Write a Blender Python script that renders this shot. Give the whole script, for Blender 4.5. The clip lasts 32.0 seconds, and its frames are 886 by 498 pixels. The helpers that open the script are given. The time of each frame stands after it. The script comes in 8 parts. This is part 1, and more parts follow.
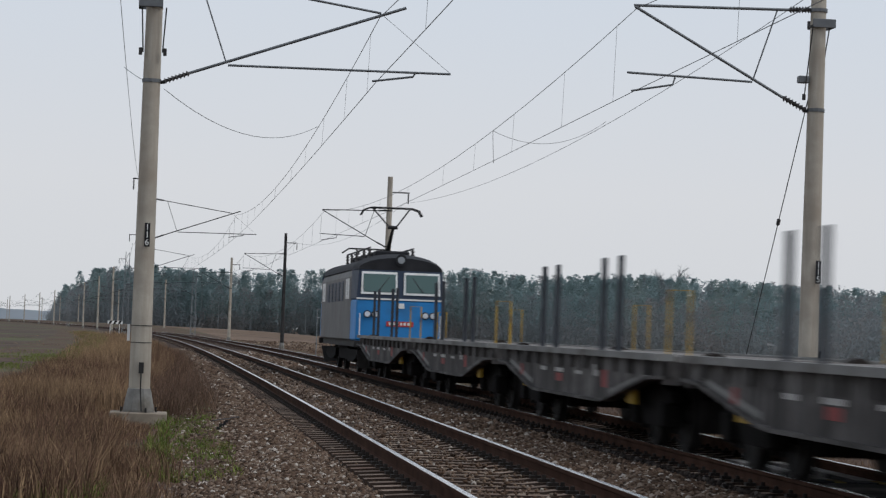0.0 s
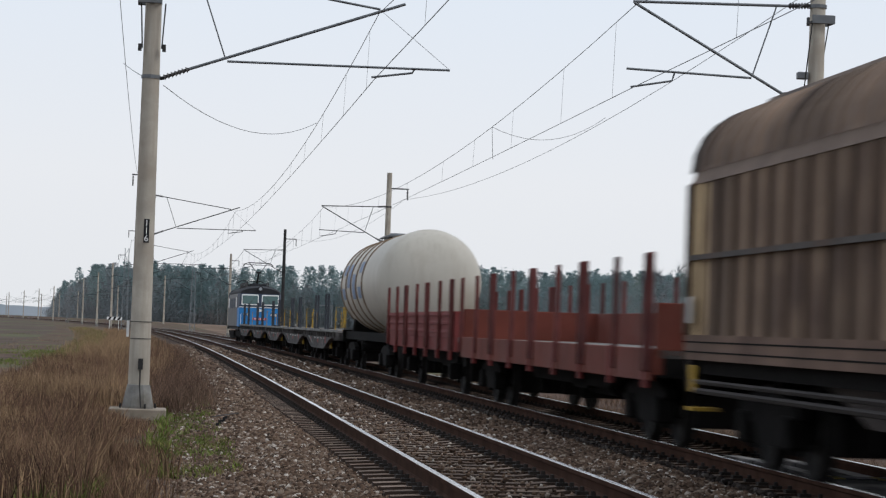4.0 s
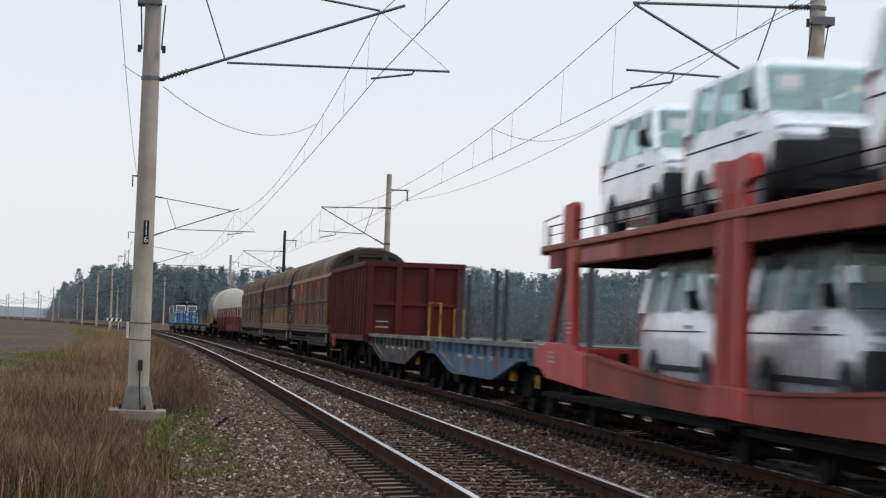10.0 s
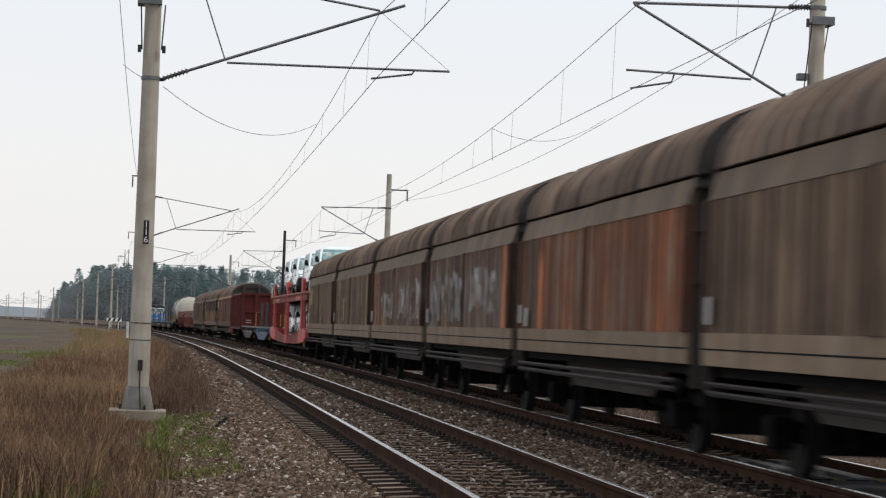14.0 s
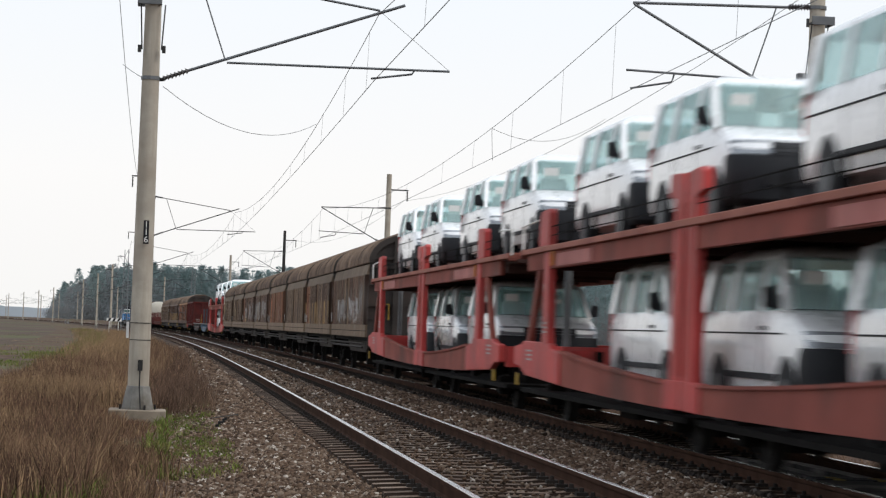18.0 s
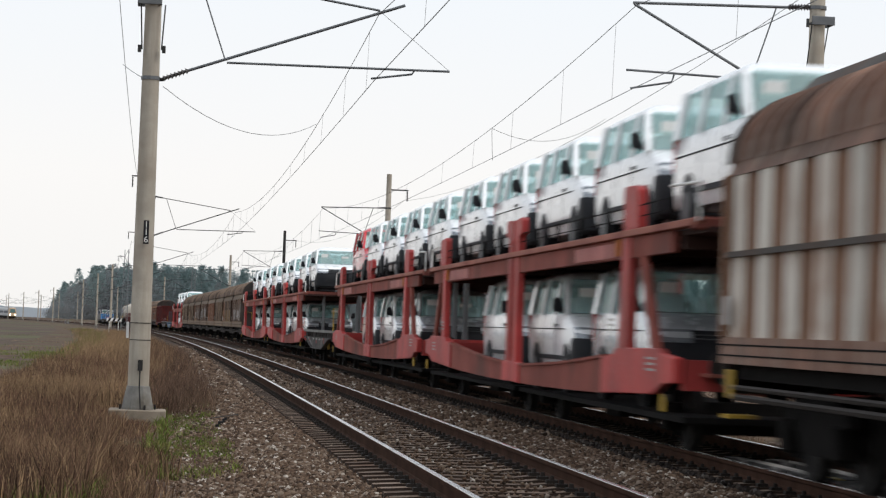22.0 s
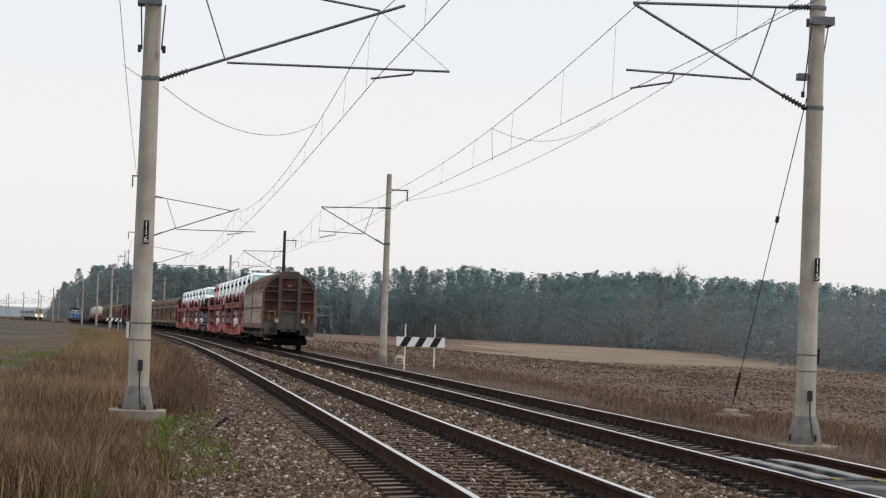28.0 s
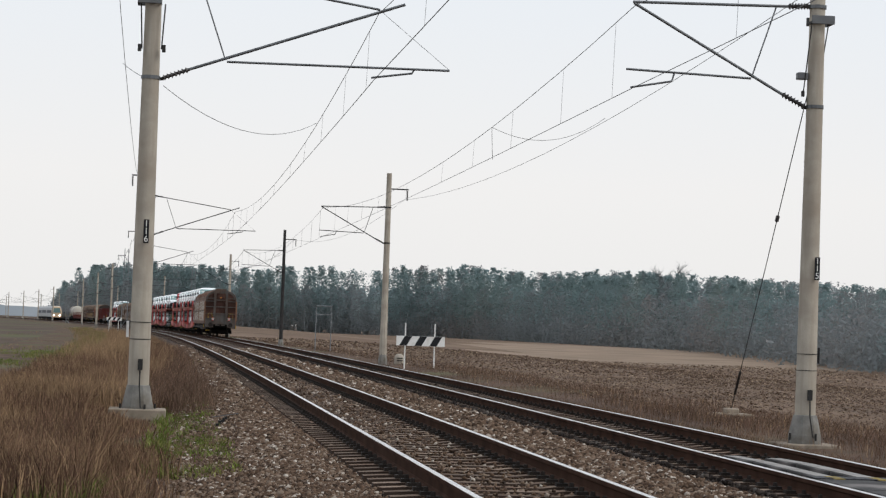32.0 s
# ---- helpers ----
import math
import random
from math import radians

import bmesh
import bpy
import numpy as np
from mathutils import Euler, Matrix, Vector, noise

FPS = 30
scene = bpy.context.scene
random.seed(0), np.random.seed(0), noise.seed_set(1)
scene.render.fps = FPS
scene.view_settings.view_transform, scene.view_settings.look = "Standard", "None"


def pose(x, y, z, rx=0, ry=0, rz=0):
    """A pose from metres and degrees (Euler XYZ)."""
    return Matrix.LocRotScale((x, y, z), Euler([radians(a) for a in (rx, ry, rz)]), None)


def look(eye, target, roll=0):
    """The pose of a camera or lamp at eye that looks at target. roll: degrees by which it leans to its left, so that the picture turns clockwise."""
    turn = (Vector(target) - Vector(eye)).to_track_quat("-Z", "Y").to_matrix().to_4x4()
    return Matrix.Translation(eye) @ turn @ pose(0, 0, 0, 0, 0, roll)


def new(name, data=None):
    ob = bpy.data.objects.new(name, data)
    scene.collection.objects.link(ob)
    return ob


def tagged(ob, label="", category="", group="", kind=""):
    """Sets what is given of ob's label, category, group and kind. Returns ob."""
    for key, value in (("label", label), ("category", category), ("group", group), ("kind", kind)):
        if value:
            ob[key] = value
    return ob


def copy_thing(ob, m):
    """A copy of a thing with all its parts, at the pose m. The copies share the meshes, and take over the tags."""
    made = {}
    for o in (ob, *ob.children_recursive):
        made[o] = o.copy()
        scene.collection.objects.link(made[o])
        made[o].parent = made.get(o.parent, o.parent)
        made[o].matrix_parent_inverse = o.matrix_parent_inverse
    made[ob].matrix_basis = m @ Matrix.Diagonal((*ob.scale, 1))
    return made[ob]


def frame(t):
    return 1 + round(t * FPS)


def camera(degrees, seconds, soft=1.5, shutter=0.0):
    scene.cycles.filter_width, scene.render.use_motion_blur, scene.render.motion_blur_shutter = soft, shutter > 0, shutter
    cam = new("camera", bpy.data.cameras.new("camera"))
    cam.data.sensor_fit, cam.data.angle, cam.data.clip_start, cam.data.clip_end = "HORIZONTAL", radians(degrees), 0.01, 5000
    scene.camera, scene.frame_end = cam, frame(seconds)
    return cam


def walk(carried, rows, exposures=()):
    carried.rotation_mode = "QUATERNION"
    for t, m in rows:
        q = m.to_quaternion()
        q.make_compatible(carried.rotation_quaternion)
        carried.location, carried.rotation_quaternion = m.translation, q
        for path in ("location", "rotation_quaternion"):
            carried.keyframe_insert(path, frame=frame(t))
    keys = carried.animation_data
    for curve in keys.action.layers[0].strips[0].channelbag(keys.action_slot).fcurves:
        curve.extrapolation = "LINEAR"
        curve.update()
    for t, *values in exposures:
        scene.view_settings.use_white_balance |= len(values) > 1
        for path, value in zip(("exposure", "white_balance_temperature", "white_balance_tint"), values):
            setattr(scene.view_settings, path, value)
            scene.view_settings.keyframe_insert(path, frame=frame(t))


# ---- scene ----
# ---------------------------------------------------------------- camera
EYE = Vector((0.0, 0.0, 1.306))
YAW, PITCH, ROLL = 6.463, 1.942, 2.057
PX = 0.01353                       # degrees of turn for one unit of shake


def aim(dx=0.0, dy=0.0):
    a, c = radians(PITCH + dy * PX), radians(YAW - dx * PX)
    way = Vector((math.sin(c) * math.cos(a), math.cos(c) * math.cos(a), math.sin(a)))
    return look(EYE, EYE + way, ROLL)


cam = camera(20.98, 32.0, soft=1.25, shutter=0.72)
SHAKE = [(0.0, 2, 4.5), (0.12, 4, 2.5), (0.5, 4, 0), (1.0, 1, 0), (2.0, 1, 0), (2.5, 1, 0), (3.0, 0.3, -1.5), (3.5, 0.6, -3), (4.3, 0.3, -1.5),
         (5.5, 0, 0), (6.5, 0, 0), (31.7, 0, 0), (32.0, 0, -1.5)]
walk(cam, [(t, aim(dx, dy)) for t, dx, dy in SHAKE],
     exposures=[(0.0, -0.26, 6050, 9), (1.5, -0.24, 6050, 9), (3.0, -0.06, 6050, 9), (6.0, 0.04, 6100, 9), (9.0, 0.04, 6100, 9), (11.0, 0.06, 6200, 9), (13.0, 0.09, 6350, 9), (17.0, 0.22, 6400, 9),
                (19.0, 0.25, 6400, 9), (23.0, 0.21, 6450, 9), (25.0, 0.25, 6450, 9), (28.0, 0.11, 6400, 9), (32.0, 0.09, 6400, 9)])

# ---------------------------------------------------------------- world and light
SUN_ELEV, SUN_ROT = radians(46), radians(112)
world = bpy.data.worlds.new("overcast_sky")
scene.world = world
world.use_nodes = True
wn, wl = world.node_tree.nodes, world.node_tree.links
wn.clear()
w_out, w_bg = wn.new("ShaderNodeOutputWorld"), wn.new("ShaderNodeBackground")
w_sky = wn.new("ShaderNodeTexSky")
w_sky.sky_type, w_sky.sun_disc = "NISHITA", False
w_sky.sun_elevation, w_sky.sun_rotation, w_sky.dust_density, w_sky.air_density = SUN_ELEV, SUN_ROT, 6.0, 1.0
w_co, w_sep, w_ramp = wn.new("ShaderNodeTexCoord"), wn.new("ShaderNodeSeparateXYZ"), wn.new("ShaderNodeValToRGB")
w_mix = wn.new("ShaderNodeMixRGB")
els = w_ramp.color_ramp.elements
els[0].position, els[0].color = 0.0, (8.3, 8.1, 7.9, 1)
els[1].position, els[1].color = 0.5, (7.6, 8.1, 8.9, 1)
e = els.new(0.06)
e.color = (8.6, 8.4, 8.25, 1)
e = els.new(0.16)
e.color = (7.9, 8.25, 8.7, 1)
wl.new(w_co.outputs["Generated"], w_sep.inputs[0])
wl.new(w_sep.outputs["Z"], w_ramp.inputs["Fac"])
w_mix.inputs["Fac"].default_value = 0.97
wl.new(w_sky.outputs["Color"], w_mix.inputs["Color1"])
wl.new(w_ramp.outputs["Color"], w_mix.inputs["Color2"])
wl.new(w_mix.outputs["Color"], w_bg.inputs["Color"])
w_bg.inputs["Strength"].default_value = 0.10
wl.new(w_bg.outputs["Background"], w_out.inputs["Surface"])

sun_data = bpy.data.lights.new("sun", "SUN")
sun_data.energy, sun_data.angle, sun_data.color = 1.4, radians(25), (1.0, 0.96, 0.9)
sun = new("sun", sun_data)
sun.matrix_world = look((0, 0, 60), Vector((0, 0, 60)) - Vector((math.sin(SUN_ROT) * math.cos(SUN_ELEV), math.cos(SUN_ROT) * math.cos(SUN_ELEV), math.sin(SUN_ELEV))))


# ---------------------------------------------------------------- materials
def mat(name, color, rough=0.8, metal=0.0, vary=0.25, scale=3.0, fine=40.0, bump=0.0, stain=None, stain_amt=0.0, stain_scale=0.6,
        rand=0.0, island=0.0, streak=None, coat=0.0, spec=0.16, stretch=None, cols=0.0, stain_z=None, leafy=0.0, palette=None):
    """A node material: base colour with broad and fine variation, stains of a second colour, grain relief."""
    m = bpy.data.materials.new(name)
    m.use_nodes = True
    nt = m.node_tree
    n, l = nt.nodes, nt.links
    b = n["Principled BSDF"]
    b.inputs["Roughness"].default_value, b.inputs["Metallic"].default_value = rough, metal
    b.inputs["Specular IOR Level"].default_value = spec
    b.inputs["Coat Weight"].default_value = coat
    co = n.new("ShaderNodeTexCoord")
    vec = co.outputs["Object"]
    if rand:
        shift, ri = n.new("ShaderNodeVectorMath"), n.new("ShaderNodeObjectInfo")
        shift.operation = "MULTIPLY_ADD"
        l.new(ri.outputs["Random"], shift.inputs[0])
        shift.inputs[1].default_value = (0.0, 61.0, 0.0)
        l.new(vec, shift.inputs[2])
        vec = shift.outputs[0]
    if stretch:
        mp = n.new("ShaderNodeMapping")
        mp.inputs["Scale"].default_value = stretch
        l.new(vec, mp.inputs["Vector"])
        vec = mp.outputs["Vector"]

    def noise_tex(s, detail=4.0):
        t = n.new("ShaderNodeTexNoise")
        t.inputs["Scale"].default_value, t.inputs["Detail"].default_value = s, detail
        l.new(vec, t.inputs["Vector"])
        return t.outputs["Fac"]

    def mixed(kind, fac, c1, c2):
        x = n.new("ShaderNodeMixRGB")
        x.blend_type = kind
        for sock, val in ((x.inputs["Fac"], fac), (x.inputs["Color1"], c1), (x.inputs["Color2"], c2)):
            if isinstance(val, (int, float)):
                sock.default_value = val
            elif isinstance(val, tuple):
                sock.default_value = (*val, 1)
            else:
                l.new(val, sock)
        return x.outputs["Color"]

    def ramp(fac, lo, hi, a=0.0, z=1.0):
        r = n.new("ShaderNodeMapRange")
        r.inputs["From Min"].default_value, r.inputs["From Max"].default_value = lo, hi
        r.inputs["To Min"].default_value, r.inputs["To Max"].default_value = a, z
        l.new(fac, r.inputs["Value"])
        return r.outputs["Result"]
    dark = tuple(c * (1 - vary) for c in color)
    lite = tuple(min(1, c * (1 + vary)) for c in color)
    col = mixed("MIX", ramp(noise_tex(scale), 0.3, 0.7), dark, lite)
    f = noise_tex(fine, 3.0)
    col = mixed("MULTIPLY", 1.0, col, mixed("MIX", ramp(f, 0.25, 0.75), (1 - vary * 0.5,) * 3, (1.0,) * 3))
    if stain:
        if stain_z:
            sm = n.new("ShaderNodeMapping")
            sm.inputs["Scale"].default_value = (1.0, 1.0, 0.45)
            l.new(vec, sm.inputs["Vector"])
            t = n.new("ShaderNodeTexNoise")
            t.inputs["Scale"].default_value, t.inputs["Detail"].default_value = stain_scale, 7.0
            l.new(sm.outputs["Vector"], t.inputs["Vector"])
            s = t.outputs["Fac"]
        else:
            s = noise_tex(stain_scale, 6.0)
        fac = ramp(s, 0.62 - 0.3 * stain_amt, 0.72 - 0.1 * stain_amt, 0, min(1, 0.5 + stain_amt))
        if stain_z:
            xyz, mul = n.new("ShaderNodeSeparateXYZ"), n.new("ShaderNodeMath")
            l.new(co.outputs["Object"], xyz.inputs[0])
            mul.operation = "MULTIPLY"
            l.new(fac, mul.inputs[0])
            l.new(ramp(xyz.outputs["Z"], stain_z[1], stain_z[0], 0, 1), mul.inputs[1])
            fac = mul.outputs[0]
        col = mixed("MIX", fac, col, stain)
    if cols:
        cm = n.new("ShaderNodeMapping")
        cm.inputs["Scale"].default_value = (0.0, 1.0, 0.03)
        l.new(vec, cm.inputs["Vector"])
        t = n.new("ShaderNodeTexNoise")
        t.inputs["Scale"].default_value, t.inputs["Detail"].default_value = 2.6, 3.0
        l.new(cm.outputs["Vector"], t.inputs["Vector"])
        col = mixed("MULTIPLY", 1.0, col, mixed("MIX", ramp(t.outputs["Fac"], 0.32, 0.68), (1 - cols,) * 3, (1 + cols, 1 + cols * 0.85, 1 + cols * 0.7)))
    if streak:
        mp2 = n.new("ShaderNodeMapping")
        mp2.inputs["Scale"].default_value = (4.0, 4.0, 0.35)
        l.new(co.outputs["Object"], mp2.inputs["Vector"])
        t = n.new("ShaderNodeTexNoise")
        t.inputs["Scale"].default_value, t.inputs["Detail"].default_value = 1.6, 6.0
        l.new(mp2.outputs["Vector"], t.inputs["Vector"])
        col = mixed("MIX", ramp(t.outputs["Fac"], 0.48, 0.68, 0, 0.8), col, streak)
    if rand:
        oi = n.new("ShaderNodeObjectInfo")
        col = mixed("MULTIPLY", 1.0, col, mixed("MIX", oi.outputs["Random"], (1 - rand,) * 3, (1 + rand * 0.4,) * 3))
    if palette:
        g, pr = n.new("ShaderNodeNewGeometry"), n.new("ShaderNodeValToRGB")
        for k, (at, c) in enumerate(palette):
            el = pr.color_ramp.elements[k] if k < 2 else pr.color_ramp.elements.new(at)
            el.position, el.color = at, (*c, 1)
        l.new(g.outputs["Random Per Island"], pr.inputs["Fac"])
        col = mixed("MULTIPLY", 1.0, pr.outputs["Color"], mixed("MIX", ramp(f, 0.25, 0.75), (1 - vary,) * 3, (1 + vary,) * 3))
    if island:
        g = n.new("ShaderNodeNewGeometry")
        col = mixed("MULTIPLY", 1.0, col, mixed("MIX", g.outputs["Random Per Island"], (1 - island,) * 3, (1 + island,) * 3))
    l.new(col, b.inputs["Base Color"])
    if leafy:
        tr, mx = n.new("ShaderNodeBsdfTranslucent"), n.new("ShaderNodeMixShader")
        l.new(col, tr.inputs["Color"])
        mx.inputs["Fac"].default_value = leafy
        l.new(b.outputs[0], mx.inputs[1])
        l.new(tr.outputs[0], mx.inputs[2])
        l.new(mx.outputs[0], n["Material Output"].inputs["Surface"])
    l.new(ramp(f, 0.2, 0.8, max(0.02, rough - 0.1), min(1, rough + 0.1)), b.inputs["Roughness"])
    if bump:
        bp = n.new("ShaderNodeBump")
        bp.inputs["Strength"].default_value, bp.inputs["Distance"].default_value = 0.6, bump
        l.new(f, bp.inputs["Height"])
        l.new(bp.outputs["Normal"], b.inputs["Normal"])
    return m


def glow(name, color, strength):
    m = bpy.data.materials.new(name)
    m.use_nodes = True
    b = m.node_tree.nodes["Principled BSDF"]
    b.inputs["Base Color"].default_value = (*color, 1)
    b.inputs["Emission Color"].default_value, b.inputs["Emission Strength"].default_value = (*color, 1), strength
    return m


def glass(name, tint, alpha_mix=0.7):
    """A tinted, glossy pane."""
    m = bpy.data.materials.new(name)
    m.use_nodes = True
    n, l = m.node_tree.nodes, m.node_tree.links
    b = n["Principled BSDF"]
    b.inputs["Base Color"].default_value, b.inputs["Roughness"].default_value = (*tint, 1), 0.05
    tr, mx = n.new("ShaderNodeBsdfTransparent"), n.new("ShaderNodeMixShader")
    tr.inputs["Color"].default_value = (*[min(1, 0.5 + c) for c in tint], 1)
    mx.inputs["Fac"].default_value = alpha_mix
    l.new(tr.outputs[0], mx.inputs[1])
    l.new(b.outputs[0], mx.inputs[2])
    l.new(mx.outputs[0], n["Material Output"].inputs["Surface"])
    return m


RAIL_SIDE = mat("rusty_rail_steel", (0.056, 0.030, 0.021), 0.95, 0.0, 0.3, 2.0, 60, spec=0.03)
RAIL_TOP = mat("polished_rail_head", (0.62, 0.61, 0.60), 0.22, 1.0, 0.15, 1.0, 20)
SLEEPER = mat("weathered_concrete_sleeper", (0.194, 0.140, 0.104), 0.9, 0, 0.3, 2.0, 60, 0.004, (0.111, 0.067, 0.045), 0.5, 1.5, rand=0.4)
# sleeper sides: the shade of the gaps painted in on top of grime
SLEEPER_SHADE = mat("shaded_grimy_sleeper_side", (0.042, 0.028, 0.021), 0.95, 0, 0.4, 3, 40)
FASTEN = mat("rusty_fastening_steel", (0.026, 0.021, 0.018), 0.85, 0, 0.3)
BALLAST = mat("ballast_bed", (0.038, 0.023, 0.016), 0.95, 0, 0.6, 0.8, 13, 0.06, (0.088, 0.055, 0.038), 0.5, 9.0)
WINTERFIELD = mat("dark_winter_field", (0.083, 0.058, 0.042), 0.98, 0, 0.35, 0.2, 5.0, 0.05, (0.085, 0.092, 0.038), 0.45, 0.035)
STONE = mat("ballast_stone", (0.117, 0.075, 0.056), 0.9, 0, 0.25, 0.8, 30, palette=[(0.0, (0.026, 0.016, 0.010)), (1.0, (0.50, 0.45, 0.39)), (0.4, (0.092, 0.056, 0.036)), (0.75, (0.150, 0.100, 0.068)), (0.92, (0.215, 0.165, 0.125))])
OILY = mat("oily_ballast_stone", (0.05, 0.04, 0.035), 0.85, 0, 0.25, 0.8, 30, palette=[(0.0, (0.010, 0.007, 0.006)), (1.0, (0.10, 0.088, 0.078)), (0.4, (0.022, 0.016, 0.013)), (0.75, (0.038, 0.028, 0.022)), (0.93, (0.058, 0.046, 0.038))])
OILBED = mat("oily_ballast_bed", (0.018, 0.013, 0.010), 0.95, 0, 0.6, 0.8, 13, 0.06, (0.045, 0.034, 0.027), 0.5, 9.0)
SOIL = mat("ploughed_soil", (0.136, 0.089, 0.059), 0.98, 0, 0.3, 0.25, 5.0, 0.05, (0.211, 0.152, 0.107), 0.4, 0.03)
CONCRETE = mat("pole_concrete", (0.437, 0.392, 0.326), 0.88, 0, 0.18, 2.0, 40, 0.003, (0.280, 0.233, 0.184), 0.45, 0.9, streak=(0.302, 0.261, 0.211))
FOOT = mat("foundation_concrete", (0.25, 0.24, 0.22), 0.9, 0, 0.3, 4, 50, 0.004, (0.13, 0.115, 0.095), 0.5, 2.5)
SLAB = mat("earthy_concrete_slab", (0.305, 0.252, 0.196), 0.95, 0, 0.3, 4, 50, 0.004, (0.145, 0.113, 0.082), 0.5, 2.0)
WEEDS = mat("withered_weeds", (0.131, 0.081, 0.057), 0.9, 0, 0.35, 0.6, 8, 0, (0.222, 0.149, 0.096), 0.35, 0.4, island=0.6, leafy=0.25)
GALV = mat("galvanised_steel", (0.16, 0.165, 0.17), 0.55, 0.6, 0.2)
DARKSTEEL = mat("dark_steel", (0.045, 0.043, 0.042), 0.7, 0.3, 0.3)
WIRE = mat("copper_wire_dull", (0.15, 0.15, 0.15), 0.6, 0.3, 0.1)
INSUL = mat("grey_brown_insulator_glaze", (0.06, 0.054, 0.052), 0.35, 0, 0.1)
PLATE_BLACK = mat("black_plate", (0.02, 0.02, 0.022), 0.6, 0, 0.1)
PAINT_WHITE = mat("white_paint", (0.78, 0.77, 0.74), 0.6, 0, 0.08, 2, 30, 0, (0.55, 0.52, 0.47), 0.2, 2.0)
PAINT_YELLOW = mat("yellow_paint", (0.44, 0.28, 0.045), 0.7, 0, 0.2, 3, 30, 0, (0.16, 0.10, 0.04), 0.35, 4.0)
DRYGRASS = mat("dry_brown_grass", (0.135, 0.077, 0.052), 0.9, 0, 0.5, 0.55, 8, 0, (0.26, 0.165, 0.10), 0.40, 0.30, island=0.7, leafy=0.25)
PALEGRASS = mat("pale_straw_grass", (0.324, 0.215, 0.122), 0.9, 0, 0.25, 0.7, 8, 0, island=0.5, leafy=0.25)
GREENGRASS = mat("green_grass", (0.132, 0.170, 0.035), 0.9, 0, 0.3, 0.8, 8, 0, (0.169, 0.140, 0.055), 0.4, 0.8, island=0.45)
VERGE = mat("verge_earth_and_turf", (0.093, 0.058, 0.039), 0.97, 0, 0.4, 0.6, 9, 0.04, (0.088, 0.092, 0.038), 0.40, 0.12)
# wood colours raised and blued: the haze of distance is painted into them
NEEDLES = mat("hazed_pine_needles", (0.232, 0.305, 0.305), 0.95, 0, 0.10, 0.05, 0.6, 0, (0.232, 0.282, 0.262), 0.4, 0.03, island=0.05, spec=0.0, leafy=0.68)
TWIGS = mat("hazed_bare_twigs", (0.235, 0.256, 0.262), 0.95, 0, 0.10, 0.05, 0.6, 0, (0.272, 0.252, 0.242), 0.45, 0.03, island=0.06, spec=0.0, leafy=0.68)
CROWN = mat("hazed_crown_growth", (0.255, 0.312, 0.318), 0.98, 0, 0.15, 0.12, 1.6, 0.9, (0.270, 0.305, 0.298), 0.4, 0.05, island=0.05, spec=0.0)
BARK = mat("hazed_bark", (0.230, 0.247, 0.253), 0.98, 0, 0.2, 1.0, 6, spec=0.0)


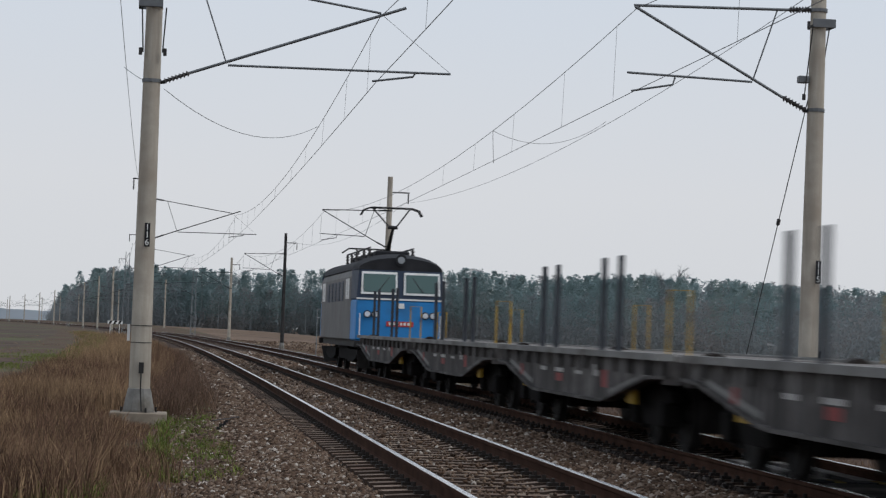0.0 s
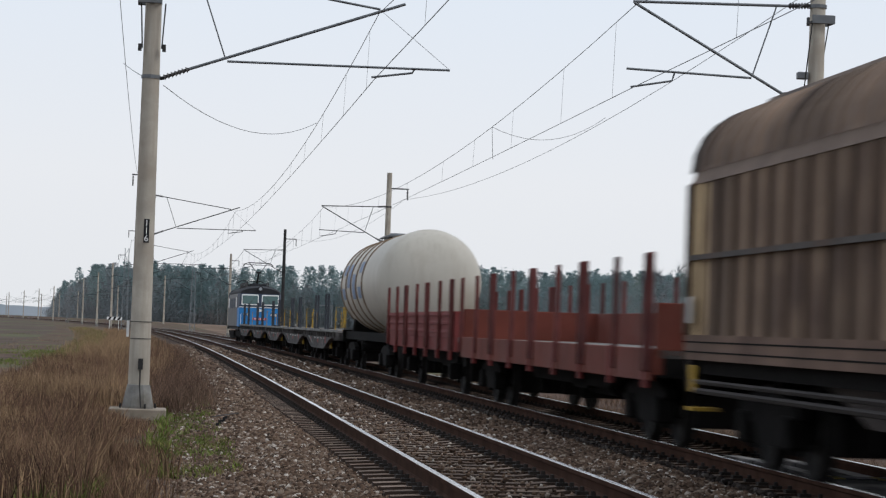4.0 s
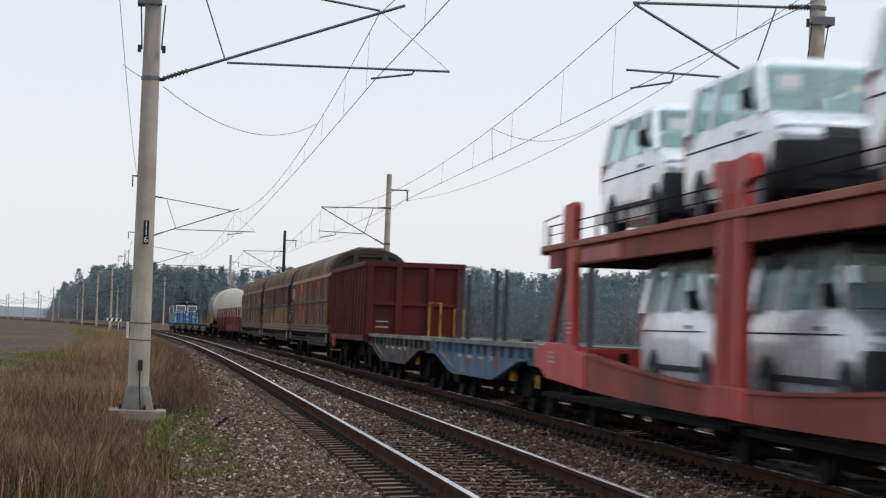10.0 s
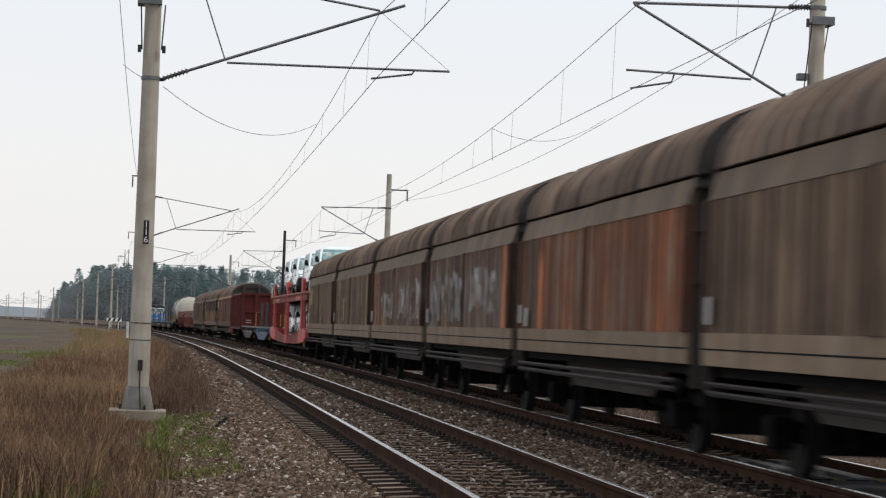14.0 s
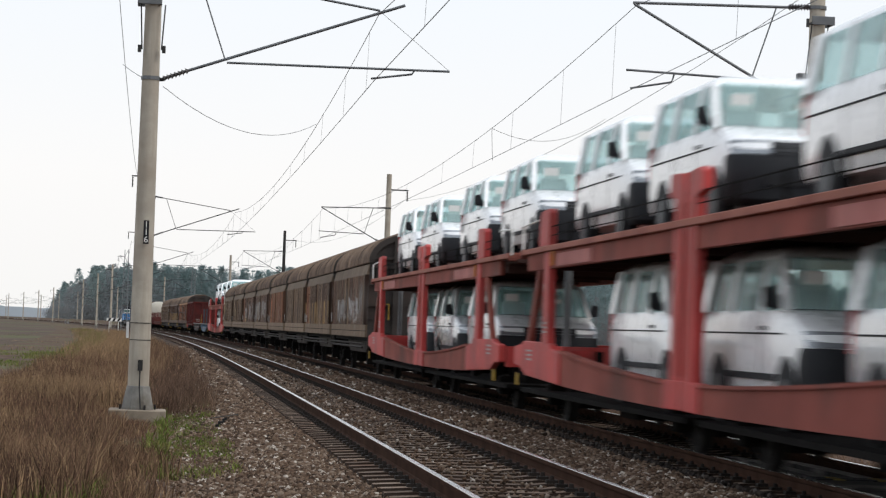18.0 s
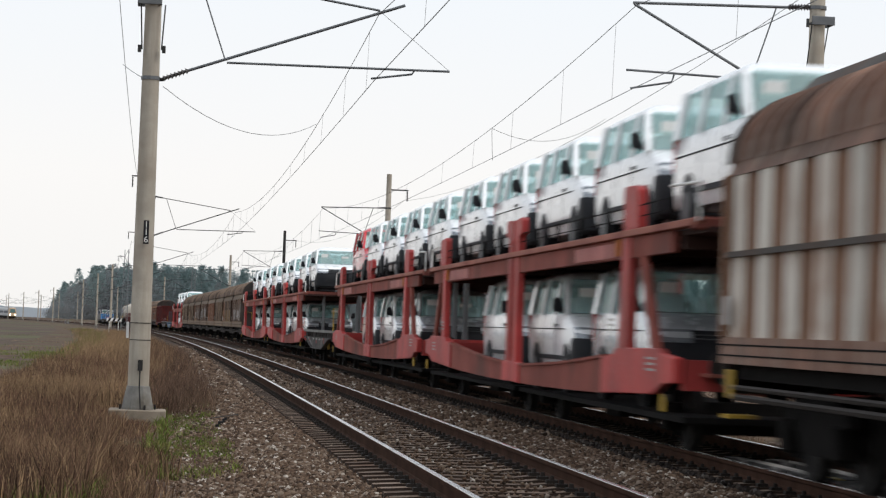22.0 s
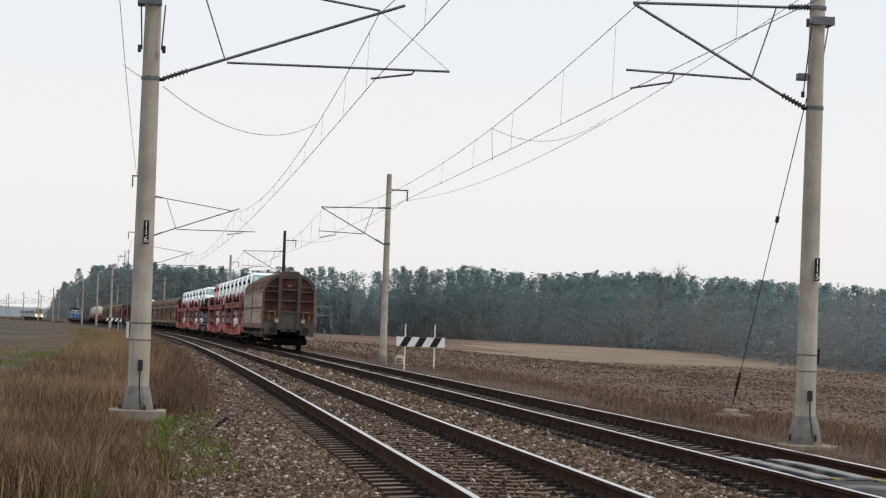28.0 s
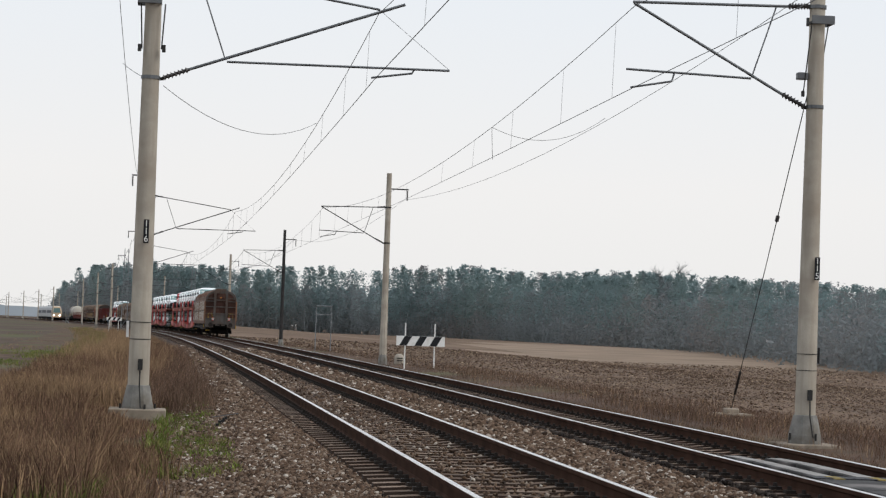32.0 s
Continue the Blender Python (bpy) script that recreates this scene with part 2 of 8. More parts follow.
# ---------------------------------------------------------------- mesh helpers
class Geo:
    """Collects faces for one mesh."""

    def __init__(self):
        self.v, self.f = [], []

    def add(self, verts, faces):
        o = len(self.v)
        self.v.extend([tuple(p) for p in verts])
        self.f.extend([tuple(i + o for i in f) for f in faces])
        return self

    def box(self, x0, x1, y0, y1, z0, z1):
        return self.add([(x0, y0, z0), (x1, y0, z0), (x1, y1, z0), (x0, y1, z0), (x0, y0, z1), (x1, y0, z1), (x1, y1, z1), (x0, y1, z1)],
                        [(0, 3, 2, 1), (4, 5, 6, 7), (0, 1, 5, 4), (1, 2, 6, 5), (2, 3, 7, 6), (3, 0, 4, 7)])

    def prism(self, prof, a, b, axis="y"):
        """A closed profile, swept from a to b along an axis. prof: (x, z) for y, (y, z) for x, (x, y) for z."""
        k = len(prof)

        def put(p, t):
            return {"y": (p[0], t, p[1]), "x": (t, p[0], p[1]), "z": (p[0], p[1], t)}[axis]
        verts = [put(p, a) for p in prof] + [put(p, b) for p in prof]
        faces = [tuple(range(k)), tuple(range(2 * k - 1, k - 1, -1))] + [(i, i + k, (i + 1) % k + k, (i + 1) % k) for i in range(k)]
        return self.add(verts, faces)

    def rod(self, p, q, r, r2=None, seg=8):
        p, q = Vector(p), Vector(q)
        r2 = r if r2 is None else r2
        d = (q - p).normalized()
        u = d.orthogonal().normalized()
        w = d.cross(u)
        verts, k = [], seg
        for c, rr in ((p, r), (q, r2)):
            for i in range(k):
                a = 2 * math.pi * i / k
                verts.append(c + (u * math.cos(a) + w * math.sin(a)) * rr)
        return self.add(verts, [tuple(range(k - 1, -1, -1)), tuple(range(k, 2 * k))] + [(i, (i + 1) % k, (i + 1) % k + k, i + k) for i in range(k)])

    def lathe(self, prof, seg=24, c=(0, 0, 0), axis="z"):
        """(radius, height) rings turned about an axis through c."""
        verts, k = [], seg
        for r, h in prof:
            for i in range(k):
                a = 2 * math.pi * i / k
                x, y = r * math.cos(a), r * math.sin(a)
                q = {"z": (x, y, h), "y": (x, h, y), "x": (h, x, y)}[axis]
                verts.append((c[0] + q[0], c[1] + q[1], c[2] + q[2]))
        faces = [(j * k + i, j * k + (i + 1) % k, (j + 1) * k + (i + 1) % k, (j + 1) * k + i) for j in range(len(prof) - 1) for i in range(k)]
        faces += [tuple(range(k - 1, -1, -1)), tuple(range((len(prof) - 1) * k, len(prof) * k))]
        return self.add(verts, faces)

    def line(self, pts, r, seg=6):
        """A bent tube through the points, in one piece."""
        pts = [Vector(q) for q in pts]
        verts, k, n = [], seg, len(pts)
        u = None
        for i, c in enumerate(pts):
            d = (pts[min(i + 1, n - 1)] - pts[max(i - 1, 0)]).normalized()
            u = d.orthogonal().normalized() if u is None else (u - d * u.dot(d)).normalized()
            w = d.cross(u)
            for j in range(k):
                a = 2 * math.pi * j / k
                verts.append(c + (u * math.cos(a) + w * math.sin(a)) * r)
        faces = [(i * k + j, i * k + (j + 1) % k, (i + 1) * k + (j + 1) % k, (i + 1) * k + j) for i in range(n - 1) for j in range(k)]
        return self.add(verts, faces + [tuple(range(k - 1, -1, -1)), tuple(range((n - 1) * k, n * k))])

    def mesh(self, name, bevel=0.0, smooth=False, weld=False):
        me = bpy.data.meshes.new(name)
        me.from_pydata(self.v, [], self.f)
        bm = bmesh.new()
        bm.from_mesh(me)
        if weld:
            bmesh.ops.remove_doubles(bm, verts=bm.verts, dist=0.0005)
        bmesh.ops.recalc_face_normals(bm, faces=bm.faces)
        if bevel:
            edges = [e for e in bm.edges if e.is_manifold and e.calc_face_angle(0) > 0.5]
            bmesh.ops.bevel(bm, geom=edges, offset=bevel, segments=1, affect="EDGES", clamp_overlap=True)
        bm.to_mesh(me)
        bm.free()
        if smooth:
            me.shade_smooth()
            me.set_sharp_from_angle(angle=radians(35))
        return me


def part(name, geo, material, parent=None, label="", bevel=0.0, smooth=False, at=None, weld=False):
    me = geo if isinstance(geo, bpy.types.Mesh) else geo.mesh(name, bevel, smooth, weld)
    if not me.materials:
        me.materials.append(material)
    ob = new(name, me)
    if parent is not None:
        ob.parent = parent
    if at is not None:
        ob.matrix_basis = at
    if label:
        tagged(ob, label)
    return ob


def soup(name, verts, faces_tri, material, kind="stuff", label="", category=""):
    """One mesh out of number arrays of triangles."""
    me = bpy.data.meshes.new(name)
    nv, nf = len(verts), len(faces_tri)
    me.vertices.add(nv)
    me.vertices.foreach_set("co", np.asarray(verts, dtype=np.float32).ravel())
    me.loops.add(nf * 3)
    me.loops.foreach_set("vertex_index", np.asarray(faces_tri, dtype=np.int32).ravel())
    me.polygons.add(nf)
    me.polygons.foreach_set("loop_start", np.arange(0, nf * 3, 3, dtype=np.int32))
    me.update(calc_edges=True)
    me.materials.append(material)
    return tagged(new(name, me), label, category, "", kind)


# ---------------------------------------------------------------- the line of the railway
X_NEAR, GAP, FAR_DZ = 3.227, 4.072, -0.079
X_FAR = X_NEAR + GAP
S0, S1, STEP = -520.0, 1500.0, 2.0


def bend(s):
    return 0.00008 + 0.000085 * min(1.0, max(0.0, s / 130.0))


CURVE = {}


def trace():
    for sign in (1, -1):
        x = y = th = s = 0.0
        CURVE[0] = (0.0, 0.0, 0.0)
        i = 0
        while S0 - 4 < s < S1 + 4:
            mid = th + sign * bend(s) * STEP / 2
            x, y = x - sign * math.sin(mid) * STEP, y + sign * math.cos(mid) * STEP
            th += sign * bend(s) * STEP
            s += sign * STEP
            i += sign
            CURVE[i] = (x, y, th)


trace()


def rail_at(s, lat=0.0, z=0.0):
    """The point s metres along the line, lat metres to the right of its datum, and the heading there."""
    i = math.floor(s / STEP)
    f = s / STEP - i
    a, b = CURVE[i], CURVE[i + 1]
    x, y, th = (a[k] * (1 - f) + b[k] * f for k in range(3))
    return Vector((x + lat * math.cos(th), y + lat * math.sin(th), z)), th


def on_line(s, lat=0.0, z=0.0, turn=0.0):
    p, th = rail_at(s, lat, z)
    return Matrix.Translation(p) @ Matrix.Rotation(th + turn, 4, "Z")


def lat_of(x, y):
    """About how far to the right of the datum a place lies."""
    p, th = rail_at(max(S0, min(S1, y)))
    return (x - p.x) * math.cos(th) + (y - p.y) * math.sin(th)


def smooth(a, b, t):
    t = min(1.0, max(0.0, (t - a) / (b - a)))
    return t * t * (3 - 2 * t)


def ground_z(x, y):
    """Height of the natural ground."""
    e = lat_of(x, y)
    right = e - X_FAR
    left = X_NEAR - e
    z = -0.42
    if right > 0:
        z = -0.42 - 0.15 * smooth(3.5, 9, right) - 1.55 * smooth(15, 55, right) + 1.1 * smooth(290, 450, y) * (1 - smooth(105, 140, right))
    elif left > 0:
        z = -0.36 - 0.15 * smooth(6, 20, left)
    return z


def bed_z(e):
    """Height of the ballast bed across the line."""
    z = -0.235
    if e < X_NEAR - 1.3:
        z = -0.235 - 0.17 * smooth(X_NEAR - 1.5, X_NEAR - 3.6, e)
    if e > X_FAR + 1.3:
        z = -0.29 - 0.28 * smooth(X_FAR + 1.6, X_FAR + 3.0, e)
    if X_NEAR + 1.3 < e < X_FAR - 1.3:
        z = -0.27
    if abs(e - X_NEAR) < 1.15:
        z = -0.250 if abs(e - X_NEAR) > 0.8 else -0.236
    if abs(e - X_FAR) < 1.15:
        z = -0.322
    return z


# ---------------------------------------------------------------- ground
def build_ground():
    xs = sorted(set([-4000, -2000, -1000, -500, -260, -140, -80, -50] + list(range(-40, 46, 2)) + list(range(50, 260, 10)) + [300, 500, 1000, 2000, 4000]))
    ys = sorted(set([-4000, -2000, -1000] + list(range(-600, 0, 40)) + list(range(0, 120, 4)) + list(range(120, 800, 10)) + list(range(800, 1600, 40)) + [1800, 2400, 3200, 4200]))
    # the sheet bends with the line near it
    verts = []
    for y in ys:
        p, th = rail_at(max(S0, min(S1, y)))
        for x in xs:
            px = x + p.x * max(0.0, 1 - abs(x) / 400.0)
            zz = ground_z(px, y)
            if abs(x) < 60:
                zz += 0.05 * noise.noise((px * 0.3, y * 0.3, 0)) if not (-1 < x < 12) else 0.0
            verts.append((px, y, zz if not (0 < x < 11) else zz - 0.12))
    k = len(xs)
    faces, mats = [], []
    for j in range(len(ys) - 1):
        for i in range(k - 1):
            faces.append((j * k + i, j * k + i + 1, (j + 1) * k + i + 1, (j + 1) * k + i))
            cx, cy = 0.5 * (xs[i] + xs[i + 1]), 0.5 * (ys[j] + ys[j + 1])
            m = 0
            if -8 < cx < 15:
                m = 1
            elif cx > 52 and 285 < cy < 480 and cx > 0.155 * cy:
                m = 2
            if cx <= -8:
                m = 3
            mats.append(m)
    me = bpy.data.meshes.new("ground")
    me.from_pydata(verts, [], faces)
    for m in (SOIL, VERGE, STUBBLE, WINTERFIELD):
        me.materials.append(m)
    me.polygons.foreach_set("material_index", mats)
    me.shade_smooth()
    tagged(new("ground", me), "brown ploughed field and rough railway verge", "ground", kind="structure")


STUBBLE = mat("pale_stubble", (0.228, 0.166, 0.118), 0.97, 0, 0.2, 0.1, 2.0, 0.03)
build_ground()


def sweep(name, prof, s_list, material, label, category, close=True, kind="structure"):
    """A profile of (lateral, height) swept along the line."""
    verts, faces, k = [], [], len(prof)
    for s in s_list:
        for e, z in prof:
            verts.append(rail_at(s, e, z)[0])
    n = len(s_list)
    for j in range(n - 1):
        for i in range(k if close else k - 1):
            a, b = j * k + i, j * k + (i + 1) % k
            faces.append((a, b, b + k, a + k))
    me = bpy.data.meshes.new(name)
    me.from_pydata(verts, [], faces)
    me.materials.append(material)
    return tagged(new(name, me), label, category, kind=kind)


S_LONG = [-516 + 6 * i for i in range(0, 86)] + [3 * i for i in range(0, 60)] + [180 + 8 * i for i in range(0, 160)]
ES = [-0.9, -0.4, 0.2, 0.8, 1.3, 1.6, 1.92, 2.1, 2.4, 3.2, 4.0, 4.36, 4.54, 4.9, 5.3, 5.7, 5.98, 6.16, 7.3, 8.43, 8.62, 8.8, 9.3, 9.8, 10.3, 10.9]
BED = [(e, bed_z(e)) for e in ES]
BED = [(BED[0][0] - 0.8, -0.75)] + BED + [(BED[-1][0] + 0.8, -0.95)]
STRIP = [(X_FAR - 1.3, -0.30), (X_FAR - 1.2, -0.312), (X_FAR + 1.2, -0.312), (X_FAR + 1.3, -0.30)]
bed = sweep("track_bed", BED, S_LONG, BALLAST, "brown stone ballast bed under both tracks", "ballast", close=False)
oily = sweep("oily_bed", [(e, z + 0.0) for e, z in STRIP], S_LONG, OILBED, "dark oily ballast under the far track", "ballast", close=False)


def rail_profile(c, z):
    """Foot, web and head, going round."""
    half = [(0.075, -0.172), (0.075, -0.160), (0.020, -0.145), (0.009, -0.128), (0.009, -0.055), (0.036, -0.040), (0.036, -0.006), (0.030, -0.001)]
    return [(c + a, z + b) for a, b in half] + [(c - a, z + b) for a, b in reversed(half)]


def build_rails():
    for track, (c, dz) in (("near", (X_NEAR, 0.0)), ("far", (X_FAR, FAR_DZ))):
        for side in (-0.7525, 0.7525):
            ob = sweep("rail", rail_profile(c + side, dz), S_LONG, RAIL_SIDE, "rust-brown steel rail with a shiny running surface", "rail", kind="")
            tagged(ob, group="running rails")
            top = sweep("running_surface", [(c + side - 0.031, dz - 0.004), (c + side - 0.027, dz + 0.0025), (c + side + 0.027, dz + 0.0025), (c + side + 0.031, dz - 0.004)],
                        S_LONG, RAIL_TOP, "bright polished rail head", "", close=False, kind="")
            top.parent = ob


build_rails()


# ---------------------------------------------------------------- forest
def leaf_tris(rng, centre, spread, size, n):
    """n loose triangles about a centre."""
    c = centre + rng.normal(size=(n, 3)) * spread
    d = rng.normal(size=(n, 3, 3)) * size
    return (c[:, None, :] + d).reshape(-1, 3)


def pine_points(rng, x, y, z, h, n, conifer=True):
    t = rng.uniform(0, 1, n) ** 0.8
    base = rng.uniform(0.12, 0.35) if conifer else 0.06
    zz = z + h * (base + (1 - base) * t)
    rad = (h * 0.16) * (1.05 - t) ** 0.7 + 0.25 if conifer else h * 0.26 * np.sqrt(np.clip(1 - (2 * t - 0.9) ** 2, 0.05, 1))
    lobe = 1 + 0.35 * np.sin(rng.uniform(0, 6.28) + 3 * t * 6.28)
    a = rng.uniform(0, 6.283, n)
    r = rad * lobe * np.sqrt(rng.uniform(0.15, 1, n))
    c = np.stack([x + r * np.cos(a), y + r * np.sin(a), zz], 1)
    size = (0.20 if conifer else 0.18) * h / 16
    d = rng.normal(size=(n, 3, 3)) * size * np.array([1.25, 1.25, 0.8])
    return (c[:, None, :] + d).reshape(-1, 3)


def ball():
    """Unit icosphere once divided: points and triangles."""
    bm = bmesh.new()
    bmesh.ops.create_icosphere(bm, subdivisions=2, radius=1.0)
    bm.verts.index_update()
    v = np.array([x.co[:] for x in bm.verts])
    f = np.array([[q.index for q in t.verts] for t in bm.faces])
    bm.free()
    return v, f


def crown_core(rng, x, y, z, h, conifer, v):
    """The dense inside of a crown: a lumpy body narrowing to the top."""
    t = (v[:, 2] + 1) / 2
    base = 0.10 if conifer else 0.0
    r = h * 0.115 * np.sqrt(np.clip(4 * t * (1 - t), 0, 1)) * (1.25 - 0.75 * t) if conifer else h * 0.165 * np.sqrt(np.clip(4 * t * (1 - t), 0, 1))
    k = np.hypot(v[:, 0], v[:, 1]) + 1e-6
    lump = rng.uniform(0.72, 1.18, len(v))
    return np.stack([x + v[:, 0] / k * r * lump, y + v[:, 1] / k * r * lump, z + h * (base + (0.8 - base) * t) * (0.97 + 0.03 * lump)], 1)


EDGE = [(97, 110), (90, 205), (86, 282), (88, 318), (93, 389), (94, 445), (91, 552), (82, 635), (50, 692), (16, 716), (-6, 740), (-29, 830), (-45, 1000), (-60, 1300), (-84, 1750)]


def edge_at(u):
    i = min(len(EDGE) - 2, int(u))
    f = u - i
    (ax, ay), (bx, by) = EDGE[i], EDGE[i + 1]
    nx, ny = by - ay, -(bx - ax)
    n = math.hypot(nx, ny)
    return ax + (bx - ax) * f, ay + (by - ay) * f, nx / n, ny / n, math.hypot(bx - ax, by - ay)


def build_forest():
    rng = np.random.default_rng(5)
    pine, bare, trunk, cores = [], [], Geo(), []
    unit, tri = ball()
    for i in range(len(EDGE) - 1):
        length = edge_at(i + 0.5)[4]
        for row in range(7):
            n = int(length / 4.2)
            for j in range(n):
                u = i + (j + rng.uniform(0, 1)) / n
                x, y, nx, ny, _ = edge_at(u)
                back = row * 6 + rng.uniform(0, 6)
                x, y = x + nx * back, y + ny * back
                z = ground_z(x, y) if row < 9 else 0
                front = row == 0
                bareish = rng.uniform() < (0.55 if front else 0.22) + (0.25 if y < 480 or y > 800 else 0)
                h = rng.uniform(14.9, 17.2) * (0.63 + 0.52 * smooth(240, 700, y)) * (0.72 if bareish and front else 1.0) * (1.0 + 0.10 * noise.noise((x * 0.02, y * 0.02, 3)))
                if y > 900:
                    h *= 0.85
                if bareish:
                    bare.append(pine_points(rng, x, y, z, h, 720 if row < 3 else 160, False))
                else:
                    pine.append(pine_points(rng, x, y, z, h, 700 if row < 3 else 160, True))
                # pale bodies in the back rows fill dark gaps with the painted haze tone
                if row > 1:
                    cores.append(crown_core(rng, x, y, z, h * (0.97 if not bareish else 0.9), not bareish, unit))
                if row < 2:
                    trunk.rod((x, y, z - 0.3), (x + rng.normal() * 0.3, y, z + h * 0.8), 0.2, 0.06, seg=4)
            # undergrowth along the edge
        for j in range(int(length * 2.2)):
            u = i + rng.uniform(0, 1)
            x, y, nx, ny, _ = edge_at(u)
            b = rng.uniform(-1, 22)
            x, y = x + nx * b, y + ny * b
            bare.append(leaf_tris(rng, np.array([x, y, ground_z(x, y) + 2.2]), np.array([2.2, 2.2, 2.2]), 0.22, 110))
            if b > 15:
                cores.append(crown_core(rng, x, y, ground_z(x, y) - 0.5, rng.uniform(4.0, 8.5), False, unit))
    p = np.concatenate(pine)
    soup("pine_wood", p, np.arange(len(p)).reshape(-1, 3), NEEDLES, "stuff", "pine wood at the far edge of the field, paled blue-green by painted haze", "forest")
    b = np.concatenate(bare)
    soup("bare_wood", b, np.arange(len(b)).reshape(-1, 3), TWIGS, "stuff", "leafless broadleaf trees and scrub in the wood edge, greyed by painted haze", "forest")
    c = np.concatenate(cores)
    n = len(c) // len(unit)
    ob = soup("wood_crowns", c, (tri[None] + len(unit) * np.arange(n)[:, None, None]).reshape(-1, 3), CROWN, "stuff", "dense crowns of the wood with haze painted into their blue-green", "forest")
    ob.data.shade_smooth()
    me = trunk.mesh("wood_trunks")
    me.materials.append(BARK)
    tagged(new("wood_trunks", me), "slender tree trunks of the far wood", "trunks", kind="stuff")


build_forest()


def build_hills():
    g = Geo()
    rng = random.Random(4)
    pts = []
    for i in range(61):
        a = radians(-24 + i * 0.42)
        pts.append((math.sin(a) * 2600, math.cos(a) * 2600, 10 + 9 * noise.noise((i * 0.25, 0, 0)) + 3 * rng.random()))
    for (x0, y0, z0), (x1, y1, z1) in zip(pts, pts[1:]):
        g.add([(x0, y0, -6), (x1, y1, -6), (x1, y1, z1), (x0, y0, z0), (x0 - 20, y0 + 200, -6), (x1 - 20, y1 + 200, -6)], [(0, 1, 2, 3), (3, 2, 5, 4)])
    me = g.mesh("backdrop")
    # this pale blue-grey holds the haze over the far rise as colour
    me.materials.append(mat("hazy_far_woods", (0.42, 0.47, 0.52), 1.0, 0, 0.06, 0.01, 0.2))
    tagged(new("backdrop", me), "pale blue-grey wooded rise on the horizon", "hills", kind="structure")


build_hills()


# ---------------------------------------------------------------- overhead line
def insulator(g, p, q, r=0.055, rings=7):
    """A ribbed insulator from p to q, turned in one piece."""
    p, q = Vector(p), Vector(q)
    d = (q - p)
    u = d.normalized().orthogonal().normalized()
    w = d.normalized().cross(u)
    prof = [(0.45 * r, 0.0)]
    for i in range(rings):
        prof += [(0.45 * r, (i + 0.2) / rings), (r, (i + 0.3) / rings), (r * 0.55, (i + 0.75) / rings)]
    prof.append((0.45 * r, 1.0))
    k = 10
    verts = [p + d * f + (u * math.cos(2 * math.pi * j / k) + w * math.sin(2 * math.pi * j / k)) * rr for rr, f in prof for j in range(k)]
    n = len(prof)
    g.add(verts, [(i * k + j, i * k + (j + 1) % k, (i + 1) * k + (j + 1) % k, (i + 1) * k + j) for i in range(n - 1) for j in range(k)] + [tuple(range(k - 1, -1, -1)), tuple(range((n - 1) * k, n * k))])


def lattice(g, x, y, z0, z1, w0, w1):
    """Four steel legs with zigzag bracing."""
    n = 12
    for sx, sy in ((-1, -1), (1, -1), (1, 1), (-1, 1)):
        g.rod((x + sx * w0, y + sy * w0, z0), (x + sx * w1, y + sy * w1, z1), 0.045, seg=4)
    for i in range(n):
        fa, fb = i / n, (i + 1) / n
        wa, wb = w0 + (w1 - w0) * fa, w0 + (w1 - w0) * fb
        za, zb = z0 + (z1 - z0) * fa, z0 + (z1 - z0) * fb
        s = 1 if i % 2 else -1
        for sy in (-1, 1):
            g.rod((x - s * wa, y + sy * wa, za), (x + s * wb, y + sy * wb, zb), 0.025, seg=4)


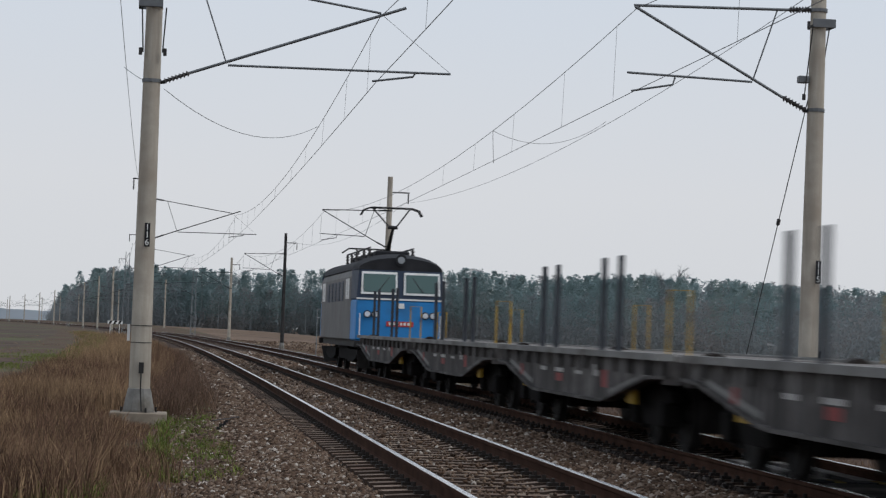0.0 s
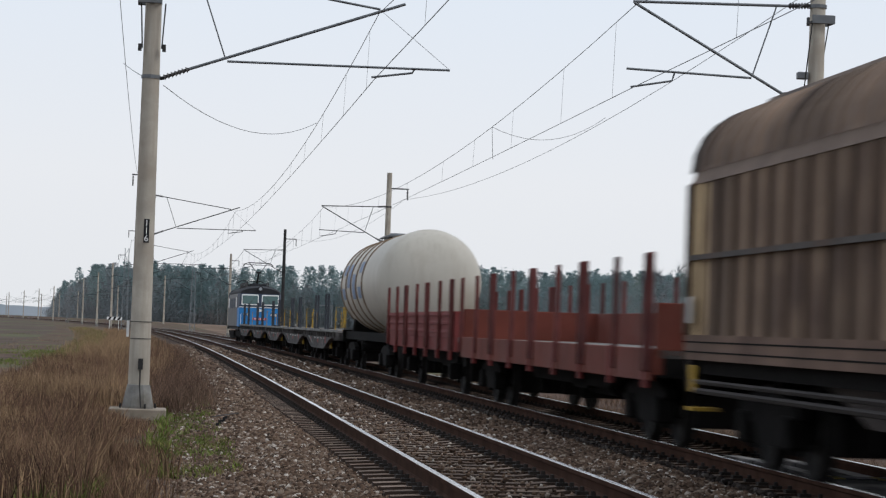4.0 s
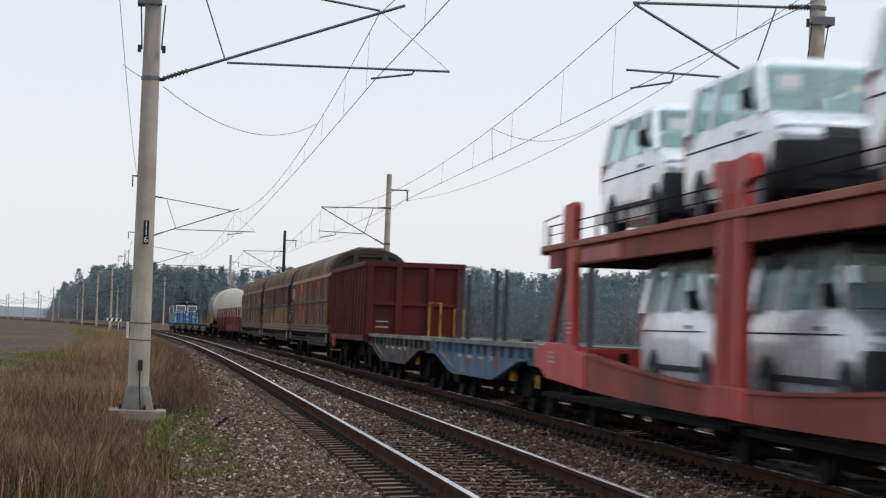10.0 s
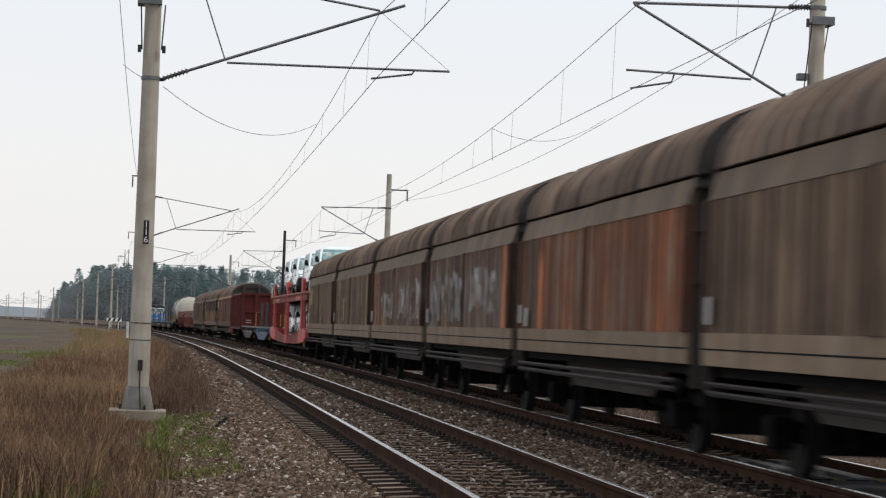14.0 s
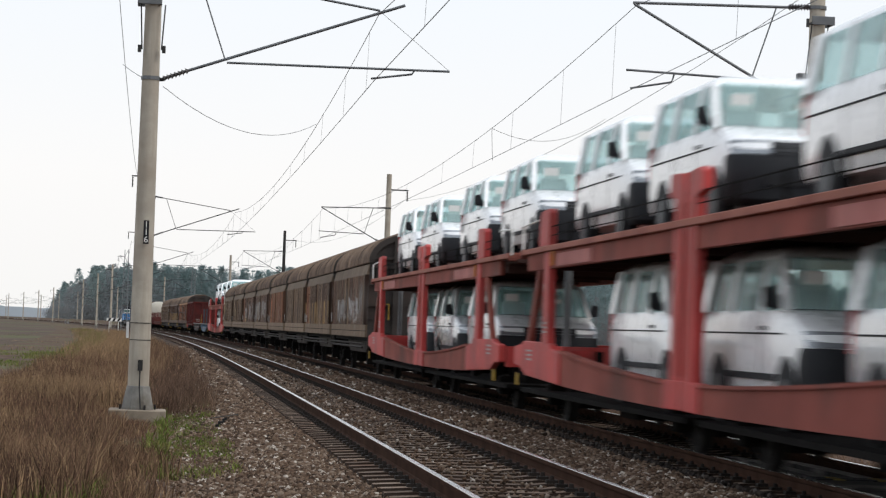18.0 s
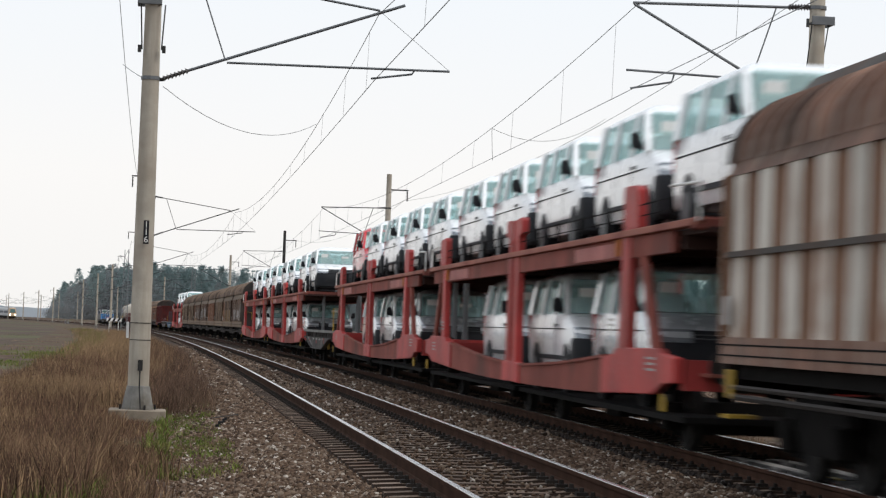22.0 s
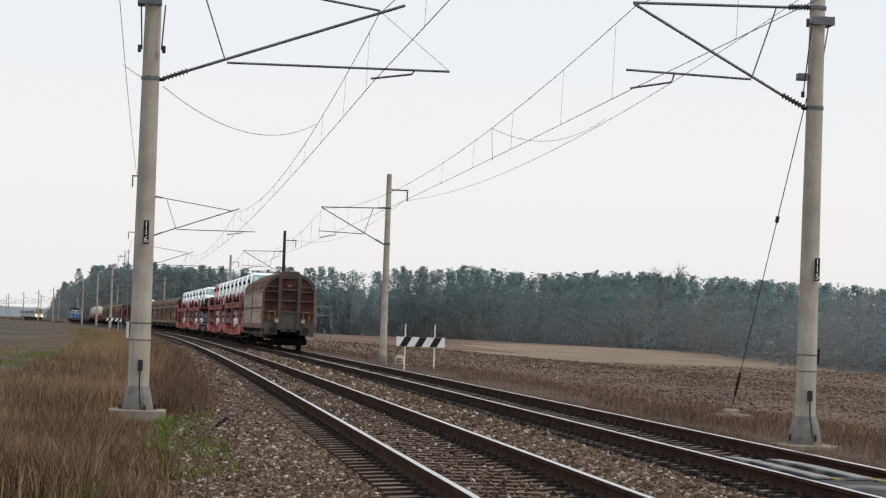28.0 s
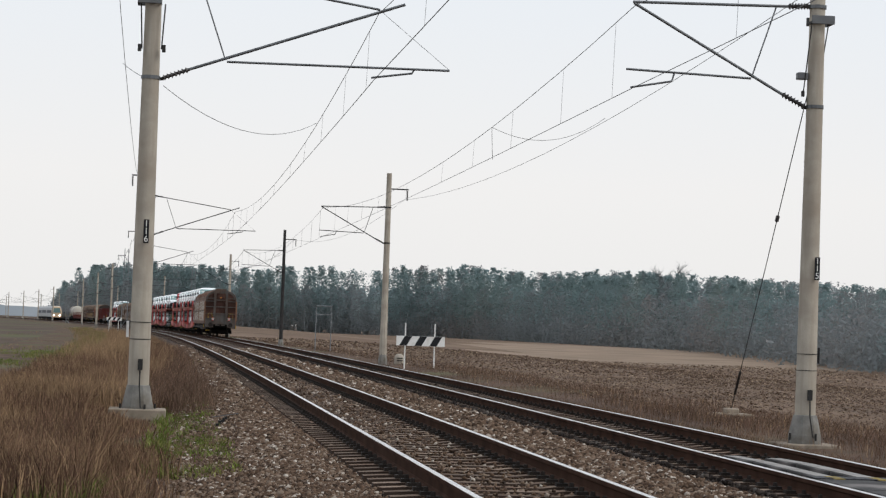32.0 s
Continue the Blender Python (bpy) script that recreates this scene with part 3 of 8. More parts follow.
def mast(s, side, digits="", near=False, steel=""):
    """A concrete mast with its bracket, standing at s; side -1 by the near track, 1 by the far one. The bracket reaches over its track."""
    lat = X_NEAR - 3.62 if side < 0 else X_FAR + 3.62
    zb = -0.16 if side < 0 else -0.30
    base = on_line(s, lat, zb)
    ob = tagged(new("catenary_mast"), "grey tapered concrete mast carrying the overhead line", "mast", "masts of the overhead line")
    ob.matrix_world = base
    top = 8.75 if near else 9.0
    seg = 20 if near else 10
    if steel == "lattice":
        tagged(ob, "grey steel lattice mast of the overhead line")
        a = Geo()
        lattice(a, 0, 0, -0.2, top, 0.34, 0.2)
        part("lattice_shaft", a, LATTICE, ob)
    elif steel:
        tagged(ob, "dark slim steel mast of the overhead line")
        part("shaft", Geo().lathe([(0.15, 0.0), (0.15, 1.2), (0.13, 4.5), (0.11, top)], seg), DARKSTEEL, ob, smooth=True)
    else:
        part("shaft", Geo().lathe([(0.178, 0.0), (0.172, 1.2), (0.150, 4.5), (0.122, top)], seg), CONCRETE, ob, smooth=True)
    flare = Geo()
    ang = [math.pi / 8 + math.pi / 4 * i for i in range(8)]
    slim = 1.0 if near else 0.82
    for r, h in ((0.285, -0.25), (0.28, 0.02), (0.205, 0.36), (0.185, 0.37)):
        r *= slim
        flare.v += [(r * math.cos(a), r * math.sin(a), h) for a in ang]
    flare.f += [(j * 8 + i, j * 8 + (i + 1) % 8, (j + 1) * 8 + (i + 1) % 8, (j + 1) * 8 + i) for j in range(3) for i in range(8)] + [tuple(range(24, 32))]
    part("foundation", flare, FOOT, ob, "pale concrete collar round the foot")
    if near:
        part("foundation_slab", Geo().box(-0.50, 0.50, -0.5, 0.5, -0.3, -0.12) if side > 0 else Geo().box(-0.47, 0.47, -0.5, 0.5, -0.34, -0.02), SLAB, ob, "flat earthy concrete slab", bevel=0.015)
        for a in ang[::2]:
            part("anchor_bolt", Geo().rod((0.31 * math.cos(a), 0.31 * math.sin(a), -0.06), (0.31 * math.cos(a), 0.31 * math.sin(a), 0.06), 0.018, seg=6), DARKSTEEL, ob)
    t = -side                                     # towards the track
    g = GALV if near else DARKSTEEL
    z0 = -zb
    tz = (5.31, 6.98) if side < 0 else (5.34, 7.06)
    reach = 3.78 if side < 0 else 3.22
    thick = 0.025 if near else 0.023
    zA = z0 + tz[0]
    if side < 0:
        # rising bracket tube with two insulators, top stay, and register tube below
        tube = Geo().rod((0.62 * t, 0, zA + 0.16), (reach + 0.42, 0, z0 + 6.74), thick)
        part("bracket_tube", tube, g, ob)
        a = Geo()
        insulator(a, (0.2 * t, 0, zA), (0.62 * t, 0, zA + 0.16))
        part("insulator", a, INSUL, ob)
        part("top_stay", Geo().rod((0.2, 0, z0 + 7.15), (reach, 0, z0 + 6.63), thick * 0.8), g, ob)
        a = Geo()
        insulator(a, (0.16, 0, z0 + 7.16), (0.55, 0, z0 + 7.1))
        part("insulator", a, INSUL, ob)
        part("register_tube", Geo().rod((1.25, 0, z0 + 5.63), (4.99, 0, z0 + 5.66), thick * 0.8), g, ob)
        part("stay_wire", Geo().rod((1.21, 0, z0 + 5.70), (0.72, 0, z0 + 7.09), 0.012), g, ob)
        part("steady_arm", Geo().line([(3.67, 0, z0 + 5.48), (4.36, 0.05, z0 + 5.59), (4.40, 0.05, z0 + 5.66)], 0.018), g, ob)
        part("span_wire", Geo().rod((3.78, 0, z0 + 6.62), (4.97, 0, z0 + 5.68), 0.004), g, ob)
    else:
        part("top_tube", Geo().rod((-0.5, 0, z0 + 7.05), (-reach, 0, z0 + 6.99), thick), g, ob)
        a = Geo()
        insulator(a, (-0.16, 0, z0 + 7.07), (-0.52, 0, z0 + 7.05), 0.06)
        part("insulator", a, INSUL, ob)
        part("bracket_tube", Geo().rod((-0.55, 0, zA + 0.18), (-reach + 0.02, 0, z0 + 6.97), thick), g, ob)
        a = Geo()
        insulator(a, (-0.18, 0, zA), (-0.58, 0, zA + 0.2), 0.06)
        part("insulator", a, INSUL, ob)
        part("register_tube", Geo().rod((-1.13, 0, z0 + 5.78), (-3.30, 0, z0 + 5.84), thick * 0.8), g, ob)
        part("stay_wire", Geo().rod((-1.12, 0, z0 + 5.80), (-0.72, 0, z0 + 7.05), 0.013), g, ob)
        part("steady_arm", Geo().line([(-3.22, 0, z0 + 5.53), (-2.5, 0.05, z0 + 5.67), (-2.46, 0.05, z0 + 5.80)], 0.018), g, ob)
    for zz in (zA - 0.02, z0 + 7.07):
        part("pivot_pin", Geo().rod((t * 0.10, 0, zz), (t * 0.22, 0, zz + 0.01), 0.03), DARKSTEEL, ob)
    # feeder bracket on the field side
    part("feeder_bracket", Geo().box(-0.1 if side < 0 else 0.1, side * 0.95, -0.03, 0.03, 8.22, 8.28), g, ob)
    a = Geo()
    insulator(a, (side * 0.9, 0, 8.2), (side * 0.9, 0, 7.72), 0.05)
    part("insulator", a, INSUL, ob)
    # clamps
    for zc in ((tz[0], 0.16), (tz[1], 0.16)):
        part("clamp", Geo().lathe([(0.158, zc[0] + z0 - 0.03), (0.158, zc[0] + z0 + 0.03)], 12), g, ob)
    if near:
        zc = (6.52 if side < 0 else 6.75) + z0
        shift = 0.06 * side
        for yy in (-0.2, 0.17):
            part("collar_channel", Geo().box(shift - 0.2, shift + 0.2, yy, yy + 0.03, zc, zc + 0.15), GALV, ob, "grey steel channel clamped round the shaft", bevel=0.008)
        for xx in (shift - 0.2, shift + 0.17):
            part("collar_side", Geo().box(xx, xx + 0.03, -0.17, 0.17, zc + 0.01, zc + 0.05), DARKSTEEL, ob)
        if side > 0:
            part("tie_rod", Geo().rod((-0.24, -0.12, z0 + 5.55), (-0.13, -0.15, zc), 0.011), DARKSTEEL, ob)
            part("tie_rod", Geo().rod((0.14, 0.12, z0 + 6.1), (0.23, 0.12, zc), 0.011), DARKSTEEL, ob)
            part("tie_block", Geo().box(-0.27, -0.22, -0.15, -0.09, z0 + 5.50, z0 + 5.60), DARKSTEEL, ob, bevel=0.006)
        else:
            for sx in (-0.2, 0.2):
                part("tie_rod", Geo().rod((sx * 0.8, -0.15, zc - 0.75), (sx * 1.0, -0.15, zc), 0.012), DARKSTEEL, ob)
                part("tie_block", Geo().box(sx - 0.03, sx + 0.03, -0.19, -0.12, zc - 0.80, zc - 0.68), DARKSTEEL, ob, bevel=0.006)
        zn = (2.55 if side < 0 else 2.37) + z0
        xn = 0.03 if side < 0 else 0.08
        plate = part("number_plate", Geo().box(xn - 0.045, xn + 0.045, -0.20, -0.19, zn, zn + 0.39), PLATE_BLACK, ob, "narrow black plate with white numerals")
        for i, d in enumerate(digits):
            cu = bpy.data.curves.new("numeral", "FONT")
            cu.body, cu.size, cu.align_x, cu.extrude = d, 0.145, "CENTER", 0.002
            tx = new("numeral", cu)
            tx.parent = plate
            tx.matrix_basis = Matrix.Translation((xn, -0.204, zn + 0.275 - 0.125 * i)) @ Matrix.Rotation(radians(90), 4, "X")
            cu.materials.append(PAINT_WHITE)
        part("earth_cable", Geo().line([(0.02, -0.2, 0.75), (0.02, -0.235, 0.35), (0.05, -0.35, 0.0)], 0.012), DARKSTEEL, ob)
        part("cable_clip", Geo().box(-0.02, 0.06, -0.22, -0.18, 0.62, 0.8), DARKSTEEL, ob)
        part("side_plate", Geo().box(-0.235, -0.19, -0.03, 0.03, 1.15, 1.42) if side < 0 else Geo().box(0.19, 0.215, -0.03, 0.03, 1.25, 1.52), PAINT_WHITE if side < 0 else PLATE_BLACK, ob)
        if side > 0:
            part("junction_box", Geo().box(-0.33, -0.15, -0.1, 0.06, 5.80 + z0, 5.92 + z0), GALV, ob, "small grey box", bevel=0.01)
        for zc in (1.12, 1.4):
            part("strap", Geo().lathe([(0.179, zc), (0.179, zc + 0.012)], 16), DARKSTEEL, ob)
    return ob


PITCH_S = 74.3
FIRST = 39.92
LATTICE = mat("weathered_lattice_steel", (0.22, 0.23, 0.235), 0.7, 0.2, 0.2)
STEEL_MASTS = {(-1, 3): "lattice", (1, 4): "lattice", (-1, 7): "lattice", (1, 2): "tube"}
for i in range(-7, 19):
    for side in (-1, 1):
        mast(FIRST + i * PITCH_S, side, "116" if side < 0 else "115", near=(i == 0), steel=STEEL_MASTS.get((side, i), ""))


def wire_span(name, s0, s1, ends, sag, r, label, n=18):
    """A hanging wire between (lat, z) ends at s0 and s1."""
    g = Geo()
    pts = []
    for i in range(n + 1):
        f = i / n
        lat = ends[0][0] * (1 - f) + ends[1][0] * f
        z = ends[0][1] * (1 - f) + ends[1][1] * f - 4 * sag * f * (1 - f)
        pts.append(rail_at(s0 + (s1 - s0) * f, lat, z)[0])
    g.line(pts, r, seg=5)
    return tagged(part(name, g, WIRE), label, "wire", "wires of the overhead line")


def build_wires():
    for i in range(-7, 18):
        a, b = FIRST + i * PITCH_S, FIRST + (i + 1) * PITCH_S
        rr = 0.0068 if i < 2 else 0.012
        even = i % 2 == 0
        for c, zc, rise, sag, s_even, s_odd in ((X_NEAR, 5.46, 1.10, 0.78, 0.11, 0.36), (X_FAR, 5.51, 1.43, 0.95, 0.42, 0.48)):
            e0, e1 = (c + s_even, c + s_odd) if even else (c + s_odd, c + s_even)
            wire_span("contact_wire", a, b, ((e0, zc), (e1, zc)), 0.03, rr, "thin dull contact wire over the track")
            wire_span("messenger_wire", a, b, ((e0 + 0.03, zc + rise), (e1 + 0.03, zc + rise)), sag, rr, "sagging carrier wire above the contact wire")
            if -1 <= i <= 3:
                for k in range(10):
                    f = (0.024, 0.098, 0.19, 0.28, 0.37, 0.5, 0.63, 0.72, 0.81, 0.9)[k]
                    e = e0 * (1 - f) + e1 * f
                    zcc = zc - 4 * 0.03 * f * (1 - f)
                    g = Geo().rod(rail_at(a + (b - a) * f, e + 0.03, zc + rise - 4 * sag * f * (1 - f))[0], rail_at(a + (b - a) * f, e, zcc)[0], 0.0035 if i < 1 else 0.007, seg=4)
                    tagged(part("dropper", g, WIRE), "fine vertical dropper between the wires", "dropper", "droppers")
        lat = X_FAR + 4.37
        z0, z1 = (8.0, 7.45) if even else (7.45, 8.0)
        wire_span("feeder_wire", a, b, ((lat, z0), (lat, z1)), 0.87, rr, "sagging feeder wire on the masts' field side")
        z0, z1 = (7.4, 8.2) if even else (8.2, 7.4)
        wire_span("feeder_wire", a, b, ((-1.05, z0), (-1.05, z1)), 1.15, rr, "sagging feeder wire on the masts' field side")

    def hang(name, p, q, sag, r=0.006):
        p, q = Vector(p), Vector(q)
        pts = [p.lerp(q, k / 14) - Vector((0, 0, 4 * sag * (k / 14) * (1 - k / 14))) for k in range(15)]
        tagged(part(name, Geo().line(pts, r, 5), WIRE), "loose hanging jumper cable", "cable", "jumper cables")
    f = (56.0 - FIRST) / PITCH_S
    hang("jumper_cable", (-0.25, 39.9, 5.18), rail_at(56.0, X_NEAR + 0.17, 5.46 + 1.10 - 4 * 0.78 * f * (1 - f))[0], 0.5)
    hang("jumper_cable", (-0.55, 39.95, 5.30), (-1.02, 44.0, 5.95), 0.02)
    f = (57.5 - FIRST) / PITCH_S
    top = rail_at(57.5, X_FAR + 0.46, 5.51 + 1.43 - 4 * 0.95 * f * (1 - f))[0]
    hang("jumper_cable", top, rail_at(63.5, X_FAR + 4.37, 7.16)[0], 0.45)
    hang("jumper_cable", top, rail_at(57.9, X_FAR + 0.44, 5.50)[0] + Vector((0.12, 0, 0)), 0.05)


build_wires()


# ---------------------------------------------------------------- rolling stock: shared pieces
BLACKISH = mat("grimy_running_gear", (0.010, 0.009, 0.0085), 0.9, 0.0, 0.35, 3, 30, spec=0.08)
WHEEL = mat("wheel_steel", (0.022, 0.020, 0.019), 0.75, 0.3, 0.3)
TREAD = mat("bright_wheel_tread", (0.5, 0.5, 0.5), 0.3, 1.0, 0.1)
ROOF_BROWN = mat("brown_sheet_roof", (0.247, 0.175, 0.127), 0.7, 0, 0.2, 1.5, 30, 0.002, (0.072, 0.050, 0.040), 0.4, 0.5, rand=0.45, streak=(0.150, 0.110, 0.09), cols=0.28)
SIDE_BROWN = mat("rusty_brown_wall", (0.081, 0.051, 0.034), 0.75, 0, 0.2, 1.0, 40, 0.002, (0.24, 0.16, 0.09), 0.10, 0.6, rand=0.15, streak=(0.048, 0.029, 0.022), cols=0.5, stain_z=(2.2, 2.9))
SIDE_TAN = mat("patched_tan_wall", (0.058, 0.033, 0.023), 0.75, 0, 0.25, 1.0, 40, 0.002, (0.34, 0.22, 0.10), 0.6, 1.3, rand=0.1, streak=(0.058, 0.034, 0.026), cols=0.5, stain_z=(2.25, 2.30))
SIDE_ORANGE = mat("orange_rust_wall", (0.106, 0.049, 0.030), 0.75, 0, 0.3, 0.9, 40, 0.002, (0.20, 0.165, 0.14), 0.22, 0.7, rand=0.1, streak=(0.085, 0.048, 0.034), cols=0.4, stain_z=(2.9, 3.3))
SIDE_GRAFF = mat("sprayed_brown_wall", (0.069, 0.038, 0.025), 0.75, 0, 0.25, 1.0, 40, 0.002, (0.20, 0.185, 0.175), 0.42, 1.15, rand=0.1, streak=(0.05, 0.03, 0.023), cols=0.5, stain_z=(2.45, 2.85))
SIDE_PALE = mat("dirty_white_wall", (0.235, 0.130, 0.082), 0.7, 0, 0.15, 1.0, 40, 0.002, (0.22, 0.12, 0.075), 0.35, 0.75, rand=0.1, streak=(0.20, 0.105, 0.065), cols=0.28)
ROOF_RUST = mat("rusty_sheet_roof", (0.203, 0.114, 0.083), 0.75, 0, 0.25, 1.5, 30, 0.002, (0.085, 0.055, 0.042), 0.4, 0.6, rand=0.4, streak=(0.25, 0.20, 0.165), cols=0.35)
# plain ribs paler than their sheets: light on the raised faces painted in
RIB_BROWN = mat("lit_brown_rib", (0.247, 0.168, 0.113), 0.75, 0, 0.25, 1.2, 30, 0.001, (0.085, 0.052, 0.04), 0.35, 0.8, rand=0.45)
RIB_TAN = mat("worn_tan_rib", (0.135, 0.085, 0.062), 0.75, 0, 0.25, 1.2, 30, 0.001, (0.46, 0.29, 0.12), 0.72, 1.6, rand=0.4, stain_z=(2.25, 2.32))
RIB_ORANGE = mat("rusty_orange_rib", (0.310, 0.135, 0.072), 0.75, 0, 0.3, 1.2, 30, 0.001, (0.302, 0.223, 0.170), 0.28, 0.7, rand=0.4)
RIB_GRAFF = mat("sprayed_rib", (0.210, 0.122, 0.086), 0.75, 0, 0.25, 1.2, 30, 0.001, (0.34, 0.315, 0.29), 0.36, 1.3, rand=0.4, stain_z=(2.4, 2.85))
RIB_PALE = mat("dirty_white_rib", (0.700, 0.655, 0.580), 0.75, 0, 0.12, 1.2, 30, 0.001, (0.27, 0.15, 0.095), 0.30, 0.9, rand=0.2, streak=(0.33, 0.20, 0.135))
BAND_TAN = mat("tan_roof_edge", (0.235, 0.168, 0.115), 0.75, 0, 0.2, 1.5, 30, 0, (0.30, 0.245, 0.185), 0.15, 0.8, rand=0.2, cols=0.2)
END_GREY = mat("grimy_end_wall", (0.088, 0.079, 0.072), 0.8, 0, 0.25, 1.2, 30, 0.002, (0.11, 0.062, 0.042), 0.40, 0.7, streak=(0.080, 0.056, 0.044))
END_DARK = mat("dark_end_wall", (0.052, 0.045, 0.041), 0.85, 0, 0.25, 1.2, 30, 0.002, (0.075, 0.048, 0.038), 0.4, 0.7)
END_RUST = mat("rusty_end_sheet", (0.054, 0.026, 0.019), 0.8, 0, 0.3, 1.2, 30, 0.002, (0.115, 0.062, 0.045), 0.3, 0.9)
OXIDE = mat("oxide_red_wagon", (0.098, 0.017, 0.015), 0.7, 0, 0.25, 1.2, 40, 0.002, (0.050, 0.016, 0.014), 0.45, 0.7, streak=(0.065, 0.018, 0.016), cols=0.3)
OXIDE_BROWN = mat("worn_red_brown_wagon", (0.140, 0.038, 0.026), 0.75, 0, 0.25, 1.2, 40, 0.002, (0.14, 0.054, 0.042), 0.45, 0.8)
FADED_RED = mat("faded_red_low_wall", (0.168, 0.035, 0.032), 0.7, 0, 0.2, 1.2, 40, 0.002, (0.165, 0.05, 0.045), 0.4, 0.8)
CARRIER_RED = mat("carrier_red_paint", (0.526, 0.065, 0.060), 0.5, 0, 0.2, 1.0, 30, 0, (0.30, 0.052, 0.046), 0.35, 0.9, rand=0.15, streak=(0.36, 0.075, 0.066))
CARRIER_DECK = mat("carrier_deck_rust", (0.253, 0.069, 0.052), 0.75, 0, 0.25, 1.0, 30, 0, (0.128, 0.052, 0.041), 0.35, 0.7)
FLAT_GREY = mat("grey_flat_wagon_sill", (0.070, 0.065, 0.063), 0.75, 0, 0.3, 1.2, 30, 0.002, (0.17, 0.162, 0.158), 0.42, 1.7, rand=0.15, streak=(0.018, 0.015, 0.014), cols=0.3)
FLAT_BLUE = mat("faded_blue_flat_wagon_sill", (0.081, 0.158, 0.240), 0.7, 0, 0.2, 1.2, 30, 0.002, (0.19, 0.19, 0.195), 0.3, 1.3, rand=0.1, streak=(0.045, 0.055, 0.07), cols=0.25)
PLANK = mat("grey_deck_plank", (0.20, 0.18, 0.165), 0.9, 0, 0.3, 1.5, 30, 0.002, rand=0.3)
TUBE = mat("grimy_tube", (0.030, 0.024, 0.021), 0.75, 0, 0.3)
STAKE = mat("dark_stake_steel", (0.048, 0.052, 0.060), 0.7, 0.2, 0.2)
END_TAN = mat("tan_end_sheet", (0.540, 0.400, 0.230), 0.75, 0, 0.3, 1.2, 30, 0.002, (0.16, 0.095, 0.06), 0.3, 0.9, rand=0.3, streak=(0.33, 0.22, 0.125), cols=0.3)
TANK_CREAM = mat("cream_tank_shell", (0.477, 0.442, 0.377), 0.5, 0, 0.07, 0.6, 12, 0, (0.358, 0.300, 0.236), 0.2, 0.5, streak=(0.426, 0.383, 0.322))
TANK_BAND = mat("rusty_tank_band", (0.203, 0.144, 0.095), 0.7, 0, 0.25, 2, 20)
MARK_BLUE = mat("faded_blue_marking", (0.203, 0.264, 0.383), 0.6, 0, 0.25)
MARK_RED = mat("red_marking", (0.45, 0.06, 0.06), 0.6, 0, 0.15)
MARK_WHITE = mat("white_marking", (0.42, 0.40, 0.38), 0.7, 0, 0.2)
SIGNAL_RED = mat("tail_sign_red", (0.62, 0.06, 0.06), 0.5, 0, 0.1)
LOCO_BLUE = mat("loco_blue_paint", (0.040, 0.22, 0.52), 0.45, 0, 0.12, 1.2, 30, 0, (0.05, 0.15, 0.30), 0.25, 0.8)
LOCO_NAVY = mat("loco_navy_paint", (0.035, 0.048, 0.075), 0.5, 0, 0.15, 1.2, 30)
LOCO_GREY = mat("loco_grey_side", (0.143, 0.140, 0.137), 0.6, 0, 0.2, 1.0, 30, 0.001, (0.11, 0.10, 0.095), 0.4, 0.6, streak=(0.15, 0.14, 0.13))
LOCO_ROOF = mat("sooty_loco_roof", (0.030, 0.030, 0.033), 0.8, 0, 0.3, 1.5, 30)
GLASS = glass("dark_cab_glass", (0.09, 0.15, 0.14), 0.8)
# greenish pane tint, paled to imitate the sky mirrored in it
VAN_GLASS = glass("sky_paled_van_glass", (0.42, 0.52, 0.50), 0.22)
RUBBER = mat("black_plastic", (0.022, 0.023, 0.026), 0.65, 0, 0.15)
LAMP_CLEAR = mat("clear_headlamp", (0.62, 0.66, 0.70), 0.12, 0.3, 0.1)
VAN_WHITE = mat("white_van_paint", (0.88, 0.885, 0.89), 0.3, 0, 0.02, 1, 5, coat=0.6, spec=0.5)
VAN_SILVER = mat("silver_van_paint", (0.62, 0.64, 0.66), 0.25, 0.25, 0.03, 1, 5, coat=0.6)
VAN_RED = mat("red_van_paint", (0.55, 0.035, 0.045), 0.3, 0, 0.03, 1, 5, coat=0.6)


def wheelset_parts(parent, y, r=0.46):
    axle = part("axle", Geo().rod((-0.7, y, r), (0.7, y, r), 0.08, seg=8), BLACKISH, parent)
    for sx in (-1, 1):
        g = Geo().lathe([(r + 0.03, -0.02), (r + 0.03, 0.012), (r, 0.03), (r, 0.12), (r - 0.06, 0.12), (r - 0.09, 0.08), (0.12, 0.06), (0.1, 0.14)], 24, axis="x")
        for i, v in enumerate(g.v):
            g.v[i] = (sx * (0.70 + v[0]), y + v[1], r + v[2])
        part("wheel", g, WHEEL, parent, smooth=True)
        box = Geo().box(sx * 1.0 - 0.13, sx * 1.0 + 0.13, y - 0.17, y + 0.17, r - 0.17, r + 0.17)
        part("axle_box", box, BLACKISH, parent, bevel=0.03)
        part("brake_block", Geo().box(sx * 0.78 - 0.10, sx * 0.78 + 0.10, y + r + 0.02, y + r + 0.16, r - 0.25, r + 0.3), BLACKISH, parent)
    part("brake_beam", Geo().box(-0.7, 0.7, y - r - 0.18, y - r - 0.06, r - 0.2, r + 0.2), BLACKISH, parent)
    return axle


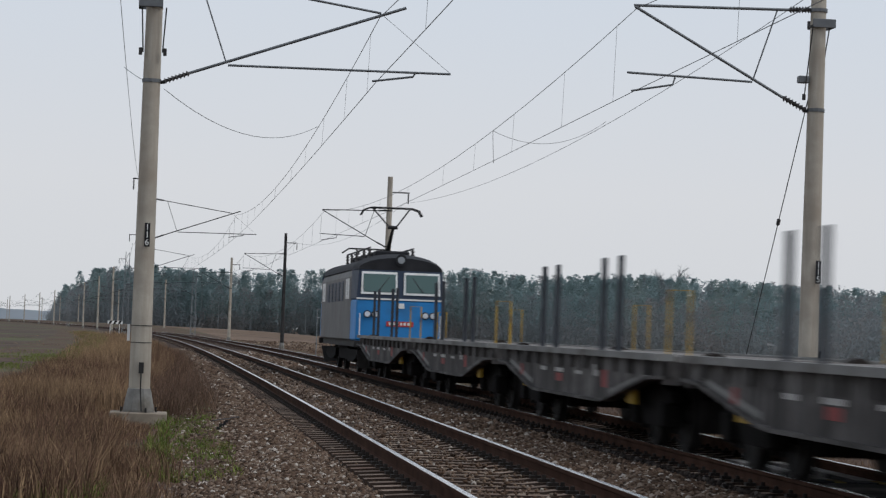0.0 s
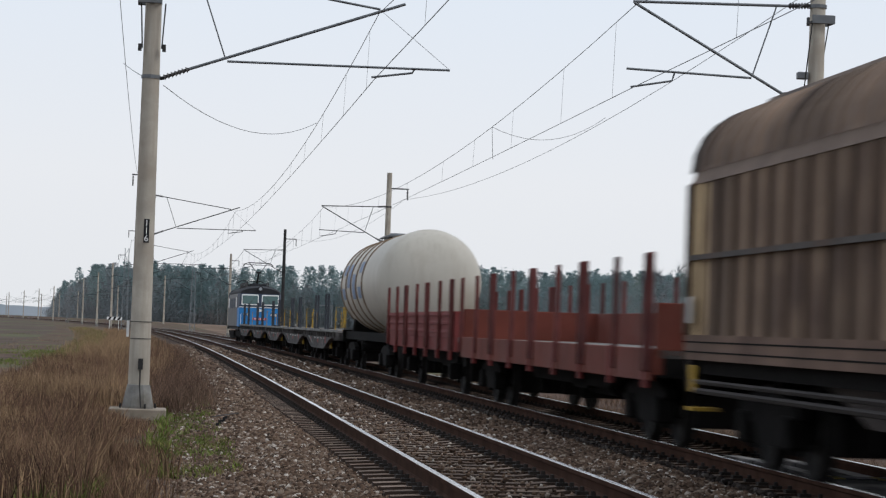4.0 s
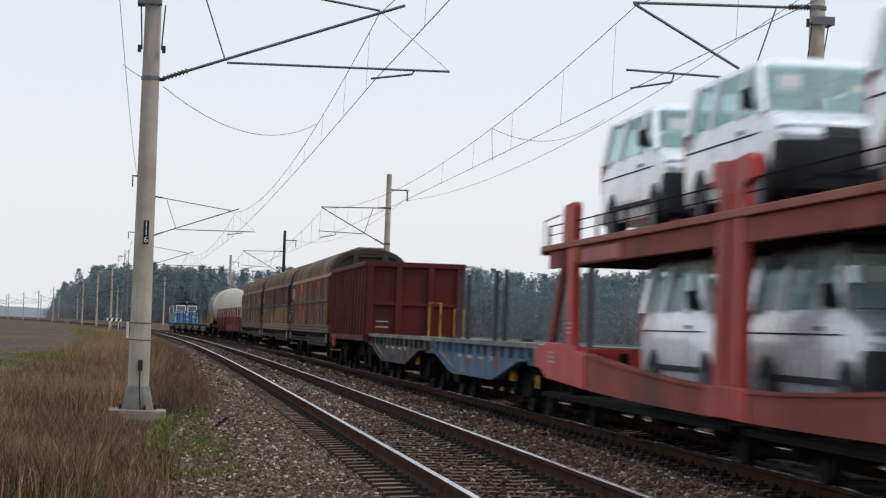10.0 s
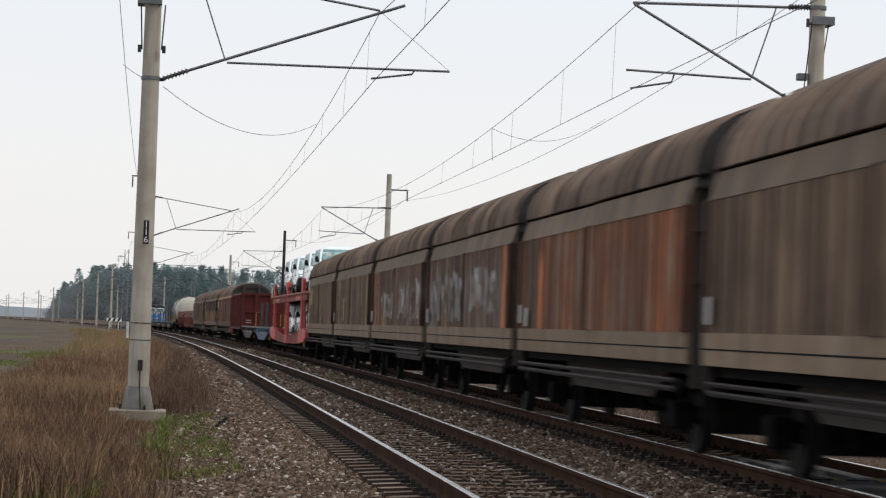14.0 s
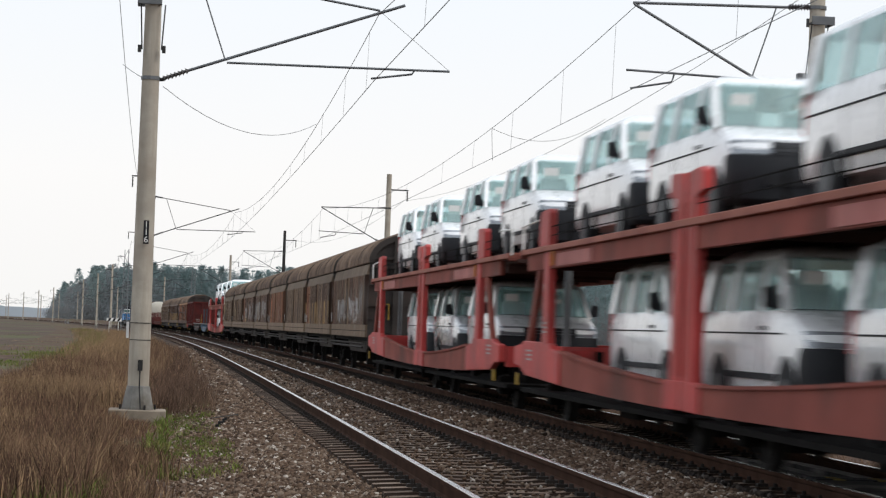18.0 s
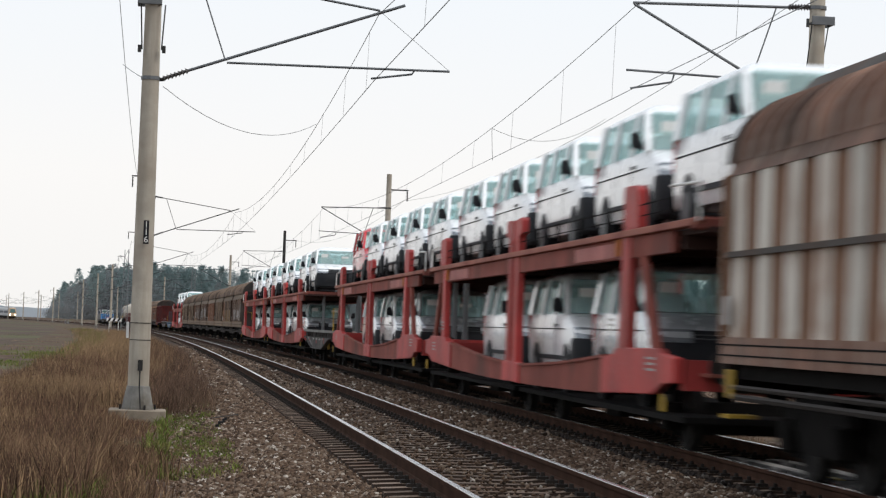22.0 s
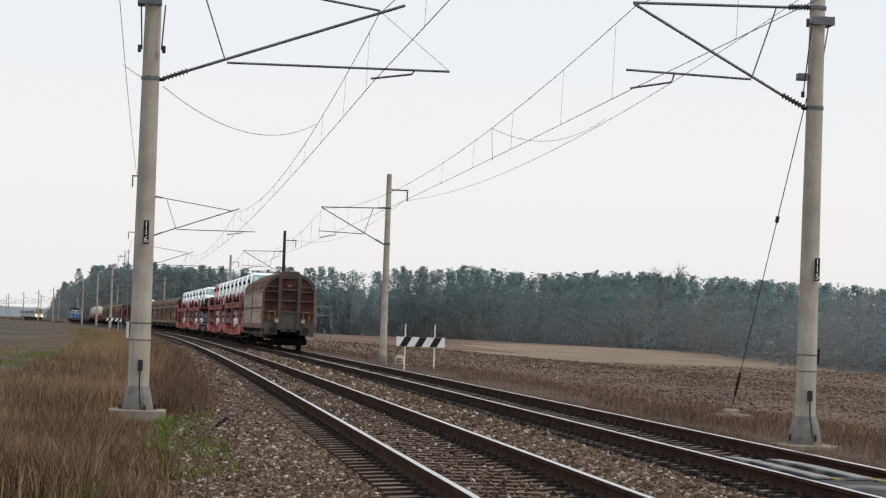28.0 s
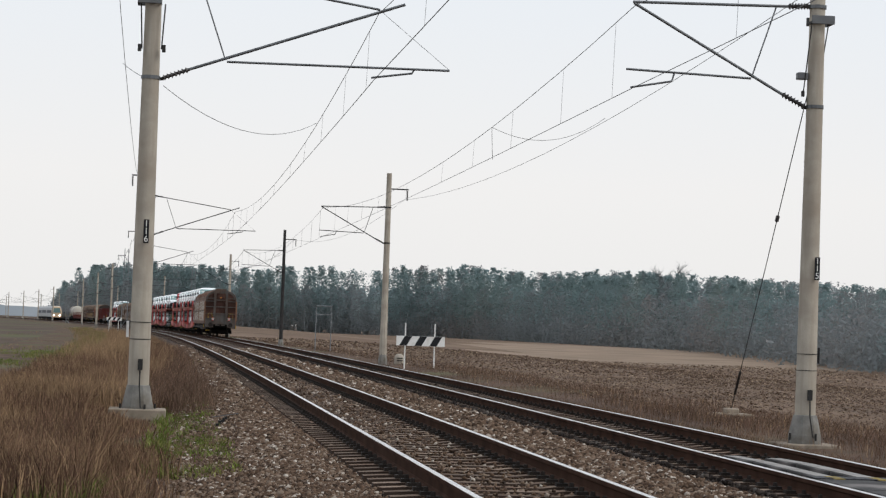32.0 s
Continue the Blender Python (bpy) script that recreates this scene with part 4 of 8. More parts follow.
def bogie(parent, yc, base=1.8):
    for dy in (-base / 2, base / 2):
        wheelset_parts(parent, yc + dy)
    for sx in (-1, 1):
        prof = [(yc - base / 2 - 0.35, 0.62), (yc - base / 2 - 0.3, 0.72), (yc - 0.5, 0.86), (yc + 0.5, 0.86), (yc + base / 2 + 0.3, 0.72), (yc + base / 2 + 0.35, 0.62),
                (yc + 0.55, 0.5), (yc + 0.4, 0.3), (yc - 0.4, 0.3), (yc - 0.55, 0.5)]
        part("bogie_side_frame", Geo().prism(prof, sx * 0.93, sx * 1.06, "x"), BLACKISH, parent)
    part("bogie_bolster", Geo().box(-0.9, 0.9, yc - 0.25, yc + 0.25, 0.55, 0.88), BLACKISH, parent)


def under_gear(parent, a, b, z0=0.30, z1=0.98):
    """Air tank, brake cylinder and rigging slung between the axles from a to b."""
    L = b - a
    part("air_tank", Geo().rod((-0.45, a + L * 0.2, 0.66), (-0.45, a + L * 0.42, 0.66), 0.21, seg=14), BLACKISH, parent)
    part("brake_cylinder", Geo().rod((0.1, a + L * 0.5, 0.66), (0.1, a + L * 0.62, 0.66), 0.18, seg=14), BLACKISH, parent)
    part("brake_rod", Geo().rod((0.0, a, 0.5), (0.0, b, 0.5), 0.035, seg=6), BLACKISH, parent)
    for f in (0.06, 0.48, 0.68, 0.94):
        part("hanger", Geo().box(-0.62, 0.62, a + L * f - 0.05, a + L * f + 0.05, 0.36, z1), BLACKISH, parent)
    part("equipment_box", Geo().box(0.3, 0.8, a + L * 0.7, a + L * 0.86, 0.38, 0.9), BLACKISH, parent, bevel=0.02)


def buffers(parent, half, z=1.06):
    for sy in (-1, 1):
        for sx in (-0.875, 0.875):
            g = Geo().rod((sx, sy * (half - 0.62), z), (sx, sy * (half - 0.08), z), 0.11, seg=12).rod((sx, sy * (half - 0.08), z), (sx, sy * half, z), 0.2, seg=16)
            part("buffer", g, TUBE, parent)
        part("coupling_hook", Geo().box(-0.06, 0.06, sy * (half - 0.7), sy * (half - 0.1), z - 0.16, z + 0.06), BLACKISH, parent)


def handrail(parent, x, y, z0, z1, w, along="y", m=None):
    """A bent yellow bar."""
    a, b = ((x, y - w / 2), (x, y + w / 2)) if along == "y" else ((x - w / 2, y), (x + w / 2, y))
    part("handrail", Geo().line([(*a, z0), (*a, z1), (*b, z1), (*b, z0)], 0.017), m or PAINT_YELLOW, parent, "yellow bent grab rail")


def corrugated(y0, y1, z0, z1, x, sign, pitch=0.86, depth=0.085, phase=0.0):
    """A wall sheet with upright trapezoid ribs, facing sign along x."""
    pts = [(y0, 0.0)]
    n = max(1, round((y1 - y0 - 0.2) / pitch))
    p = (y1 - y0 - 0.2) / n
    for i in range(n):
        a = y0 + 0.1 + i * p
        pts += [(a + 0.20 * p, 0), (a + 0.27 * p, depth), (a + 0.73 * p, depth), (a + 0.80 * p, 0)]
    pts.append((y1, 0.0))
    g, k = Geo(), len(pts)
    verts = [(x + sign * d, y, z0) for y, d in pts] + [(x + sign * d, y, z1) for y, d in pts] + [(x - sign * 0.05, y, z0) for y, d in pts] + [(x - sign * 0.05, y, z1) for y, d in pts]
    faces = []
    for i in range(k - 1):
        faces += [(i, i + 1, k + i + 1, k + i), (2 * k + i, 3 * k + i, 3 * k + i + 1, 2 * k + i + 1), (k + i, k + i + 1, 3 * k + i + 1, 3 * k + i), (i, 2 * k + i, 2 * k + i + 1, i + 1)]
    faces += [(0, k, 3 * k, 2 * k), (k - 1, 3 * k - 1, 4 * k - 1, 2 * k - 1)]
    return g.add(verts, faces)


def roof_arc(half, z0, z1, n=14, grow=0.0):
    """Points of the barrel roof, from one eaves to the other."""
    out = []
    for i in range(n + 1):
        a = math.pi * i / n
        c, s = math.cos(a), math.sin(a)
        out.append((-(half + grow) * math.copysign(abs(c) ** 0.86, c), z0 + (z1 - z0 + grow) * abs(s) ** 0.93))
    return out


def bar(g, y, x0, x1, z0, z1, d=0.06):
    g.box(x0, x1, min(y, y + d), max(y, y + d), z0, z1)


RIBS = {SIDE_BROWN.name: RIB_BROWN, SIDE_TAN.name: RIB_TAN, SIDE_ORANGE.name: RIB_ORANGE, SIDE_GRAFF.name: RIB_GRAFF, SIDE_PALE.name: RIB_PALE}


def spray_strokes(ob, y, z, w, h, seed):
    """Loose upright and curved strokes about (y, z), w wide and h high, on the wall facing -x; each is a part."""
    rng = random.Random(seed)
    n = max(3, round(w / 0.55))
    for i in range(n):
        c = y - w / 2 + (i + 0.5) * w / n
        bow, top, low = rng.uniform(-0.22, 0.22), z + h * rng.uniform(0.75, 1.0), z + h * rng.uniform(0.0, 0.2)
        pts = [(c + bow * math.sin(math.pi * k / 6) + 0.05 * rng.uniform(-1, 1), low + (top - low) * k / 6) for k in range(7)]
        if rng.random() < 0.6:
            pts += [(pts[-1][0] - 0.3 * w / n * k, pts[-1][1] - 0.05 * k * k) for k in range(1, 4)]
        r = rng.uniform(0.05, 0.085)
        edge = []
        for k, (ya, za) in enumerate(pts):
            (yp, zp), (yn, zn) = pts[max(0, k - 1)], pts[min(len(pts) - 1, k + 1)]
            L = math.hypot(yn - yp, zn - zp) + 1e-6
            edge.append((-(zn - zp) / L * r, (yn - yp) / L * r))
        ring = [(a - e, b - f) for (a, b), (e, f) in zip(pts, edge)] + [(a + e, b + f) for (a, b), (e, f) in zip(pts, edge)]
        k, m = len(pts), 2 * len(pts)
        faces = []
        for j in range(k - 1):
            faces += [(j, j + 1, k + j + 1, k + j), (m + j, m + k + j, m + k + j + 1, m + j + 1), (j, m + j, m + j + 1, j + 1), (k + j, k + j + 1, m + k + j + 1, m + k + j)]
        part("spray_mark", Geo().add([(-1.409, a, b) for a, b in ring] + [(-1.402, a, b) for a, b in ring], faces), SPRAY, ob, "pale sprayed stroke" if i == 0 else "")


SPRAY = mat("weathered_spray_paint", (0.460, 0.440, 0.420), 0.8, 0, 0.3, 2.0, 20, 0, (0.10, 0.065, 0.05), 0.5, 2.2)
RIB_GREY = mat("dusty_grey_rib", (0.135, 0.130, 0.128), 0.8, 0, 0.25, 1.2, 30, 0.001, (0.10, 0.07, 0.055), 0.35, 0.8, rand=0.3)
RIB_RUST = mat("bright_rust_rib", (0.520, 0.180, 0.075), 0.75, 0, 0.3, 1.2, 30, 0.001, (0.14, 0.055, 0.035), 0.4, 0.8, rand=0.4)
PINK_LABEL = mat("faded_red_label", (0.38, 0.13, 0.13), 0.7, 0, 0.2)


SILL_BROWN = mat("brown_lower_sill", (0.15, 0.095, 0.068), 0.75, 0, 0.25, 1.2, 30, 0, (0.085, 0.05, 0.038), 0.4, 0.8)
BAND_DIM = mat("dusty_brown_eaves", (0.165, 0.118, 0.090), 0.75, 0, 0.2, 1.5, 30, 0, (0.10, 0.07, 0.052), 0.3, 0.8)
BAND_TWIN = mat("brown_tan_eaves", (0.165, 0.120, 0.084), 0.75, 0, 0.2, 1.5, 30, 0, (0.14, 0.095, 0.068), 0.3, 0.8, rand=0.2, cols=0.2)
BAND_RUST = mat("rusty_tan_eaves", (0.34, 0.185, 0.095), 0.75, 0, 0.2, 1.5, 30, 0, (0.24, 0.12, 0.07), 0.3, 0.8)


def box_wagon(length, panels, side, label, axles="bogie", end=END_DARK, band=BAND_TAN, strap=True, tail=False, roof=ROOF_BROWN, accents=(), labels=(), spray=(), eaves=None):
    """A sliding-wall van with barrel roof."""
    ob = tagged(new("sliding_wall_wagon"), label, "freight wagon", "freight train")
    half = length / 2
    bl = half - 0.62
    W = 1.37
    twin = axles == "axle"
    if twin:
        bl = half - 0.42
    e_lo, e_hi, s_lo, s_hi = (2.92, 3.24, 1.10, 1.46) if twin else (3.13, 3.34, 1.14, 1.42)
    rng = random.Random(label)
    part("underframe", Geo().box(-1.25, 1.25, -bl, bl, 0.98, 1.16), BLACKISH, ob)
    sole = Geo().prism([(-half * 0.55, 0.98), (-half * 0.42, 0.62), (half * 0.42, 0.62), (half * 0.55, 0.98)], -1.02, -0.96, "x")
    part("sole_bar", sole, mat_sole(), ob)
    part("sole_bar", Geo().prism([(-half * 0.55, 0.98), (-half * 0.42, 0.62), (half * 0.42, 0.62), (half * 0.55, 0.98)], 0.96, 1.02, "x"), mat_sole(), ob)
    for sx in (-1, 1):
        part("sill", Geo().box(sx * 1.30, sx * 1.40, -bl, bl, s_lo, s_hi) if sx > 0 else Geo().box(-1.40, -1.30, -bl, bl, s_lo, s_hi), band, ob, "lighter lower sill")
        for zz in ((1.27,) if twin else (1.22, 1.33)):
            part("sill_groove", Geo().box(min(sx * 1.398, sx * 1.404), max(sx * 1.398, sx * 1.404), -bl, bl, zz, zz + 0.018), BLACKISH, ob)
        for zz, rr in ((0.90, 0.03), (0.80, 0.035)):
            part("running_rail", Geo().rod((sx * 1.42, -bl * 0.93, zz), (sx * 1.42, bl * 0.93, zz), rr, seg=6), TUBE, ob)
        step = (2 * bl - 0.1) / panels
        for i in range(panels):
            y0 = -bl + 0.05 + i * step
            x = sx * (W - (0.03 if i % 2 else 0.0))
            ya, yb = y0 + 0.03, y0 + step - 0.03
            pitch = 0.95 if axles == "bogie" else 0.55
            rib_m = RIBS.get(side.name)
            if sx < 0:
                # darker flat sheet with a separate paler standing rib every three quarters of a metre
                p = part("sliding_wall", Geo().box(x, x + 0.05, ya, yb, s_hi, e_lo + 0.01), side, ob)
                pt, rw = (1.05, 0.30) if tail else (0.72, 0.19) if axles == "bogie" else (0.60, 0.19)
                nr = round((yb - ya) / pt)
                for y_from, y_to, m in accents:
                    lo, hi = max(ya, y_from), min(yb, y_to)
                    if y_to - y_from < 3.0 and hi - lo > 0.3:
                        part("end_sheet", Geo().box(x - 0.006, x + 0.01, lo, hi, s_hi, e_lo), m[0] if isinstance(m, tuple) else m, p, "repainted end sheet of the wall")
                for q in range(nr):
                    c = ya + (q + 0.5) * (yb - ya) / nr
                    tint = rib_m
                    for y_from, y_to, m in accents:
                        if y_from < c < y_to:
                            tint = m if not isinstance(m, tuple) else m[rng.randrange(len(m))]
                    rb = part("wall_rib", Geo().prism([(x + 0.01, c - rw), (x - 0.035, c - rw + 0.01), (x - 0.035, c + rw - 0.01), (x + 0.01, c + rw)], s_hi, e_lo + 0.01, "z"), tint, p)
                    # rib flanks take the dark sheet colour, as painted shade beside each rib
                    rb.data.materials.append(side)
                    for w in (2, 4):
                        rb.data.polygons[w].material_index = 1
            else:
                p = part("sliding_wall", corrugated(ya, yb, s_hi, e_lo + 0.01, x, sx, pitch, 0.1), side, ob)
            part("corner_post", Geo().box(x - 0.06, x + 0.09 if sx > 0 else x + 0.06, y0, y0 + 0.14, s_hi, e_lo + 0.01) if sx > 0 else Geo().box(x - 0.09, x + 0.06, y0, y0 + 0.14, s_hi, e_lo + 0.01), side, p, bevel=0.01)
            part("corner_post", Geo().box(x - 0.06, x + 0.09, y0 + step - 0.14, y0 + step, s_hi, e_lo + 0.01) if sx > 0 else Geo().box(x - 0.09, x + 0.06, y0 + step - 0.14, y0 + step, s_hi, e_lo + 0.01), side, p, bevel=0.01)
            if twin and i == 0:
                part("middle_post", Geo().box(min(sx * 1.38, sx * 1.425), max(sx * 1.38, sx * 1.425), y0 + step - 0.16, y0 + step + 0.16, s_hi, e_lo), band, p, "tan post between the two sliding walls", bevel=0.01)
            if strap:
                part("strap", Geo().box(x + sx * 0.06 - 0.02, x + sx * 0.06 + 0.02, y0 + 0.05, y0 + step - 0.05, 2.26, 2.32), END_GREY, p)
            e = x + sx * 0.045
            part("eaves_band", Geo().prism([(e, e_lo), (e - sx * 0.09, e_hi), (e - sx * 0.16, e_hi), (e - sx * 0.12, e_lo)], y0 + 0.01, y0 + step - 0.01), eaves or band, p, "tan strip under the roof edge")
        # inspection labels, stencilled panels and sprayed strokes
        for y, z, w, h, m in labels:
            part("stencil_panel", Geo().box(sx * 1.412 - 0.004, sx * 1.412 + 0.004, y - w / 2, y + w / 2, z, z + h), m, ob)
        for k, (y, z, w, h) in enumerate(spray if sx < 0 else ()):
            spray_strokes(ob, y, z, w, h, k + len(label))
        part("data_panel", Geo().box(sx * 1.445 - 0.004, sx * 1.445 + 0.004, bl - 0.55, bl - 0.32, 1.55, 1.85), MARK_WHITE, ob)
        if axles == "bogie":
            for y in (-bl + 0.6, bl - 0.6):
                part("step_plate", Geo().box(min(sx * 1.40, sx * 1.44), max(sx * 1.40, sx * 1.44), y - 0.11, y + 0.11, 0.78, 1.08), PAINT_YELLOW, ob, "yellow step plate", bevel=0.01)
    arc = roof_arc(1.33, 3.28, 4.12)
    # one roof skin per panel with cross ribs standing on it
    step = (2 * bl - 0.1) / panels
    for i in range(panels):
        y0 = -bl + 0.05 + i * step
        grow = -0.03 if i % 2 else 0.0
        outer, inner = roof_arc(1.33, 3.28, 4.12, grow=grow), roof_arc(1.27, 3.28, 4.06, grow=grow)
        g = Geo()
        ya, yb = y0 + 0.01, y0 + step - 0.01
        k = len(outer)
        g.add([(x, ya, z) for x, z in outer] + [(x, yb, z) for x, z in outer] + [(x, ya, z) for x, z in inner] + [(x, yb, z) for x, z in inner],
              [(j, j + 1, k + j + 1, k + j) for j in range(k - 1)] + [(2 * k + j, 3 * k + j, 3 * k + j + 1, 2 * k + j + 1) for j in range(k - 1)]
              + [(j, 2 * k + j, 2 * k + j + 1, j + 1) for j in range(k - 1)] + [(k + j, k + j + 1, 3 * k + j + 1, 3 * k + j) for j in range(k - 1)])
        r = part("roof", g, roof, ob, "barrel roof of ribbed sheet", smooth=True)
        n = max(2, round(step / 0.62))
        up = roof_arc(1.33, 3.28, 4.12, grow=grow + 0.065)
        h = 0.12
        vs = [(x, -h, z) for x, z in outer] + [(x, h, z) for x, z in outer] + [(x, -h * 0.5, z) for x, z in up] + [(x, h * 0.5, z) for x, z in up]
        rib = Geo().add(vs, [(2 * k + j, 2 * k + j + 1, 3 * k + j + 1, 3 * k + j) for j in range(k - 1)] + [(j, j + 1, 2 * k + j + 1, 2 * k + j) for j in range(k - 1)] + [(k + j, 3 * k + j, 3 * k + j + 1, k + j + 1) for j in range(k - 1)]).mesh("roof_rib", smooth=True)
        for q in range(n):
            part("roof_rib", rib, roof, r, at=Matrix.Translation((0, ya + (q + 0.5) * (yb - ya) / n, 0)))
    part("ridge_crest", Geo().prism([(-0.60, 4.03), (0.60, 4.03), (0.46, 4.20), (-0.46, 4.20)] if not tail else [(-0.64, 4.05), (0.64, 4.05), (0.44, 4.26), (-0.44, 4.26)], -bl - 0.05, bl + 0.05), END_GREY if tail else roof, ob, "flat raised crest along the roof", bevel=0.02)
    # end walls
    wall_prof = [(-1.33, 1.1)] + arc + [(1.33, 1.1)]
    for sy in (-1, 1):
        y = sy * bl
        part("end_wall", Geo().prism(wall_prof, y - sy * 0.06, y), END_RUST if tail else end, ob)
        g = Geo()
        d = sy * 0.09
        for x0, x1 in ((-0.62, -0.42), (0.42, 0.62)):
            bar(g, y, x0, x1, 1.1, 3.96, d * 1.5)
        for zz in (1.62, 2.02, 2.62, 3.12, 3.38):
            bar(g, y, -1.33, -0.62, zz, zz + 0.07, d)
            bar(g, y, 0.62, 1.33, zz, zz + 0.07, d)
        for zz in (1.0, 2.02, 2.62, 3.22, 3.86):
            bar(g, y, -0.42, 0.42, zz, zz + 0.09, d)
        part("end_frame", g, end, ob, "grey framing of posts and rails")
        ribs = Geo()
        out, inn = roof_arc(1.36, 3.28, 4.15), roof_arc(1.2, 3.28, 3.98)
        for j in range(len(out) - 1):
            ribs.add([(out[j][0], y, out[j][1]), (out[j + 1][0], y, out[j + 1][1]), (inn[j + 1][0], y, inn[j + 1][1]), (inn[j][0], y, inn[j][1])]
                     + [(p[0], y + sy * 0.08, p[1]) for p in (out[j], out[j + 1], inn[j + 1], inn[j])],
                     [(4, 5, 6, 7), (0, 1, 5, 4), (2, 3, 7, 6)])
        part("end_hoop", ribs, end, ob, weld=True)
        for xa, xb, za, zb in ((-1.34, -0.62, 0.82, 1.62), (0.62, 1.34, 0.82, 1.62), (-0.42, 0.42, 1.12, 2.02)):
            part("lower_panel", Geo().box(xa, xb, min(y, y + sy * 0.05), max(y, y + sy * 0.05), za, zb), end, ob, "grey lower sheet")
        part("headstock", Geo().box(-1.3, 1.3, min(y, y - sy * 0.2), max(y, y - sy * 0.2), 0.85, 1.18), BLACKISH, ob)
        handrail(ob, -0.92, y + sy * 0.2, 1.62, 2.08, 0.34, "x")
        handrail(ob, 0.92, y + sy * 0.2, 1.62, 2.08, 0.34, "x")
        if axles == "bogie":
            part("foot_step", Geo().box(-1.3, -0.95, min(y, y + sy * 0.25), max(y, y + sy * 0.25), 0.55, 0.59), PAINT_YELLOW, ob)
        if tail and sy < 0:
            for sx in (-0.66, 0.76):
                t = part("tail_sign", Geo().box(sx - 0.1, sx + 0.1, y - 0.17, y - 0.14, 1.46, 1.70), MARK_WHITE, ob, "red and white reflective tail sign")
                for z0 in (1.46, 1.62):
                    part("red_field", Geo().prism([(sx - 0.1, z0), (sx + 0.1, z0), (sx, z0 + 0.08)] if z0 < 1.5 else [(sx - 0.1, 1.70), (sx, 1.62), (sx + 0.1, 1.70)], y - 0.176, y - 0.17), SIGNAL_RED, t)
            part("warning_plate", Geo().prism([(-0.11, 3.44), (0.11, 3.44), (0.07, 3.53), (-0.07, 3.53)], y - 0.1, y - 0.08), mat_warn(), ob)
    if axles == "bogie":
        for sy in (-1, 1):
            bogie(ob, sy * (half - 3.2))
        under_gear(ob, -half + 4.8, half - 4.8)
    else:
        under_gear(ob, -half + 3.2, half - 3.2)
        for sy in (-1, 1):
            wheelset_parts(ob, sy * (half - 2.35), 0.46)
            for sx in (-1, 1):
                part("leaf_spring", Geo().prism([(sy * (half - 2.35) - 0.6, 0.86), (sy * (half - 2.35), 0.7), (sy * (half - 2.35) + 0.6, 0.86), (sy * (half - 2.35), 0.92)], sx * 0.97, sx * 1.07, "x"), BLACKISH, ob)
    buffers(ob, half)
    return ob


SOLE = []
WARN = []


def mat_sole():
    if not SOLE:
        SOLE.append(mat("dusty_sole_bar", (0.085, 0.072, 0.066), 0.85, 0, 0.25, 1.2, 30))
    return SOLE[0]


def mat_warn():
    if not WARN:
        WARN.append(mat("orange_warning", (0.34, 0.13, 0.03), 0.6, 0, 0.1))
    return WARN[0]


DULL_RED = mat("dull_red_marking", (0.26, 0.065, 0.06), 0.7, 0, 0.3)
EDGE_GREY = mat("worn_deck_edge_steel", (0.20, 0.195, 0.185), 0.7, 0.1, 0.25, 1.2, 30, 0, (0.09, 0.08, 0.07), 0.4, 1.0)


